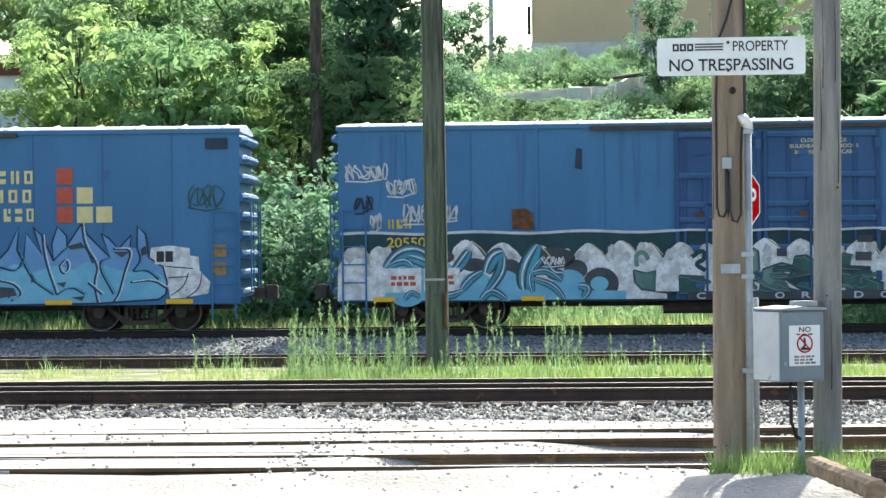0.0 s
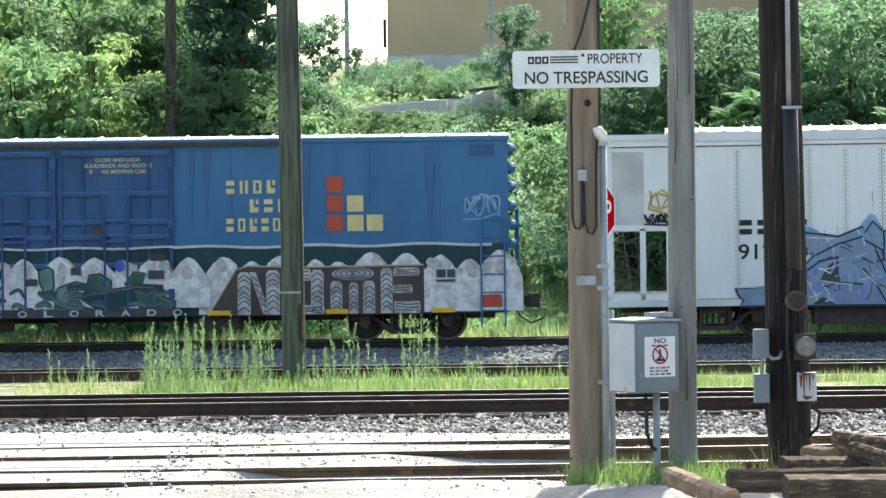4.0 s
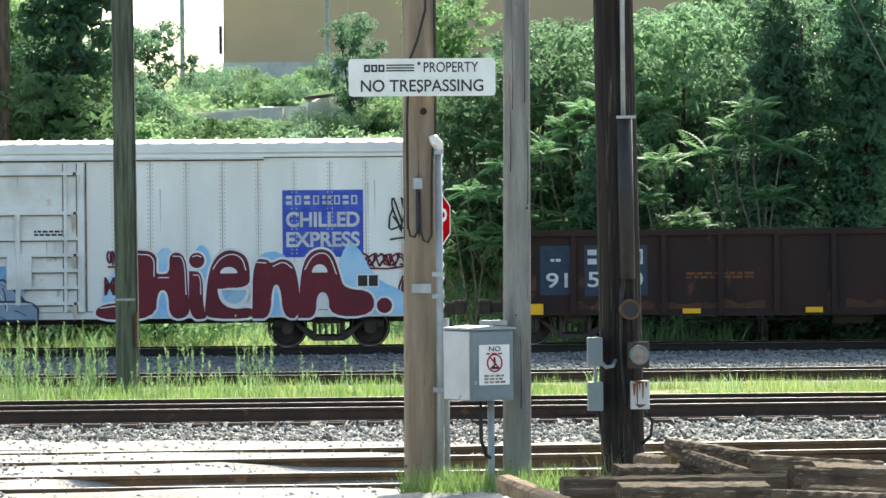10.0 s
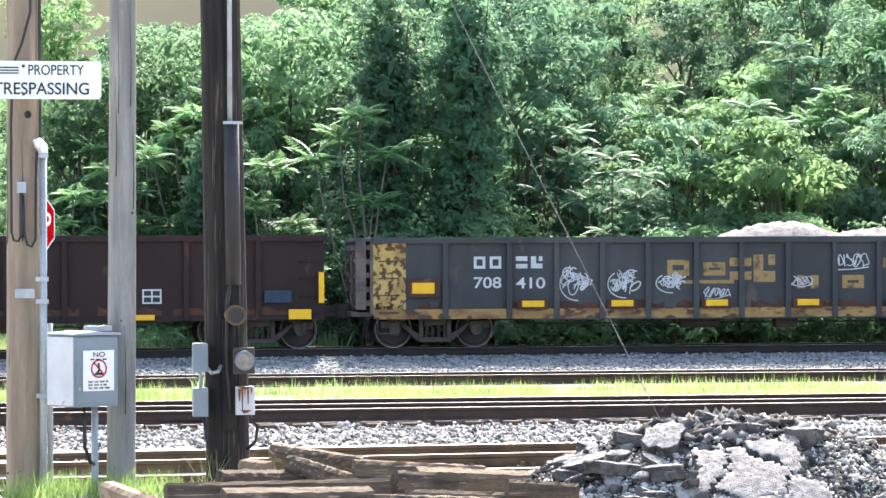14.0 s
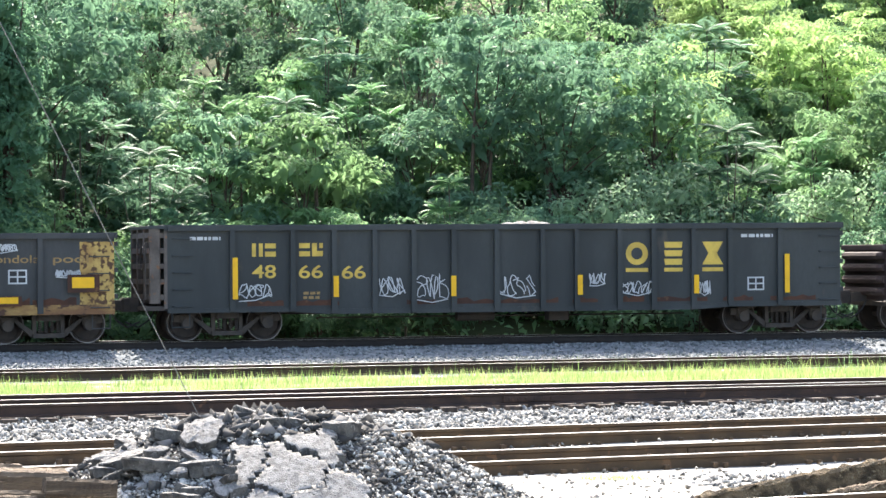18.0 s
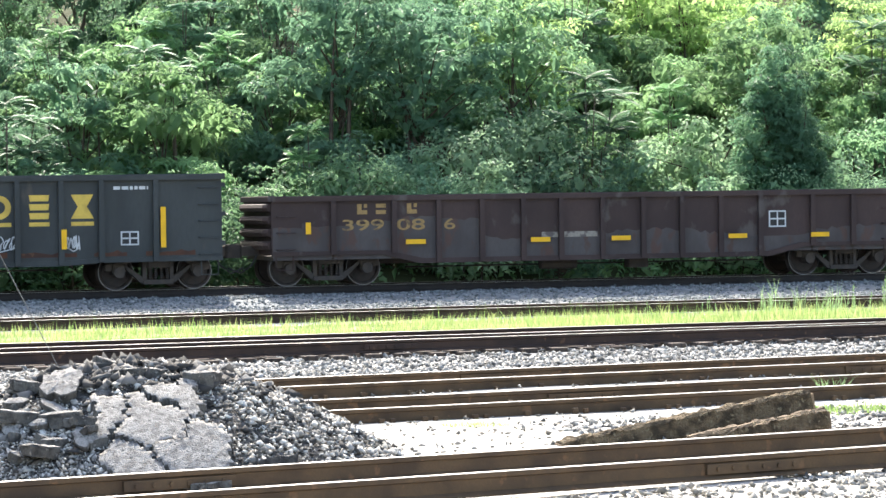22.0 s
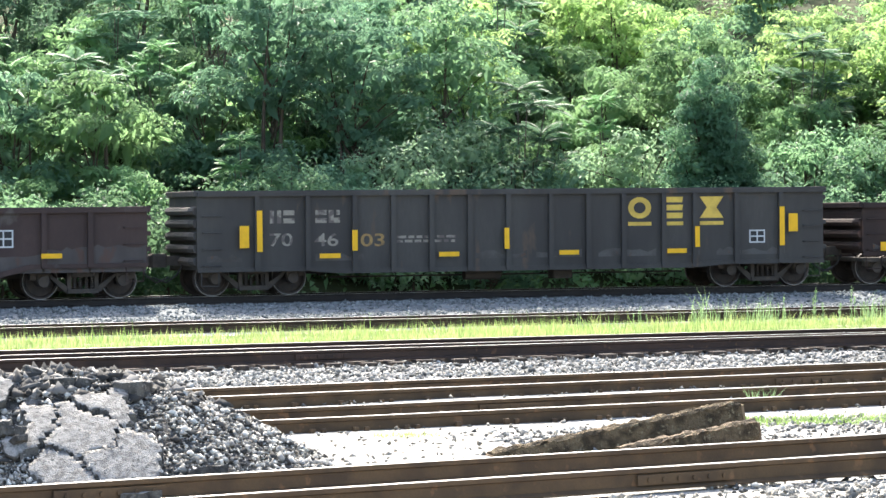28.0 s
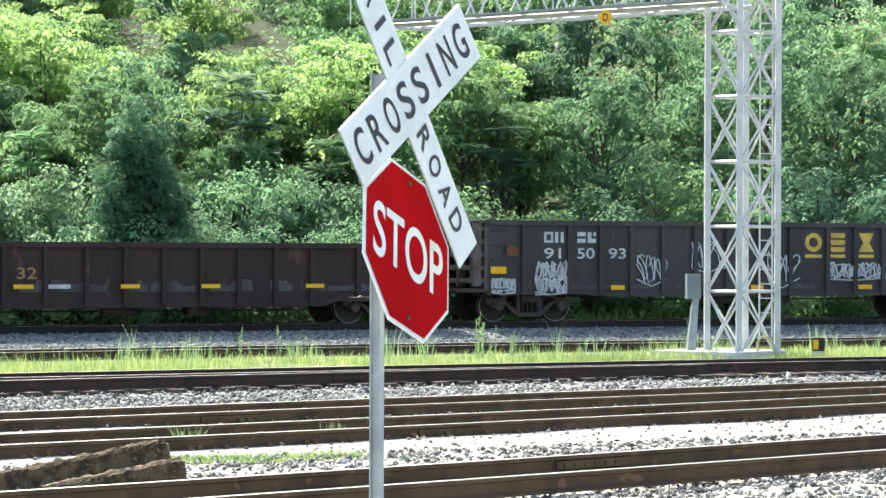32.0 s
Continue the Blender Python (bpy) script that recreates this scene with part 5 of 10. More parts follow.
for k in range(16):
    x = rm0.uniform(-9.2, 9.2)
    w = rm0.uniform(0.05, 0.3)
    flat(car1, "dirt_run", [(x, 4.3), (x + w, 4.32), (x + w * 0.7, rm0.uniform(2.6, 3.8)), (x + w * 0.4, rm0.uniform(2.3, 3.2))], "blue_dirt_shade", 0.0005 + 0.00005 * k) if abs(x) > 2.5 else None
rm = random.Random(11)
x = -H + 0.05
while x < H - 0.45:
    w = rm.uniform(0.45, 1.05)
    p = 1.62 + 0.34 * w + rm.uniform(-0.06, 0.08)
    inner = -2.75 < x < 2.35
    up = 0.112 if inner else 0.003
    up += 0.0012 * rm.random()
    ridge = [(x - 0.08, 0.64 if not inner else 0.8), (x + w + 0.08, 0.64 if not inner else 0.8), (x + w + 0.06, p - 0.5 * w - 0.15)]
    lean = rm.uniform(-0.25, 0.25)
    ridge += [(x + w * (0.5 + 0.5 * u), p - 0.52 * w * (abs(u - lean) ** 1.7 / (1 + abs(lean))) - 0.025 * rm.random()) for u in (0.85, 0.65, 0.45, 0.28, 0.12, -0.05, -0.2, -0.4, -0.6, -0.8)] + [(x - 0.06, p - 0.5 * w - 0.12)]
    flat(car1, "mural_mountain", ridge, "mural_grey", up)
    # spray mist down the flanks
    for k in range(4):
        a, b, c = x + w * rm.uniform(0.2, 0.8), p - w * rm.uniform(0.2, 0.55), rm.uniform(0.05, 0.13)
        flat(car1, "mountain_shade", [(a + c * (0.7 + 0.5 * rm.random()) * math.cos(t), b + 1.3 * c * (0.7 + 0.5 * rm.random()) * math.sin(t)) for t in [0.6 * i for i in range(10)]], "mural_mist", up + 0.0016 + 0.0004 * k)
    if rm.random() < 0.4:
        part("mural_glow", Shape().ribbon([(x + w * 0.55, p - 0.03), (x + w * 0.8, p - w * 0.22), (x + w * 1.0, p - w * 0.48)], 0.03, FLAT - up - 0.0062), M["mural_tan"], car1)
    x += w * 0.86
# turquoise piece: pale bodies, charcoal hollows, striped wedges
for x, z, a, b in ((-7.5, 1.6, 0.42, 0.18), (-6.65, 1.42, 0.3, 0.15), (-5.85, 1.3, 0.26, 0.24), (-4.9, 1.55, 0.5, 0.24), (-4.4, 1.3, 0.26, 0.22), (-3.85, 0.98, 0.4, 0.36)):
    oval(car1, x, z, a, b, "mural_shade", 0.007, "graffiti_hollow")
flat(car1, "graffiti_fill", [(-8.7, 0.64), (-3.3, 0.64), (-3.3, 0.82), (-8.55, 0.95)], "mural_teal", 0.0085)
for x, z, a, b in ((-8.15, 1.0, 0.5, 0.5), (-7.45, 1.1, 0.5, 0.4), (-6.6, 0.95, 0.36, 0.32), (-5.95, 0.95, 0.34, 0.34), (-5.2, 0.84, 0.32, 0.24), (-4.55, 1.0, 0.36, 0.3), (-3.88, 0.98, 0.2, 0.16)):
    oval(car1, x, z, a, b, "mural_teal", 0.0095 + 0.0003 * abs(x) % 0.001)
for k, (spine, w) in enumerate((([(-8.62, 1.34), (-8.3, 1.7), (-7.85, 1.75), (-7.58, 1.48)], 0.2), ([(-8.57, 1.4), (-8.2, 1.55), (-8.0, 1.38)], 0.12), ([(-8.1, 1.62), (-7.75, 1.5), (-7.5, 1.32)], 0.16),
                                ([(-7.1, 1.25), (-6.87, 1.53), (-6.74, 1.75)], 0.16), ([(-6.95, 0.84), (-6.72, 1.12), (-6.45, 1.28)], 0.12), ([(-6.38, 1.24), (-6.22, 1.6), (-5.98, 1.7)], 0.2),
                                ([(-6.0, 1.62), (-6.05, 1.24), (-6.38, 0.8)], 0.15), ([(-6.5, 0.64), (-6.28, 0.88), (-5.92, 0.65)], 0.12), ([(-5.52, 0.86), (-5.5, 1.3), (-5.22, 1.85)], 0.26),
                                ([(-5.35, 0.8), (-5.42, 1.2), (-5.1, 1.6)], 0.1), ([(-5.05, 1.42), (-4.9, 1.18), (-4.66, 1.2)], 0.16), ([(-5.4, 1.22), (-5.05, 1.3), (-4.7, 1.04)], 0.1),
                                ([(-5.35, 1.1), (-4.9, 0.96), (-4.65, 0.64)], 0.1), ([(-4.35, 0.94), (-4.1, 0.9), (-4.25, 0.66)], 0.12), ([(-7.5, 0.8), (-7.2, 0.72), (-6.9, 0.85)], 0.1), ([(-8.2, 0.66), (-8.05, 0.85), (-7.85, 0.7)], 0.08))):
    feather(car1, spine, w * 1.2, 0.0145 + 0.0007 * k)
scrawl(car1, -5.15, -4.65, 1.38, 1.6, "mural_grey", 93, 0.018, y=0.11)
# green piece across the doors
GREEN = ((0, "mural_fog", [(-3.13, 1.27), (-2.86, 1.2), (-2.61, 1.25), (-2.42, 1.4), (-2.32, 1.57), (-2.3, 0.75), (-2.96, 0.85), (-3.1, 1.0)]),
         (1, "mural_moss", [(-2.12, 1.15), (-1.58, 1.12), (-1.6, 0.75), (-2.12, 0.76)]),
         (1, "mural_fog", [(-0.72, 1.64), (-0.5, 1.73), (-0.4, 1.66), (-0.38, 1.25), (-0.6, 1.15), (-0.7, 1.4)]),
         (1, "mural_fog", [(-0.3, 1.27), (0.1, 1.4), (0.4, 1.35), (0.05, 1.15), (0.35, 0.75), (-0.4, 0.73)]),
         (1, "mural_moss", [(0.4, 1.54), (0.64, 1.57), (0.89, 1.4), (0.89, 1.2), (0.3, 1.2)]),
         (1, "mural_moss", [(1.18, 1.32), (1.38, 1.6), (1.63, 1.57), (1.58, 1.35)]),
         (1, "mural_green", [(0.1, 1.1), (1.58, 1.32), (2.02, 1.3), (2.02, 0.95), (0.6, 0.76)]),
         (1, "mural_moss", [(1.4, 1.2), (1.9, 1.1), (2.3, 0.95), (2.3, 0.8), (1.5, 0.8)]),
         (0, "mural_moss", [(2.42, 1.05), (2.62, 1.3), (2.85, 1.47), (2.84, 1.3), (2.66, 1.05), (2.5, 0.85)]),
         (0, "mural_fog", [(2.84, 1.25), (3.0, 1.32), (2.98, 1.0), (2.82, 1.02)]))
for k, (inner, m, q) in enumerate(GREEN):
    lift = (0.119 if inner else 0.009) + 0.0012 * k
    flat(car1, "graffiti", q, m, lift)
    part("graffiti_outline", Shape().ribbon(q + [q[0]], 0.045, FLAT - lift - 0.004), M["mural_shade"], car1)
    part("graffiti_light", Shape().ribbon([(a * 0.86 + q[-1][0] * 0.14, b * 0.9 + q[-1][1] * 0.1) for a, b in q[:4]], 0.02, FLAT - lift - 0.0046), M["mural_fog"], car1)
part("graffiti", Shape().ribbon(rounded([(-3.05, 1.35), (-3.08, 1.62), (-2.9, 1.68), (-2.8, 1.5)]), 0.1, FLAT - 0.012), M["mural_fog"], car1)
part("graffiti", Shape().ribbon(rounded([(-1.85, 1.55), (-1.6, 1.72), (-1.55, 1.5), (-1.8, 1.4), (-1.55, 1.25)]), 0.1, FLAT - 0.125), M["mural_green"], car1)
for k in range(24):
    a, b = rm.uniform(-2.1, 2.0), rm.uniform(0.78, 1.25)
    feather(car1, [(a, b), (a + rm.uniform(0.1, 0.25), b + rm.uniform(-0.1, 0.16)), (a + rm.uniform(0.3, 0.5), b + rm.uniform(-0.12, 0.12))], rm.uniform(0.05, 0.11), 0.138 + 0.0003 * k, rm.choice(("mural_moss", "mural_green", "mural_fog")), "mural_shade", "mural_moss")
flat(car1, "mural_ground", [(-1.95, 0.61), (2.35, 0.61), (2.35, 0.78), (-1.95, 0.78)], "mural_shade", 0.1475)
oval(car1, 1.08, 1.74, 0.11, 0.13, "royal", 0.148, "blue_blot")
for a, b, c, d in ((-1.02, -0.74, 1.32, 1.47), (0.0, 0.22, 1.55, 1.72), (1.7, 2.05, 1.44, 1.63), (1.75, 2.08, 1.84, 1.99)):
    flat(car1, "dark_plate", rect(a, b, c, d), "mural_shade", 0.1478)
# brown piece painted like wood grain: four block letters of planks
WOOD = [(3.0, 0.6), (3.62, 1.62), (3.9, 1.7), (5.0, 1.66), (7.78, 1.68), (7.78, 0.6)]
flat(car1, "graffiti", WOOD, "mural_wood", 0.008)
part("graffiti_edge", Shape().ribbon(WOOD[:5], 0.03, FLAT - 0.0135), M["mural_tan"], car1)


def grain(x, z, a, b, rings, lift=0.0105):
    """A pale plank end with nested growth rings."""
    oval(car1, x, z, a, b, "mural_dust", lift, "painted_plank")
    for k in range(rings):
        u = 1 - (k + 0.6) / rings
        part("grain_ring", Shape().ribbon([(x + a * u * math.cos(0.4 * i), z + b * u * math.sin(0.4 * i)) for i in range(17)], 0.026, FLAT - lift - 0.0045), M["mural_shade"], car1)


def plank_grain(x, z0, z1, w, lift=0.0105):
    """A pale upright plank with arched grain."""
    flat(car1, "painted_plank", [(x - w / 2, z0), (x + w / 2, z0), (x + w / 2, z1 - 0.08), (x + w * 0.3, z1), (x - w * 0.3, z1), (x - w / 2, z1 - 0.08)], "mural_dust", lift)
    z = z0 + 0.06
    while z < z1 - 0.14:
        part("grain_arch", Shape().ribbon([(x + w * 0.42 * u, z + 0.1 * (1 - u * u)) for u in (-1, -0.7, -0.35, 0, 0.35, 0.7, 1)], 0.024, FLAT - lift - 0.0045), M["mural_shade"], car1)
        z += rm.uniform(0.09, 0.15)


def lying_plank(x0, x1, z0, z1, lift=0.0118):
    """A pale plank lying across, with long grain."""
    flat(car1, "painted_plank", [(x0, z0), (x1, z0), (x1 + 0.03, (z0 + z1) / 2), (x1, z1), (x0, z1), (x0 - 0.02, (z0 + z1) / 2)], "mural_dust", lift)
    for k in range(3):
        z = z0 + (z1 - z0) * (0.22 + 0.28 * k)
        part("grain_line", Shape().ribbon([(x0 + (x1 - x0) * u, z + 0.02 * math.sin(5 * u + k)) for u in (0.04, 0.25, 0.5, 0.75, 0.96)], 0.022, FLAT - lift - 0.0045), M["mural_shade"], car1)


for x, z0, z1, w in ((3.8, 0.62, 1.56, 0.28), (4.44, 0.62, 1.6, 0.3), (4.82, 0.62, 1.3, 0.3), (5.42, 0.62, 1.6, 0.28), (5.84, 0.62, 1.34, 0.26), (6.22, 0.62, 1.3, 0.2), (6.56, 0.62, 1.34, 0.26), (6.95, 0.62, 1.62, 0.26)):
    plank_grain(x, z0, z1, w)
flat(car1, "painted_plank", [(3.92, 1.56), (4.06, 1.56), (4.36, 0.64), (4.22, 0.64)], "mural_dust", 0.0112)
for k in range(6):
    part("grain_arch", Shape().ribbon([(3.97 + 0.052 * k, 1.46 - 0.15 * k), (4.05 + 0.052 * k, 1.42 - 0.15 * k), (4.1 + 0.052 * k, 1.36 - 0.15 * k)], 0.024, FLAT - 0.0157), M["mural_shade"], car1)
grain(6.21, 1.5, 0.47, 0.14, 4, 0.0122)
lying_plank(4.66, 5.26, 1.36, 1.62)
lying_plank(5.02, 5.55, 0.62, 0.82)
lying_plank(7.12, 7.66, 1.44, 1.62)
lying_plank(7.1, 7.5, 1.06, 1.24)
lying_plank(7.12, 7.68, 0.62, 0.88)
for k, ch in enumerate("COLORADO"):
    part("place_letter", words(ch, -1.75 + 0.57 * k, 0.63, 0.14, FLAT - 0.165, 0.2, 0.02), M["let_white"], car1, "white painted letter of a place name")
for x0, x1, z0, z1 in ((-8.65, -7.82, 0.82, 1.36), (-7.76, -6.97, 0.84, 1.36)):
    flat(car1, "notice_panel", rect(x0, x1, z0, z1), "mural_grey", 0.02, "grey stencil panel with reddish writing")
    part("notice_writing", bars(x0 + 0.15, x1 - 0.12, z0 + 0.15, z1 - 0.12, FLAT - 0.026, 2, 3, 4), M["redsq"], car1)
marks("owner_mark", car1, [(-8.55 + 0.19 * i, 2.24) for i in range(3)], 0.13, 0.2, FLAT - 0.006, "let_yellow")
number(car1, "20550", -8.58, 1.82, 0.22, "let_yellow", 0.86, 0.09)
for i, (a, b, c, d) in enumerate(((-9.5, -8.57, 3.3, 3.7), (-8.57, -7.9, 2.95, 3.35), (-8.22, -7.0, 2.35, 2.8), (8.66, 9.5, 2.7, 3.3), (-9.3, -8.9, 2.6, 3.0), (-8.95, -8.7, 2.2, 2.6))):
    scrawl(car1, a, b, c, d, ("let_white", "let_white", "let_white", "spray_lblue", "navy", "let_white")[i], 80 + i, 0.035, y=0.088)
flat(car1, "rust_patch", [(-5.79, 2.2), (-5.3, 2.2), (-5.35, 2.55), (-5.5, 2.66), (-5.8, 2.64)], "rust", 0.012)
flat(car1, "dark_smudge", [(-4.4, 3.55), (-4.25, 3.5), (-4.24, 3.95), (-4.36, 3.98)], "navy", 0.004)
flat(car1, "data_plate", rect(8.83, 9.35, 4.08, 4.31), "blue_door", 0.006)
for x in (-8.9, -5.6, -0.4, 3.0, 5.6, 7.95):
    plate(car1, x, 0.62, 0.5, 0.1)
flat(car1, "red_square", rect(9.02, 9.5, 0.72, 1.0), "redsq", 0.012)
flat(car1, "data_panel", rect(8.02, 8.5, 1.26, 1.6), "let_white", 0.018)
for a, b, c, d in ((8.05, 8.26, 1.39, 1.57), (8.29, 8.47, 1.39, 1.57), (8.05, 8.47, 1.29, 1.35)):
    flat(car1, "table_field", rect(a, b, c, d), "mural_shade", 0.0195)

car0, H = blue_car("faded blue box car with turquoise graffiti", -78.4, -59.09, False)
for x, z, m in sqs:
    flat(car0, "painted_square", rect(x - 0.08, x + 0.28, z, z + 0.36), m)
for row, (x, w, n) in enumerate(((3.35, 1.8, 6), (3.87, 1.25, 4), (3.35, 1.8, 7))):
    marks("owner_mark", car0, [(x + i * w / n, 3.32 - row * 0.42) for i in range(n)], w / n * 0.62, 0.29, FLAT - 0.004, "cream", "cream painted block", 0.3)
# spiked letters: pale blue tips over turquoise, dark edges and hollows
flat(car0, "graffiti_cloud", [(7.67, 1.87), (8.09, 1.92), (8.53, 1.85), (8.54, 1.69), (8.73, 1.66), (8.75, 1.35), (8.99, 1.1), (8.94, 0.84), (8.4, 0.75), (8.09, 0.73), (8.02, 1.1), (7.93, 1.44), (7.64, 1.66)], "mural_grey", 0.004)
SPIKES = [(4.28, 1.66), (4.47, 1.85), (4.71, 2.36), (4.67, 1.85), (4.82, 1.66), (4.88, 2.23), (5.23, 1.73), (5.04, 2.36), (5.23, 2.17), (5.48, 1.6), (5.45, 1.98), (5.58, 2.36), (5.78, 2.16), (5.78, 1.92), (6.12, 2.42), (6.25, 2.17), (6.75, 1.66), (6.56, 2.2), (6.72, 2.1), (6.94, 1.85), (7.23, 2.16), (7.2, 1.92), (7.36, 1.85), (7.37, 2.36), (7.55, 2.17), (7.61, 1.66), (7.93, 1.44), (8.02, 1.1), (7.99, 0.84), (7.83, 0.72), (6.44, 0.64), (4.28, 0.62)]
flat(car0, "graffiti", SPIKES, "spray_pale", 0.006)
flat(car0, "graffiti_fill", rounded([(4.28, 1.35), (4.66, 1.6), (4.98, 1.28), (5.55, 1.54), (5.93, 1.35), (6.18, 1.6), (6.69, 1.47), (7.07, 1.35), (7.26, 1.35), (7.83, 1.35), (8.01, 1.1), (7.99, 0.84), (7.83, 0.7), (6.44, 0.63), (4.28, 0.62)]), "mural_teal", 0.0075)
part("graffiti_outline", Shape().ribbon(SPIKES, 0.04, FLAT - 0.013), M["navy"], car0)
for k, q in enumerate(([(4.67, 1.85), (4.98, 1.22), (5.1, 1.1), (5.48, 0.84)],
                         [(5.23, 2.17), (5.29, 1.6), (5.55, 0.84)],
                         [(5.48, 1.6), (5.8, 1.92), (6.18, 1.98), (6.37, 1.54)],
                         [(5.61, 1.47), (5.77, 1.66), (5.83, 1.41), (5.68, 1.28), (5.61, 1.47)],
                         [(5.55, 0.84), (5.87, 1.03), (6.18, 0.84)],
                         [(6.12, 2.42), (6.18, 1.92), (6.5, 1.47), (6.37, 1.1), (6.47, 0.64)],
                         [(6.75, 1.66), (6.44, 1.54), (6.82, 0.84)],
                         [(6.82, 1.85), (7.26, 1.85), (7.07, 1.35), (6.94, 0.84), (6.82, 0.67)],
                         [(7.26, 1.35), (7.58, 1.38), (7.83, 1.16)],
                         [(7.2, 1.1), (7.7, 1.16), (7.99, 0.97)],
                         [(7.36, 1.85), (7.45, 1.6), (7.26, 1.35)],
                         [(4.28, 1.16), (4.6, 1.1), (4.79, 0.84), (4.53, 0.72)],
                         [(4.28, 0.97), (4.53, 0.91), (4.47, 0.78)],
                         [(6.25, 1.1), (6.56, 0.84)],
                         [(4.82, 1.66), (4.66, 1.35), (4.28, 1.47)])):
    part("graffiti_outline", Shape().ribbon(rounded(q), 0.04, FLAT - 0.0135 - 0.0004 * k), M["navy"], car0)
    part("graffiti_light", Shape().ribbon([(x + 0.05, z + 0.02) for x, z in rounded(q)], 0.022, FLAT - 0.0137 - 0.0004 * k), M["mural_grey" if k % 2 else "mural_deep"], car0)
for q in ([(5.8, 1.92), (6.12, 2.01), (6.18, 1.88), (5.87, 1.85)],
          [(6.82, 1.79), (7.2, 1.79), (7.01, 1.66)],
          [(4.98, 1.35), (5.07, 1.16), (4.98, 1.1)],
          [(4.28, 1.03), (4.6, 1), (4.66, 0.84), (4.28, 0.78)],
          [(5.55, 1.1), (5.77, 1.13), (5.71, 1)],
          [(7.45, 1.85), (7.55, 1.92), (7.58, 1.73), (7.45, 1.69)],
          [(5.87, 0.78), (6.18, 0.81), (6.12, 0.7)]):
    flat(car0, "graffiti_hollow", q, "mural_shade", 0.0205)
flat(car0, "data_panel", rect(7.75, 8.2, 1.5, 1.84), "mural_grey", 0.021)
for a, b in ((7.79, 7.96), (7.99, 8.16)):
    flat(car0, "table_field", rect(a, b, 1.55, 1.79), "black", 0.0225)
for q in ([(8.0, 1.45), (8.6, 1.4)], [(8.1, 0.8), (8.4, 1.0), (8.5, 1.3)], [(8.45, 0.75), (8.75, 0.95), (8.8, 1.3)], [(8.05, 1.2), (8.5, 1.22)]):
    part("graffiti_outline", Shape().ribbon(rounded(q), 0.025, FLAT - 0.012), M["mural_shade"], car0)
for z in (1.25, 1.65):
    flat(car0, "worn_letters", rect(9.05, 9.35, z, z + 0.28), "let_gold", 0.005)
for x in (5.3, 8.0):
    plate(car0, x, 0.62, 0.6, 0.1)
flat(car0, "data_plate", rect(8.9, 9.4, 4.05, 4.3), "navy", 0.006)
scrawl(car0, 8.5, 9.3, 2.7, 3.3, "mural_moss", 91, 0.03, y=0.088)

# -- white refrigerator car
M["seam_grey"] = mat("grimy_seam", (0.44, 0.42, 0.37), (0.58, 0.56, 0.52), rough=0.8, scale=3, fine=20, bump=0.05, stretch=(1, 1, 0.4))
car2, H = wagon("refrigerator_car", "white refrigerator car with maroon and blue graffiti", "refrigerator car", -35.22, -16.93)
z0, z1 = 0.7, 4.42
M["roofbright"] = mat("sunlit_white_roof", (0.8, 0.8, 0.78), (0.7, 0.7, 0.68), rough=0.5, scale=1.0, fine=10, bump=0.03)
XL = -7.15
for sg in (-1, 1):
    y0, y1 = sorted((sg * (-SIDE), sg * (-SIDE - 0.06)))
    part("side_sheet", Shape().box(XL, H, y0, y1, z0, z1), M["reefer"], car2)
    part("compartment_side", Shape().box(-H, XL, y0, y1, 2.42, z1), M["reefer"], car2)
    y0, y1 = sorted((sg * (-SIDE + 0.01), sg * (-SIDE - 0.08)))
    part("compartment_post", Shape().box(-H, -H + 0.16, y0, y1, z0, 2.42, 0.01), M["reefer"], car2)
    part("compartment_post", Shape().box(-8.4, -8.27, y0, y1, z0, 2.42, 0.01), M["reefer"], car2)
    part("compartment_sill", Shape().box(-H, XL, y0, y1, z0, 0.98, 0.01), M["reefer"], car2)
    part("compartment_rail", Shape().box(-H, XL, y0, y1, 2.36, 2.44), M["reefer"], car2)
    if sg < 0:
        part("compartment_door", Shape().box(-7.82, XL, SIDE - 0.01, SIDE + 0.05, 0.98, 2.36, 0.01), M["reefer"], car2)
# corrugated end and a rusty crossover frame at the machinery end
for z in np.linspace(2.6, z1 - 0.2, 7):
    part("end_rib", Shape().tube([(-H + 0.02, SIDE + 0.02, z), (-H - 0.07, SIDE + 0.2, z), (-H - 0.07, -SIDE - 0.2, z), (-H + 0.02, -SIDE - 0.02, z)], 0.085, 8), M["reefer"], car2)
for y in (SIDE + 0.15, -SIDE - 0.15):
    part("crossover_post", Shape().box(-H - 0.3, -H - 0.22, y - 0.04, y + 0.04, 0.9, 2.62), M["end_worn"], car2)
for z in (0.95, 1.5, 2.05, 2.56):
    part("crossover_rail", Shape().box(-H - 0.3, -H, SIDE + 0.12, SIDE + 0.17, z, z + 0.06), M["end_worn"], car2)
part("crossover_step", Shape().box(-H - 0.45, -H, -1.3, 1.3, 0.82, 0.9), M["end_worn"], car2)
gr = Shape()
for z in (1.2, 1.5, 1.8, 2.1):
    gr.tube([(-H + 0.1, SIDE + 0.03, z), (-8.33, SIDE + 0.03, z)], 0.02, 5)
part("guard_rails", gr, M["truckm"], car2)
part("vent_panel", Shape().box(-9.0, -8.3, SIDE - 0.012, SIDE - 0.002, 2.5, 4.1), M["concrete"], car2, "tan louvred panel")
part("wall_end", Shape().box(XL - 0.05, XL, SIDE + 0.06, -SIDE - 0.06, z0, z1), M["reefer"], car2)
part("end_sheet", Shape().box(-H, -H + 0.05, SIDE + 0.06, -SIDE - 0.06, 2.42, z1), M["reefer"], car2)
en = part("end_sheet", Shape().box(H - 0.05, H, SIDE + 0.062, -SIDE - 0.062, z0, z1), M["reefer"], car2)
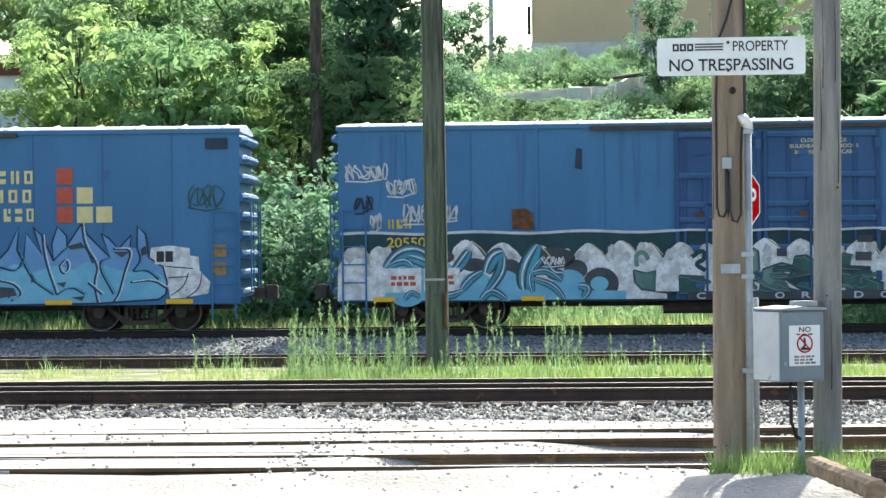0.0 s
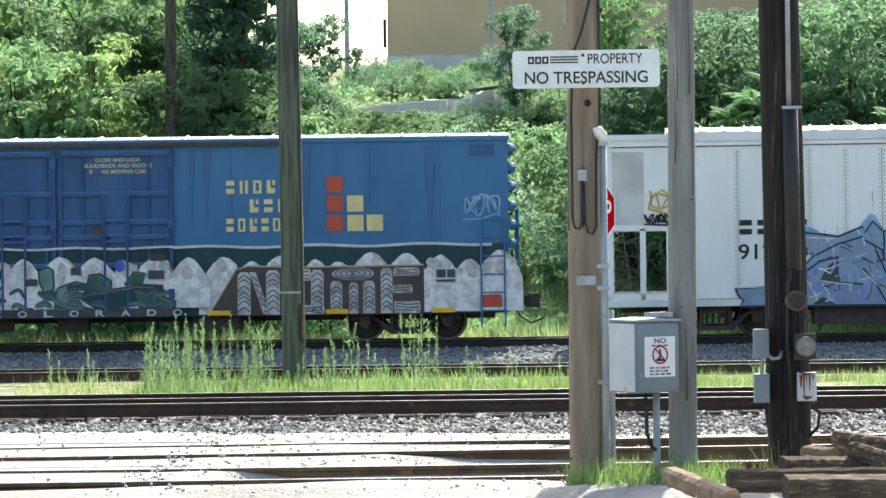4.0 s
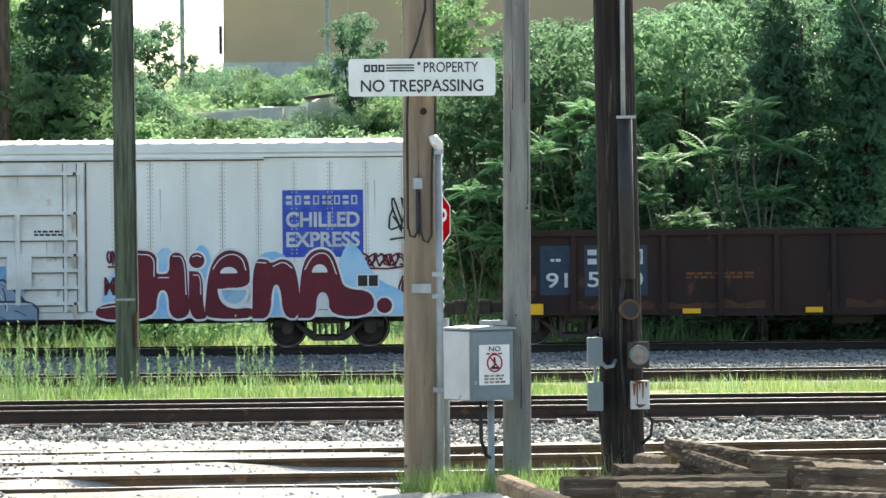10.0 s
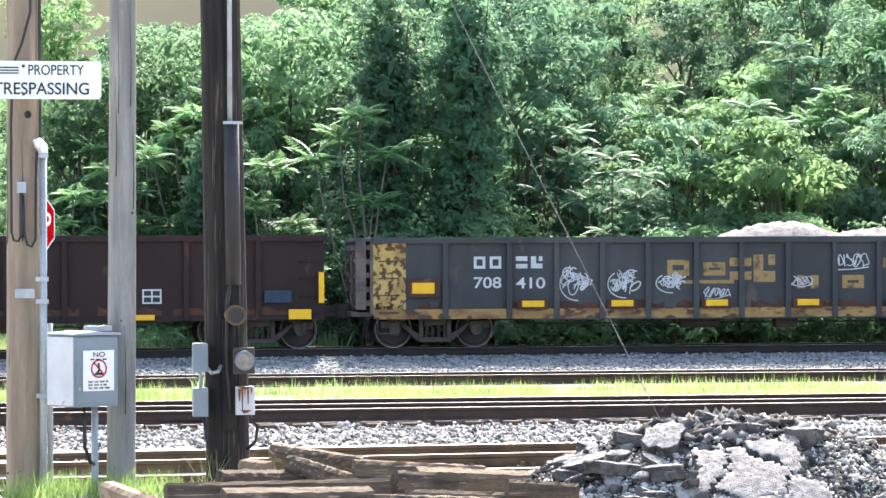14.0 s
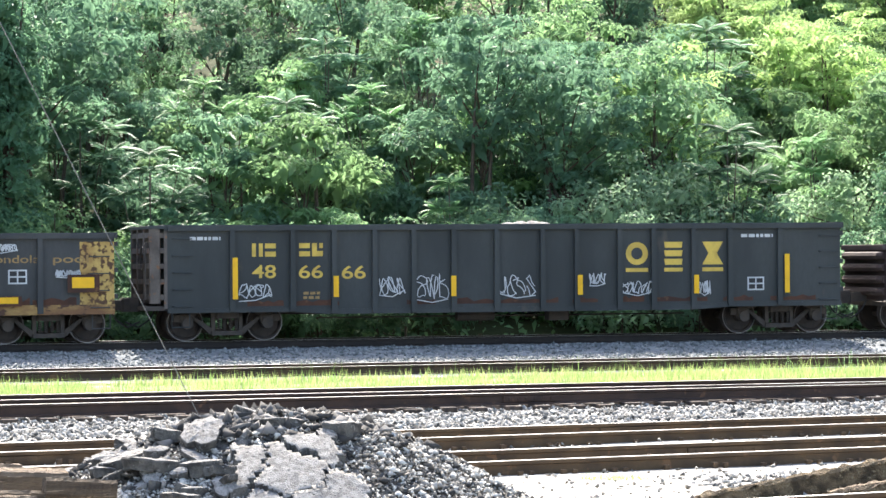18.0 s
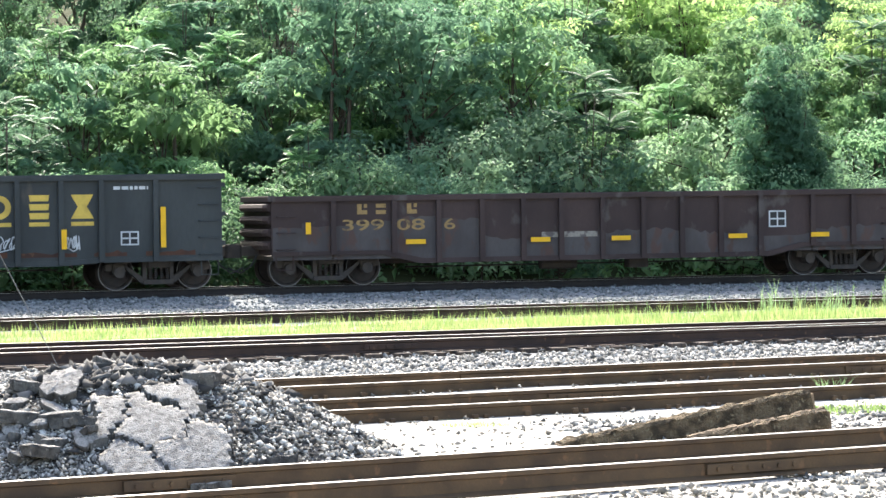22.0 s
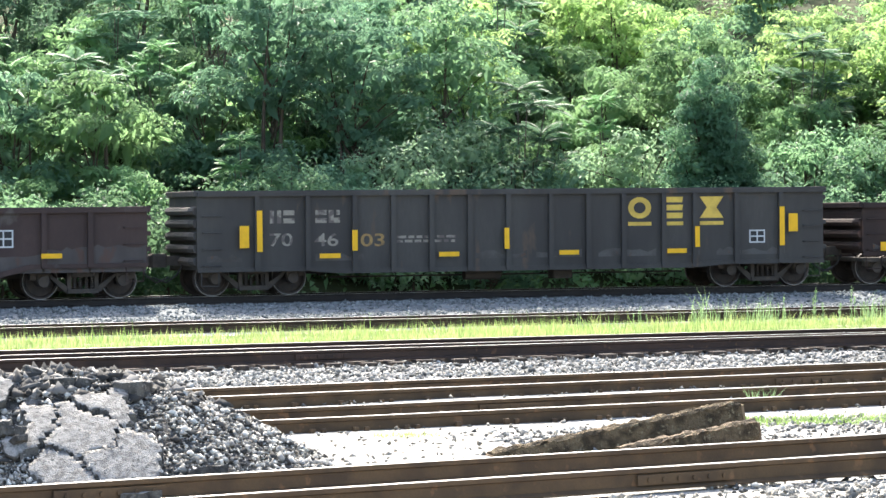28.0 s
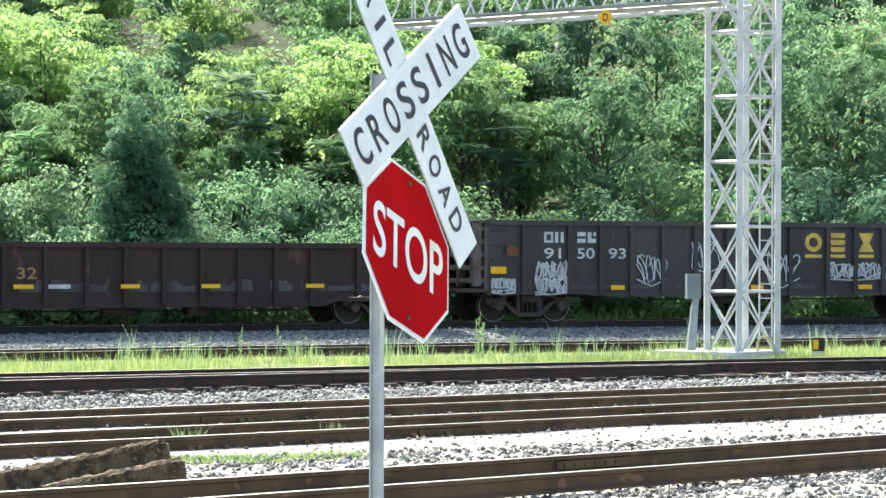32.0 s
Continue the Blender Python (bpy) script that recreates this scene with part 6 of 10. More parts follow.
for z in np.linspace(z0 + 0.2, z1 - 0.2, 12):
    part("end_rib", Shape().tube([(H - 0.02, SIDE + 0.02, z), (H + 0.09, SIDE + 0.25, z), (H + 0.09, -SIDE - 0.25, z), (H - 0.02, -SIDE - 0.02, z)], 0.085, 8), M["reefer"], en)
roof = Shape()
prof = [(SIDE - 0.06, z1 - 0.1), (SIDE - 0.06, z1 + 0.1), (0, z1 + 0.26), (-SIDE + 0.06, z1 + 0.1), (-SIDE + 0.06, z1 - 0.1)]
roof.loft([[(-7.8, y, z) for y, z in prof][::-1], [(H + 0.03, y, z) for y, z in prof][::-1]])
roof.box(-H - 0.02, -7.82, SIDE - 0.06, -SIDE + 0.06, z1 - 0.06, z1 + 0.06, 0.01)
rf = part("roof", roof, M["roofbright"], car2, "bright sunlit white roof")
x = -7.5
while x < H - 0.2:
    part("roof_rib", Shape().poly([(x - 0.1, z1 - 0.02), (x + 0.1, z1 - 0.02), (x + 0.08, z1 + 0.115), (x - 0.08, z1 + 0.115)], SIDE - 0.07, SIDE + 0.3), M["roofbright"], rf)
    part("roof_rib", Shape().tube([(x, SIDE, z1 + 0.105), (x, 0, z1 + 0.27), (x, -SIDE, z1 + 0.105)], 0.03, 6), M["roofbright"], rf)
    x += 0.49
part("roof_edge", Shape().box(-H, H, SIDE - 0.075, SIDE - 0.004, z1 - 0.2, z1 - 0.14), M["reefer"], car2)
part("door_track", Shape().box(-1.9, 5.34, SIDE - 0.1, SIDE - 0.004, z1 - 0.25, z1 - 0.2, 0.01), M["dirty_white"], car2, "pale door rail")
# dark strip that paints the thin shadow under the door rail
part("track_groove", Shape().box(-1.9, 5.34, SIDE - 0.05, SIDE - 0.004, z1 - 0.28, z1 - 0.255), M["truckm"], car2)
riv = Shape()
for x in [-6.25 + 0.79 * i for i in range(6)] + [2.05 + 0.79 * i for i in range(9)]:
    part("seam", Shape().box(x - 0.012, x + 0.012, SIDE - 0.01, SIDE - 0.001, z0 + 0.12, z1 - 0.3), M["seam_grey"], car2)
    for z in np.arange(z0 + 0.2, z1 - 0.35, 0.09):
        for dx in (-0.05, 0.05):
            riv.box(x + dx - 0.013, x + dx + 0.013, SIDE - 0.012, SIDE - 0.001, z, z + 0.026)
tagged(part("rivets", riv, M["seam_grey"], car2), kind="stuff")
part("side_sill", Shape().box(-H, H, SIDE - 0.03, SIDE - 0.003, z0 - 0.02, z0 + 0.13, 0.006), M["dirty_white"], car2)
M["rust_faint"] = mat("faint_rust_stain", (0.56, 0.49, 0.4), (0.46, 0.37, 0.28), rough=0.8, scale=5, fine=30, bump=0.05)
d = part("sliding_door", Shape().box(-1.75, 1.4, SIDE - 0.06, SIDE - 0.004, z0 + 0.14, z1 - 0.3), M["dirty_white"], car2, "dirty white sliding door with rust stains")
for a, b in ((-1.75, -1.62), (1.25, 1.4), (-1.2, -1.12), (0.95, 1.02)):
    part("door_post", Shape().box(a, b, SIDE - 0.11, SIDE - 0.06, z0 + 0.14, z1 - 0.3, 0.008), M["dirty_white"], d)
for z in (1.0, 1.35, 1.72, 2.06, 2.42, 2.98, 3.85):
    part("door_rib", Shape().box(-1.62, 1.25, SIDE - 0.12, SIDE - 0.06, z, z + 0.07, 0.01), M["dirty_white"], d)
for z in (1.0, 2.06, 2.98, 3.85):
    for x in (-1.75, 1.05):
        part("door_hinge", Shape().box(x + 0.11, x + 0.18, SIDE - 0.13, SIDE - 0.11, z, z + 0.06, 0.01), M["rail"], d, "rusted hinge")
rr = random.Random(77)
for k in range(34):
    x, z = rr.choice((-1.66, 1.3, -1.14, 0.98, rr.uniform(-1.5, 1.2), rr.uniform(-1.5, 1.2))) + rr.uniform(-0.05, 0.05), rr.choice((1.0, 1.35, 1.72, 2.06, 2.42, 2.98, 3.85)) - 0.005
    w, h = rr.uniform(0.006, 0.016), rr.uniform(0.12, 0.6)
    yy = SIDE - 0.0612 if -1.1 < x < 0.93 else SIDE - 0.1112
    if z - h > z0 + 0.16:
        part("rust_run", Shape().add([(x - w, yy, z), (x - w * 0.3, yy, z - h), (x + w * 0.2, yy, z - h * 0.9), (x + w, yy, z)], [(0, 1, 2, 3)]), M["rust_faint"], d)
part("lock_rod", Shape().tube([(-0.05, SIDE - 0.14, z0 + 0.3), (-0.05, SIDE - 0.14, 3.0)], 0.06, 8), M["dirty_white"], d)
part("lock_box", Shape().box(-0.3, 0.25, SIDE - 0.17, SIDE - 0.12, 1.35, 2.1, 0.02), M["dirty_white"], d)
part("door_writing", bars(0.3, 1.0, 2.52, 2.66, SIDE - 0.066, 2, 5, 7), M["black"], d)
number(car2, "912999", -6.24, 1.7, 0.34, "black", 1.55, 0.07)
marks("owner_mark", car2, [(-6.22 + 0.4 * i, 2.25) for i in range(4)], 0.28, 0.32, SIDE - 0.012, "black", "black block mark")
# interlocking letters in grey-blue, with dark edges, hollows and pale lights
DOOR_X = -1.78


def cropped(q, x, sign):
    """The part of an outline on one side of an upright line."""
    r = []
    for (a, b), (c, d) in zip(q, q[1:] + q[:1]):
        if sign * (a - x) >= 0:
            r.append((a, b))
        if (a - x) * (c - x) < 0:
            r.append((x, b + (d - b) * (x - a) / (c - a)))
    return r


def sprayed(car, name, q, m, lift):
    """Paint that runs from the side sheet on to the sliding door, which stands proud."""
    for part_q, up in ((cropped(q, DOOR_X, -1), 0.012), (cropped(q, DOOR_X, 1), 0.122)):
        if len(part_q) > 2:
            flat(car, name, part_q, m, up + lift)


def line(car, name, q, w, m, lift):
    """A sprayed line, in short strokes so that it follows the door's step."""
    fine = []
    for (a, b), (c, d) in zip(q, q[1:]):
        n = max(1, int(math.hypot(c - a, d - b) / 0.25))
        fine += [(a + (c - a) * i / n, b + (d - b) * i / n) for i in range(n)]
    fine.append(q[-1])
    for side, up in ((-1, 0.012), (1, 0.122)):
        run = [p for p in fine if side * (p[0] - DOOR_X) >= -0.13]
        if len(run) > 1:
            part(name, Shape().ribbon(run, w, FLAT - up - lift - 0.003), M[m], car)


for q in ([(-3.7, 2.25), (-3.53, 2.48), (-3.37, 2.67), (-3.26, 2.64), (-3.09, 2.34), (-3.31, 2.2)],
          [(-2.49, 2.2), (-2.32, 2.39), (-1.93, 2.42), (-1.6, 2.53), (-1.22, 2.5), (-0.94, 2.53), (-0.61, 2.45), (-0.45, 2.25), (-1.33, 1.87)],
          [(-0.78, 1.81), (-0.34, 1.87), (-0.23, 1.59), (0.1, 1.48), (0.05, 1.09), (-0.56, 1.2)],
          [(-2.71, 2.2), (-2.54, 2.17), (-2.54, 1.59), (-2.73, 1.58)],
          [(-4.97, 2.31), (-4.47, 2.28), (-4.64, 2.39), (-4.86, 2.42)]):
    sprayed(car2, "graffiti_glow", q, "spray_lblue", 0.0)
PIECE = [(-6.32, 1.06), (-5.6, 1.1), (-5.58, 1.23), (-5.13, 1.02), (-5.08, 1.25), (-4.88, 1.5), (-4.58, 1.78), (-4.86, 1.85), (-4.94, 2.28), (-4.47, 2.24), (-4.06, 2.18), (-3.53, 2.39), (-3.48, 2.25), (-3.31, 2.5), (-3.08, 2.28), (-2.76, 2.4), (-2.65, 2.25), (-2.32, 2.12), (-2.27, 2.25), (-1.93, 2.34), (-1.6, 2.2), (-1.41, 1.98), (-1.3, 2.28), (-0.58, 2.29), (-0.56, 2.2), (-0.83, 1.64), (-0.86, 1.53), (-0.36, 1.56), (0.1, 1.09), (0.27, 1.03), (0.38, 0.92), (0.38, 0.67), (-6.23, 0.67), (-6.15, 0.81), (-6.23, 0.87)]
sprayed(car2, "graffiti", PIECE, "spray_blue", 0.002)
line(car2, "graffiti_outline", PIECE + PIECE[:1], 0.045, "navy", 0.006)
for x, z in [(-4.64, 1.42), (-2.93, 1.31), (-2.98, 1.75), (-2.4, 1.87), (-2.16, 1.53), (-1.93, 1.2), (-0.61, 0.98), (-0.83, 2.03), (-4.52, 1.09), (-3.53, 0.87)]:
    oval(car2, x, z, 0.13, 0.1, "spray_daub", (0.015 if x < DOOR_X else 0.126), "graffiti_daub")
for q in ([(-4.06, 1.73), (-4.3, 1.53), (-4.47, 1.23), (-4.06, 1.17)],
          [(-4.86, 2.06), (-4.58, 1.78), (-4.8, 1.82)],
          [(-0.61, 2.17), (-0.83, 1.81), (-0.72, 1.78)],
          [(-1.74, 1.85), (-1.63, 1.88), (-1.49, 1.64), (-1.69, 1.73)],
          [(-2.73, 1.31), (-2.49, 1.28), (-2.51, 1.14), (-2.65, 1.17)],
          [(-1.63, 1.24), (-1.33, 1.17), (-0.94, 1.17), (-0.97, 1.12), (-1.69, 1.1)],
          [(-4.64, 0.7), (-4.41, 0.87), (-4.14, 0.7)],
          [(-2.18, 1.75), (-1.93, 1.64), (-2.16, 1.64)]):
    sprayed(car2, "graffiti_hollow", q, "mural_shade", 0.0045)
for q in ([(-4.55, 1.78), (-4.06, 2.02), (-3.53, 2.17)],
          [(-3.53, 1.48), (-3.26, 1.14), (-3.01, 0.69)],
          [(-3.26, 1.89), (-3.12, 1.59), (-2.95, 1.17), (-2.9, 0.69)],
          [(-3.48, 2.09), (-3.12, 1.88), (-3.06, 1.64), (-3.2, 1.63)],
          [(-3.08, 2.28), (-3.06, 2.06), (-3.09, 1.64)],
          [(-2.65, 2.25), (-2.71, 1.58), (-2.53, 1.58), (-2.54, 2.17)],
          [(-2.73, 1.31), (-2.49, 1.28), (-2.51, 1.14), (-2.65, 1.06), (-2.43, 0.69)],
          [(-2.32, 2.12), (-2.18, 1.75), (-1.96, 1.63), (-1.96, 1.37), (-2.13, 1.35), (-1.88, 0.69)],
          [(-1.41, 1.98), (-1.63, 1.87), (-1.36, 1.39), (-1.63, 1.28), (-1.69, 1.12), (-0.94, 1.15), (-0.78, 1.84), (-0.56, 2.2)],
          [(-0.86, 1.53), (-0.83, 1.09), (0.1, 1.08)],
          [(-5.02, 1.25), (-4.47, 1.64), (-4.06, 1.73)],
          [(-5.1, 0.87), (-4.86, 0.69)],
          [(-4.06, 1.17), (-3.53, 1.13)],
          [(-5.58, 1.23), (-5.41, 1.06), (-5.16, 0.7)],
          [(-1.93, 2.31), (-2.07, 1.98), (-2.1, 1.64)],
          [(-1.3, 2.25), (-1.22, 1.87), (-1.27, 1.48)]):
    line(car2, "graffiti_outline", q, 0.04, "navy", 0.0065)


def inside(q, x, z):
    """Whether a spot lies within an outline."""
    odd = False
    for (a, b), (c, d_) in zip(q, q[1:] + q[:1]):
        if (b > z) != (d_ > z) and x < a + (c - a) * (z - b) / (d_ - b):
            odd = not odd
    return odd


rr = random.Random(58)
shades = (("spray_daub", 0.05, 26), ("spray_lblue", 0.05, 22), ("mural_grey", 0.02, 16), ("navy", 0.018, 30))
for m_, w, count in shades:
    while count:
        x, z = rr.uniform(-6.2, 0.2), rr.uniform(0.72, 2.3)
        run, rise = rr.choice(((0.16, 0.4), (0.1, -0.45), (0.35, 0.1), (-0.12, 0.35), (0.3, -0.12)))
        pts = [(x + run * u + 0.03 * math.sin(5 * u), z + rise * u * (1.15 - 0.15 * u)) for u in (0, 0.25, 0.5, 0.75, 1.0)]
        if all(inside(PIECE, *q) for q in pts) and abs(x - DOOR_X) > 0.5:
            line(car2, "graffiti_stroke", pts, w * rr.uniform(0.7, 1.5), m_, 0.0052 + 0.00004 * count + 0.0003 * w)
            count -= 1
for q in ([(-4.86, 2.17), (-4.47, 2.15), (-4.14, 2.13)],
          [(-4.41, 1.21), (-4.06, 1.15), (-3.75, 1.13)],
          [(-2.65, 1.56), (-2.64, 1.34)],
          [(-1.91, 2.28), (-1.6, 2.17)],
          [(-2.13, 1.39), (-1.99, 1.39)],
          [(-1.55, 1.7), (-1.37, 1.48)],
          [(-6.29, 1.08), (-5.63, 1.1)],
          [(-3.53, 1.42), (-3.2, 1.09)],
          [(-1.71, 1.04), (-0.83, 1.04), (0.27, 1.03)]):
    line(car2, "graffiti_light", q, 0.022, "mural_grey", 0.0075)
flat(car2, "blue_panel", rect(5.74, 7.52, 2.0, 3.48), "royal", -0.012, "royal blue painted advertisement panel")
marks("panel_heading", car2, [(5.82 + 0.2 * i, 3.16) for i in range(5)] + [(6.69 + 0.19 * i, 3.16) for i in range(4)], 0.13, 0.2, FLAT + 0.004, "let_white")
part("panel_lettering", words("CHILLED", 5.82, 2.66, 0.34, FLAT + 0.004, 1.62, 0.03), M["let_white"], car2)
part("panel_lettering", words("EXPRESS", 5.82, 2.22, 0.34, FLAT + 0.004, 1.62, 0.03), M["let_white"], car2)
# bubble letters: maroon bodies with white edges over a blue haze
for q in ([(1.7, 0.7), (1.9, 1.7), (2.5, 1.95), (2.4, 0.75)], [(2.85, 0.7), (2.9, 2.2), (3.4, 2.25), (3.4, 0.7)], [(3.6, 0.75), (3.75, 2.25), (4.15, 2.3), (4.3, 0.75)], [(5.0, 0.72), (5.05, 2.1), (5.9, 2.15), (6.3, 0.72)],
          [(6.9, 0.75), (7.0, 2.2), (7.4, 2.3), (7.75, 1.5), (8.5, 1.2), (8.6, 0.72)]):
    flat(car2, "graffiti_glow", rounded(q), "spray_sky", 0.0115)


def bubble(outline, lift):
    """A fat letter body: white rim behind, maroon over it, a thin light inside its edge."""
    q = rounded(outline + outline[:1])
    part("graffiti_rim", Shape().ribbon(q, 0.1, FLAT - 0.015 - lift), M["mural_white"], car2)
    flat(car2, "graffiti_letter", q[:-1], "spray_red", 0.0145 + lift, "maroon bubble letter")


bubble([(2.42, 2.2), (2.98, 2.15), (2.96, 1.72), (2.98, 1.66), (3.26, 1.66), (3.24, 2.14), (3.62, 2.1), (3.66, 1.2), (3.7, 0.7), (3.24, 0.66), (3.22, 1.3), (2.98, 1.3), (2.94, 0.66), (1.62, 0.66), (1.64, 0.98), (2.34, 1.06), (2.44, 1.4)], 0.0)
bubble([(3.68, 1.72), (3.98, 1.7), (3.98, 0.9), (4.1, 0.66), (3.66, 0.66)], 0.001)
bubble([(4.02, 0.9), (4.1, 1.7), (4.3, 2.08), (4.6, 2.2), (4.95, 2.05), (5.02, 1.7), (5.0, 1.34), (4.3, 1.34), (4.34, 1.05), (4.6, 0.86), (5.1, 0.92), (5.16, 0.66), (4.04, 0.66)], 0.002)
bubble([(5.06, 0.66), (5.08, 1.98), (5.42, 1.96), (5.46, 1.86), (5.76, 2.0), (6.05, 1.8), (6.14, 0.66), (5.74, 0.66), (5.68, 1.4), (5.5, 1.4), (5.46, 0.66)], 0.003)
bubble([(6.06, 0.66), (6.14, 1.75), (6.32, 2.1), (6.6, 2.2), (6.85, 2.08), (7.0, 1.6), (7.08, 1.3), (7.74, 1.24), (7.74, 0.7), (6.76, 0.68), (6.74, 1.22), (6.48, 1.22), (6.46, 0.66)], 0.004)
for x, z, a in ((3.85, 1.95, 0.17), (7.97, 0.92, 0.17)):
    oval(car2, x, z, a + 0.05, a + 0.05, "mural_white", 0.018, "graffiti_rim")
    oval(car2, x, z, a, a, "spray_red", 0.019, "graffiti_dot")
# hollows and lights of the letters
for x, z, a, b, t0, t1 in ((4.55, 1.66, 0.19, 0.14, 0.0, 3.1416), (6.55, 1.66, 0.17, 0.18, 0.0, 3.1416)):
    oval(car2, x, z, a, b, "mural_white", 0.0205, "graffiti_counter", t0, t1)
oval(car2, 4.66, 1.32, 0.36, 0.42, "mural_white", 0.0203, "graffiti_counter", 3.1416, 6.2832)
oval(car2, 4.66, 1.29, 0.27, 0.3, "spray_lblue", 0.0208, "graffiti_hollow", 3.1416, 6.2832)
for q in ([(2.5, 2.1), (2.92, 2.08), (2.91, 1.6)], [(3.0, 1.58), (3.24, 1.58)], [(3.32, 2.05), (3.58, 2.04), (3.61, 1.2)], [(3.76, 1.63), (3.93, 1.63), (3.93, 1.2)], [(4.2, 1.75), (4.36, 2.0), (4.62, 2.1), (4.85, 2.0), (4.93, 1.72)], [(3.76, 2.03), (3.86, 2.07), (3.95, 2.02)],
          [(5.14, 1.9), (5.38, 1.88)], [(5.52, 1.8), (5.75, 1.92), (5.95, 1.76)], [(6.22, 1.72), (6.38, 2.02), (6.6, 2.11), (6.78, 2.02), (6.92, 1.62)], [(1.72, 0.92), (2.3, 1.0)]):
    part("graffiti_light", Shape().ribbon(rounded(q), 0.022, FLAT - 0.0245), M["mural_white"], car2)
for k, ch in enumerate("MR"):
    part("painted_tag", words(ch, 1.82 + 0.24 * k, 1.2 - 0.02 * k, 0.4, FLAT - 0.025, 0.24, 0.03), M["spray_red"], car2, "maroon sprayed letter")
for i, (a, b, c, dd, m) in enumerate(((1.9, 2.6, 1.85, 2.2, "spray_red"), (8.1, 8.95, 2.45, 3.4, "black"), (7.3, 8.8, 1.75, 2.1, "spray_red"), (8.3, 9.0, 0.9, 1.6, "spray_red"), (-8.2, -7.3, 2.75, 3.3, "let_yellow"), (-8.3, -7.2, 2.5, 2.75, "black"))):
    scrawl(car2, a, b, c, dd, m, 100 + i, 0.04, y=0.09)
flat(car2, "data_panel", rect(7.36, 7.86, 1.32, 1.62), "mural_white", 0.021)
for a, b in ((7.39, 7.6), (7.63, 7.83)):
    flat(car2, "table_field", rect(a, b, 1.35, 1.59), "black", 0.023)
lad = Shape()
for z in np.arange(0.9, 2.5, 0.38):
    lad.tube([(8.45, SIDE, z), (8.45, SIDE - 0.09, z), (9.02, SIDE - 0.09, z), (9.02, SIDE, z)], 0.018, 5)
for x in (8.45, 9.02):
    lad.tube([(x, SIDE - 0.09, 0.75), (x, SIDE - 0.09, 2.5)], 0.025, 6)
part("ladder", lad, M["reefer"], car2)
part("underframe", Shape().box(-H + 0.1, H - 0.1, -1.35, 1.35, z0 + 0.02, z0 + 0.14).box(-H + 0.3, H - 0.3, -0.3, 0.3, z0 - 0.16, z0 + 0.02).box(-4.6, -1.2, -1.25, -0.5, 0.25, z0, 0.04), M["truckm"], car2)
for sg in (-1, 1):
    coupler(car2, sg * H, sg)
bogies(car2, (-H + 2.4, H - 2.4))
part("fuel_cap", Shape().disc((-7.6, SIDE - 0.03, 1.35), (0, 1, 0), 0.16, 0.05, 14), M["truckm"], car2)

M["gasket_shade"] = mat("dark_gasket_and_shade", (0.14, 0.12, 0.1), (0.26, 0.23, 0.19), rough=0.9, scale=3, fine=14, bump=0.05)
# grime round the door; the dark line under the roof edge paints its shade
for a, b, c, dd in ((-1.63, 1.26, z0 + 0.12, z0 + 0.15), (-1.8, -1.755, z0 + 0.14, z1 - 0.3), (1.41, 1.45, z0 + 0.14, z1 - 0.3), (-9.0, 9.1, z1 - 0.23, z1 - 0.205), (-9.0, 9.1, z0 + 0.132, z0 + 0.15)):
    part("grime_line", Shape().box(a, b, SIDE - 0.007, SIDE - 0.003, c, dd), M["gasket_shade"], car2)
# dark strips below the door ribs paint the shadows beneath them
for z in (1.0, 1.35, 1.72, 2.06, 2.42, 2.98, 3.85):
    part("grime_line", Shape().box(-1.6, 1.23, SIDE - 0.1, SIDE - 0.061, z - 0.03, z - 0.002), M["gasket_shade"], car2)
rr_ = random.Random(4)
for k in range(9):
    x = rr_.uniform(-6.8, 8.9)
    zt = rr_.uniform(2.2, 4.0)
    part("rust_run", Shape().poly([(x, zt), (x + 0.03, zt), (x + 0.018, zt - rr_.uniform(0.3, 1.1))], SIDE - 0.0065, SIDE - 0.0045), M["seam_grey"], car2)
for x in (-1.62, -1.12, 0.93, 1.23):
    part("door_gasket", Shape().box(x - 0.008, x + 0.02, SIDE - 0.068, SIDE - 0.061, z0 + 0.16, z1 - 0.32), M["gasket_shade"], car2)
for x, z in ((-1.6, 2.1), (1.1, 2.1), (-1.6, 3.0), (1.1, 3.0), (-1.6, 3.88), (1.12, 1.05)):
    part("rust_stain", Shape().poly([(x, z), (x + 0.12, z), (x + 0.09, z - 0.3), (x + 0.05, z - 0.42), (x + 0.02, z - 0.2)], SIDE - 0.1155, SIDE - 0.1135), M["rust_faint"], car2)


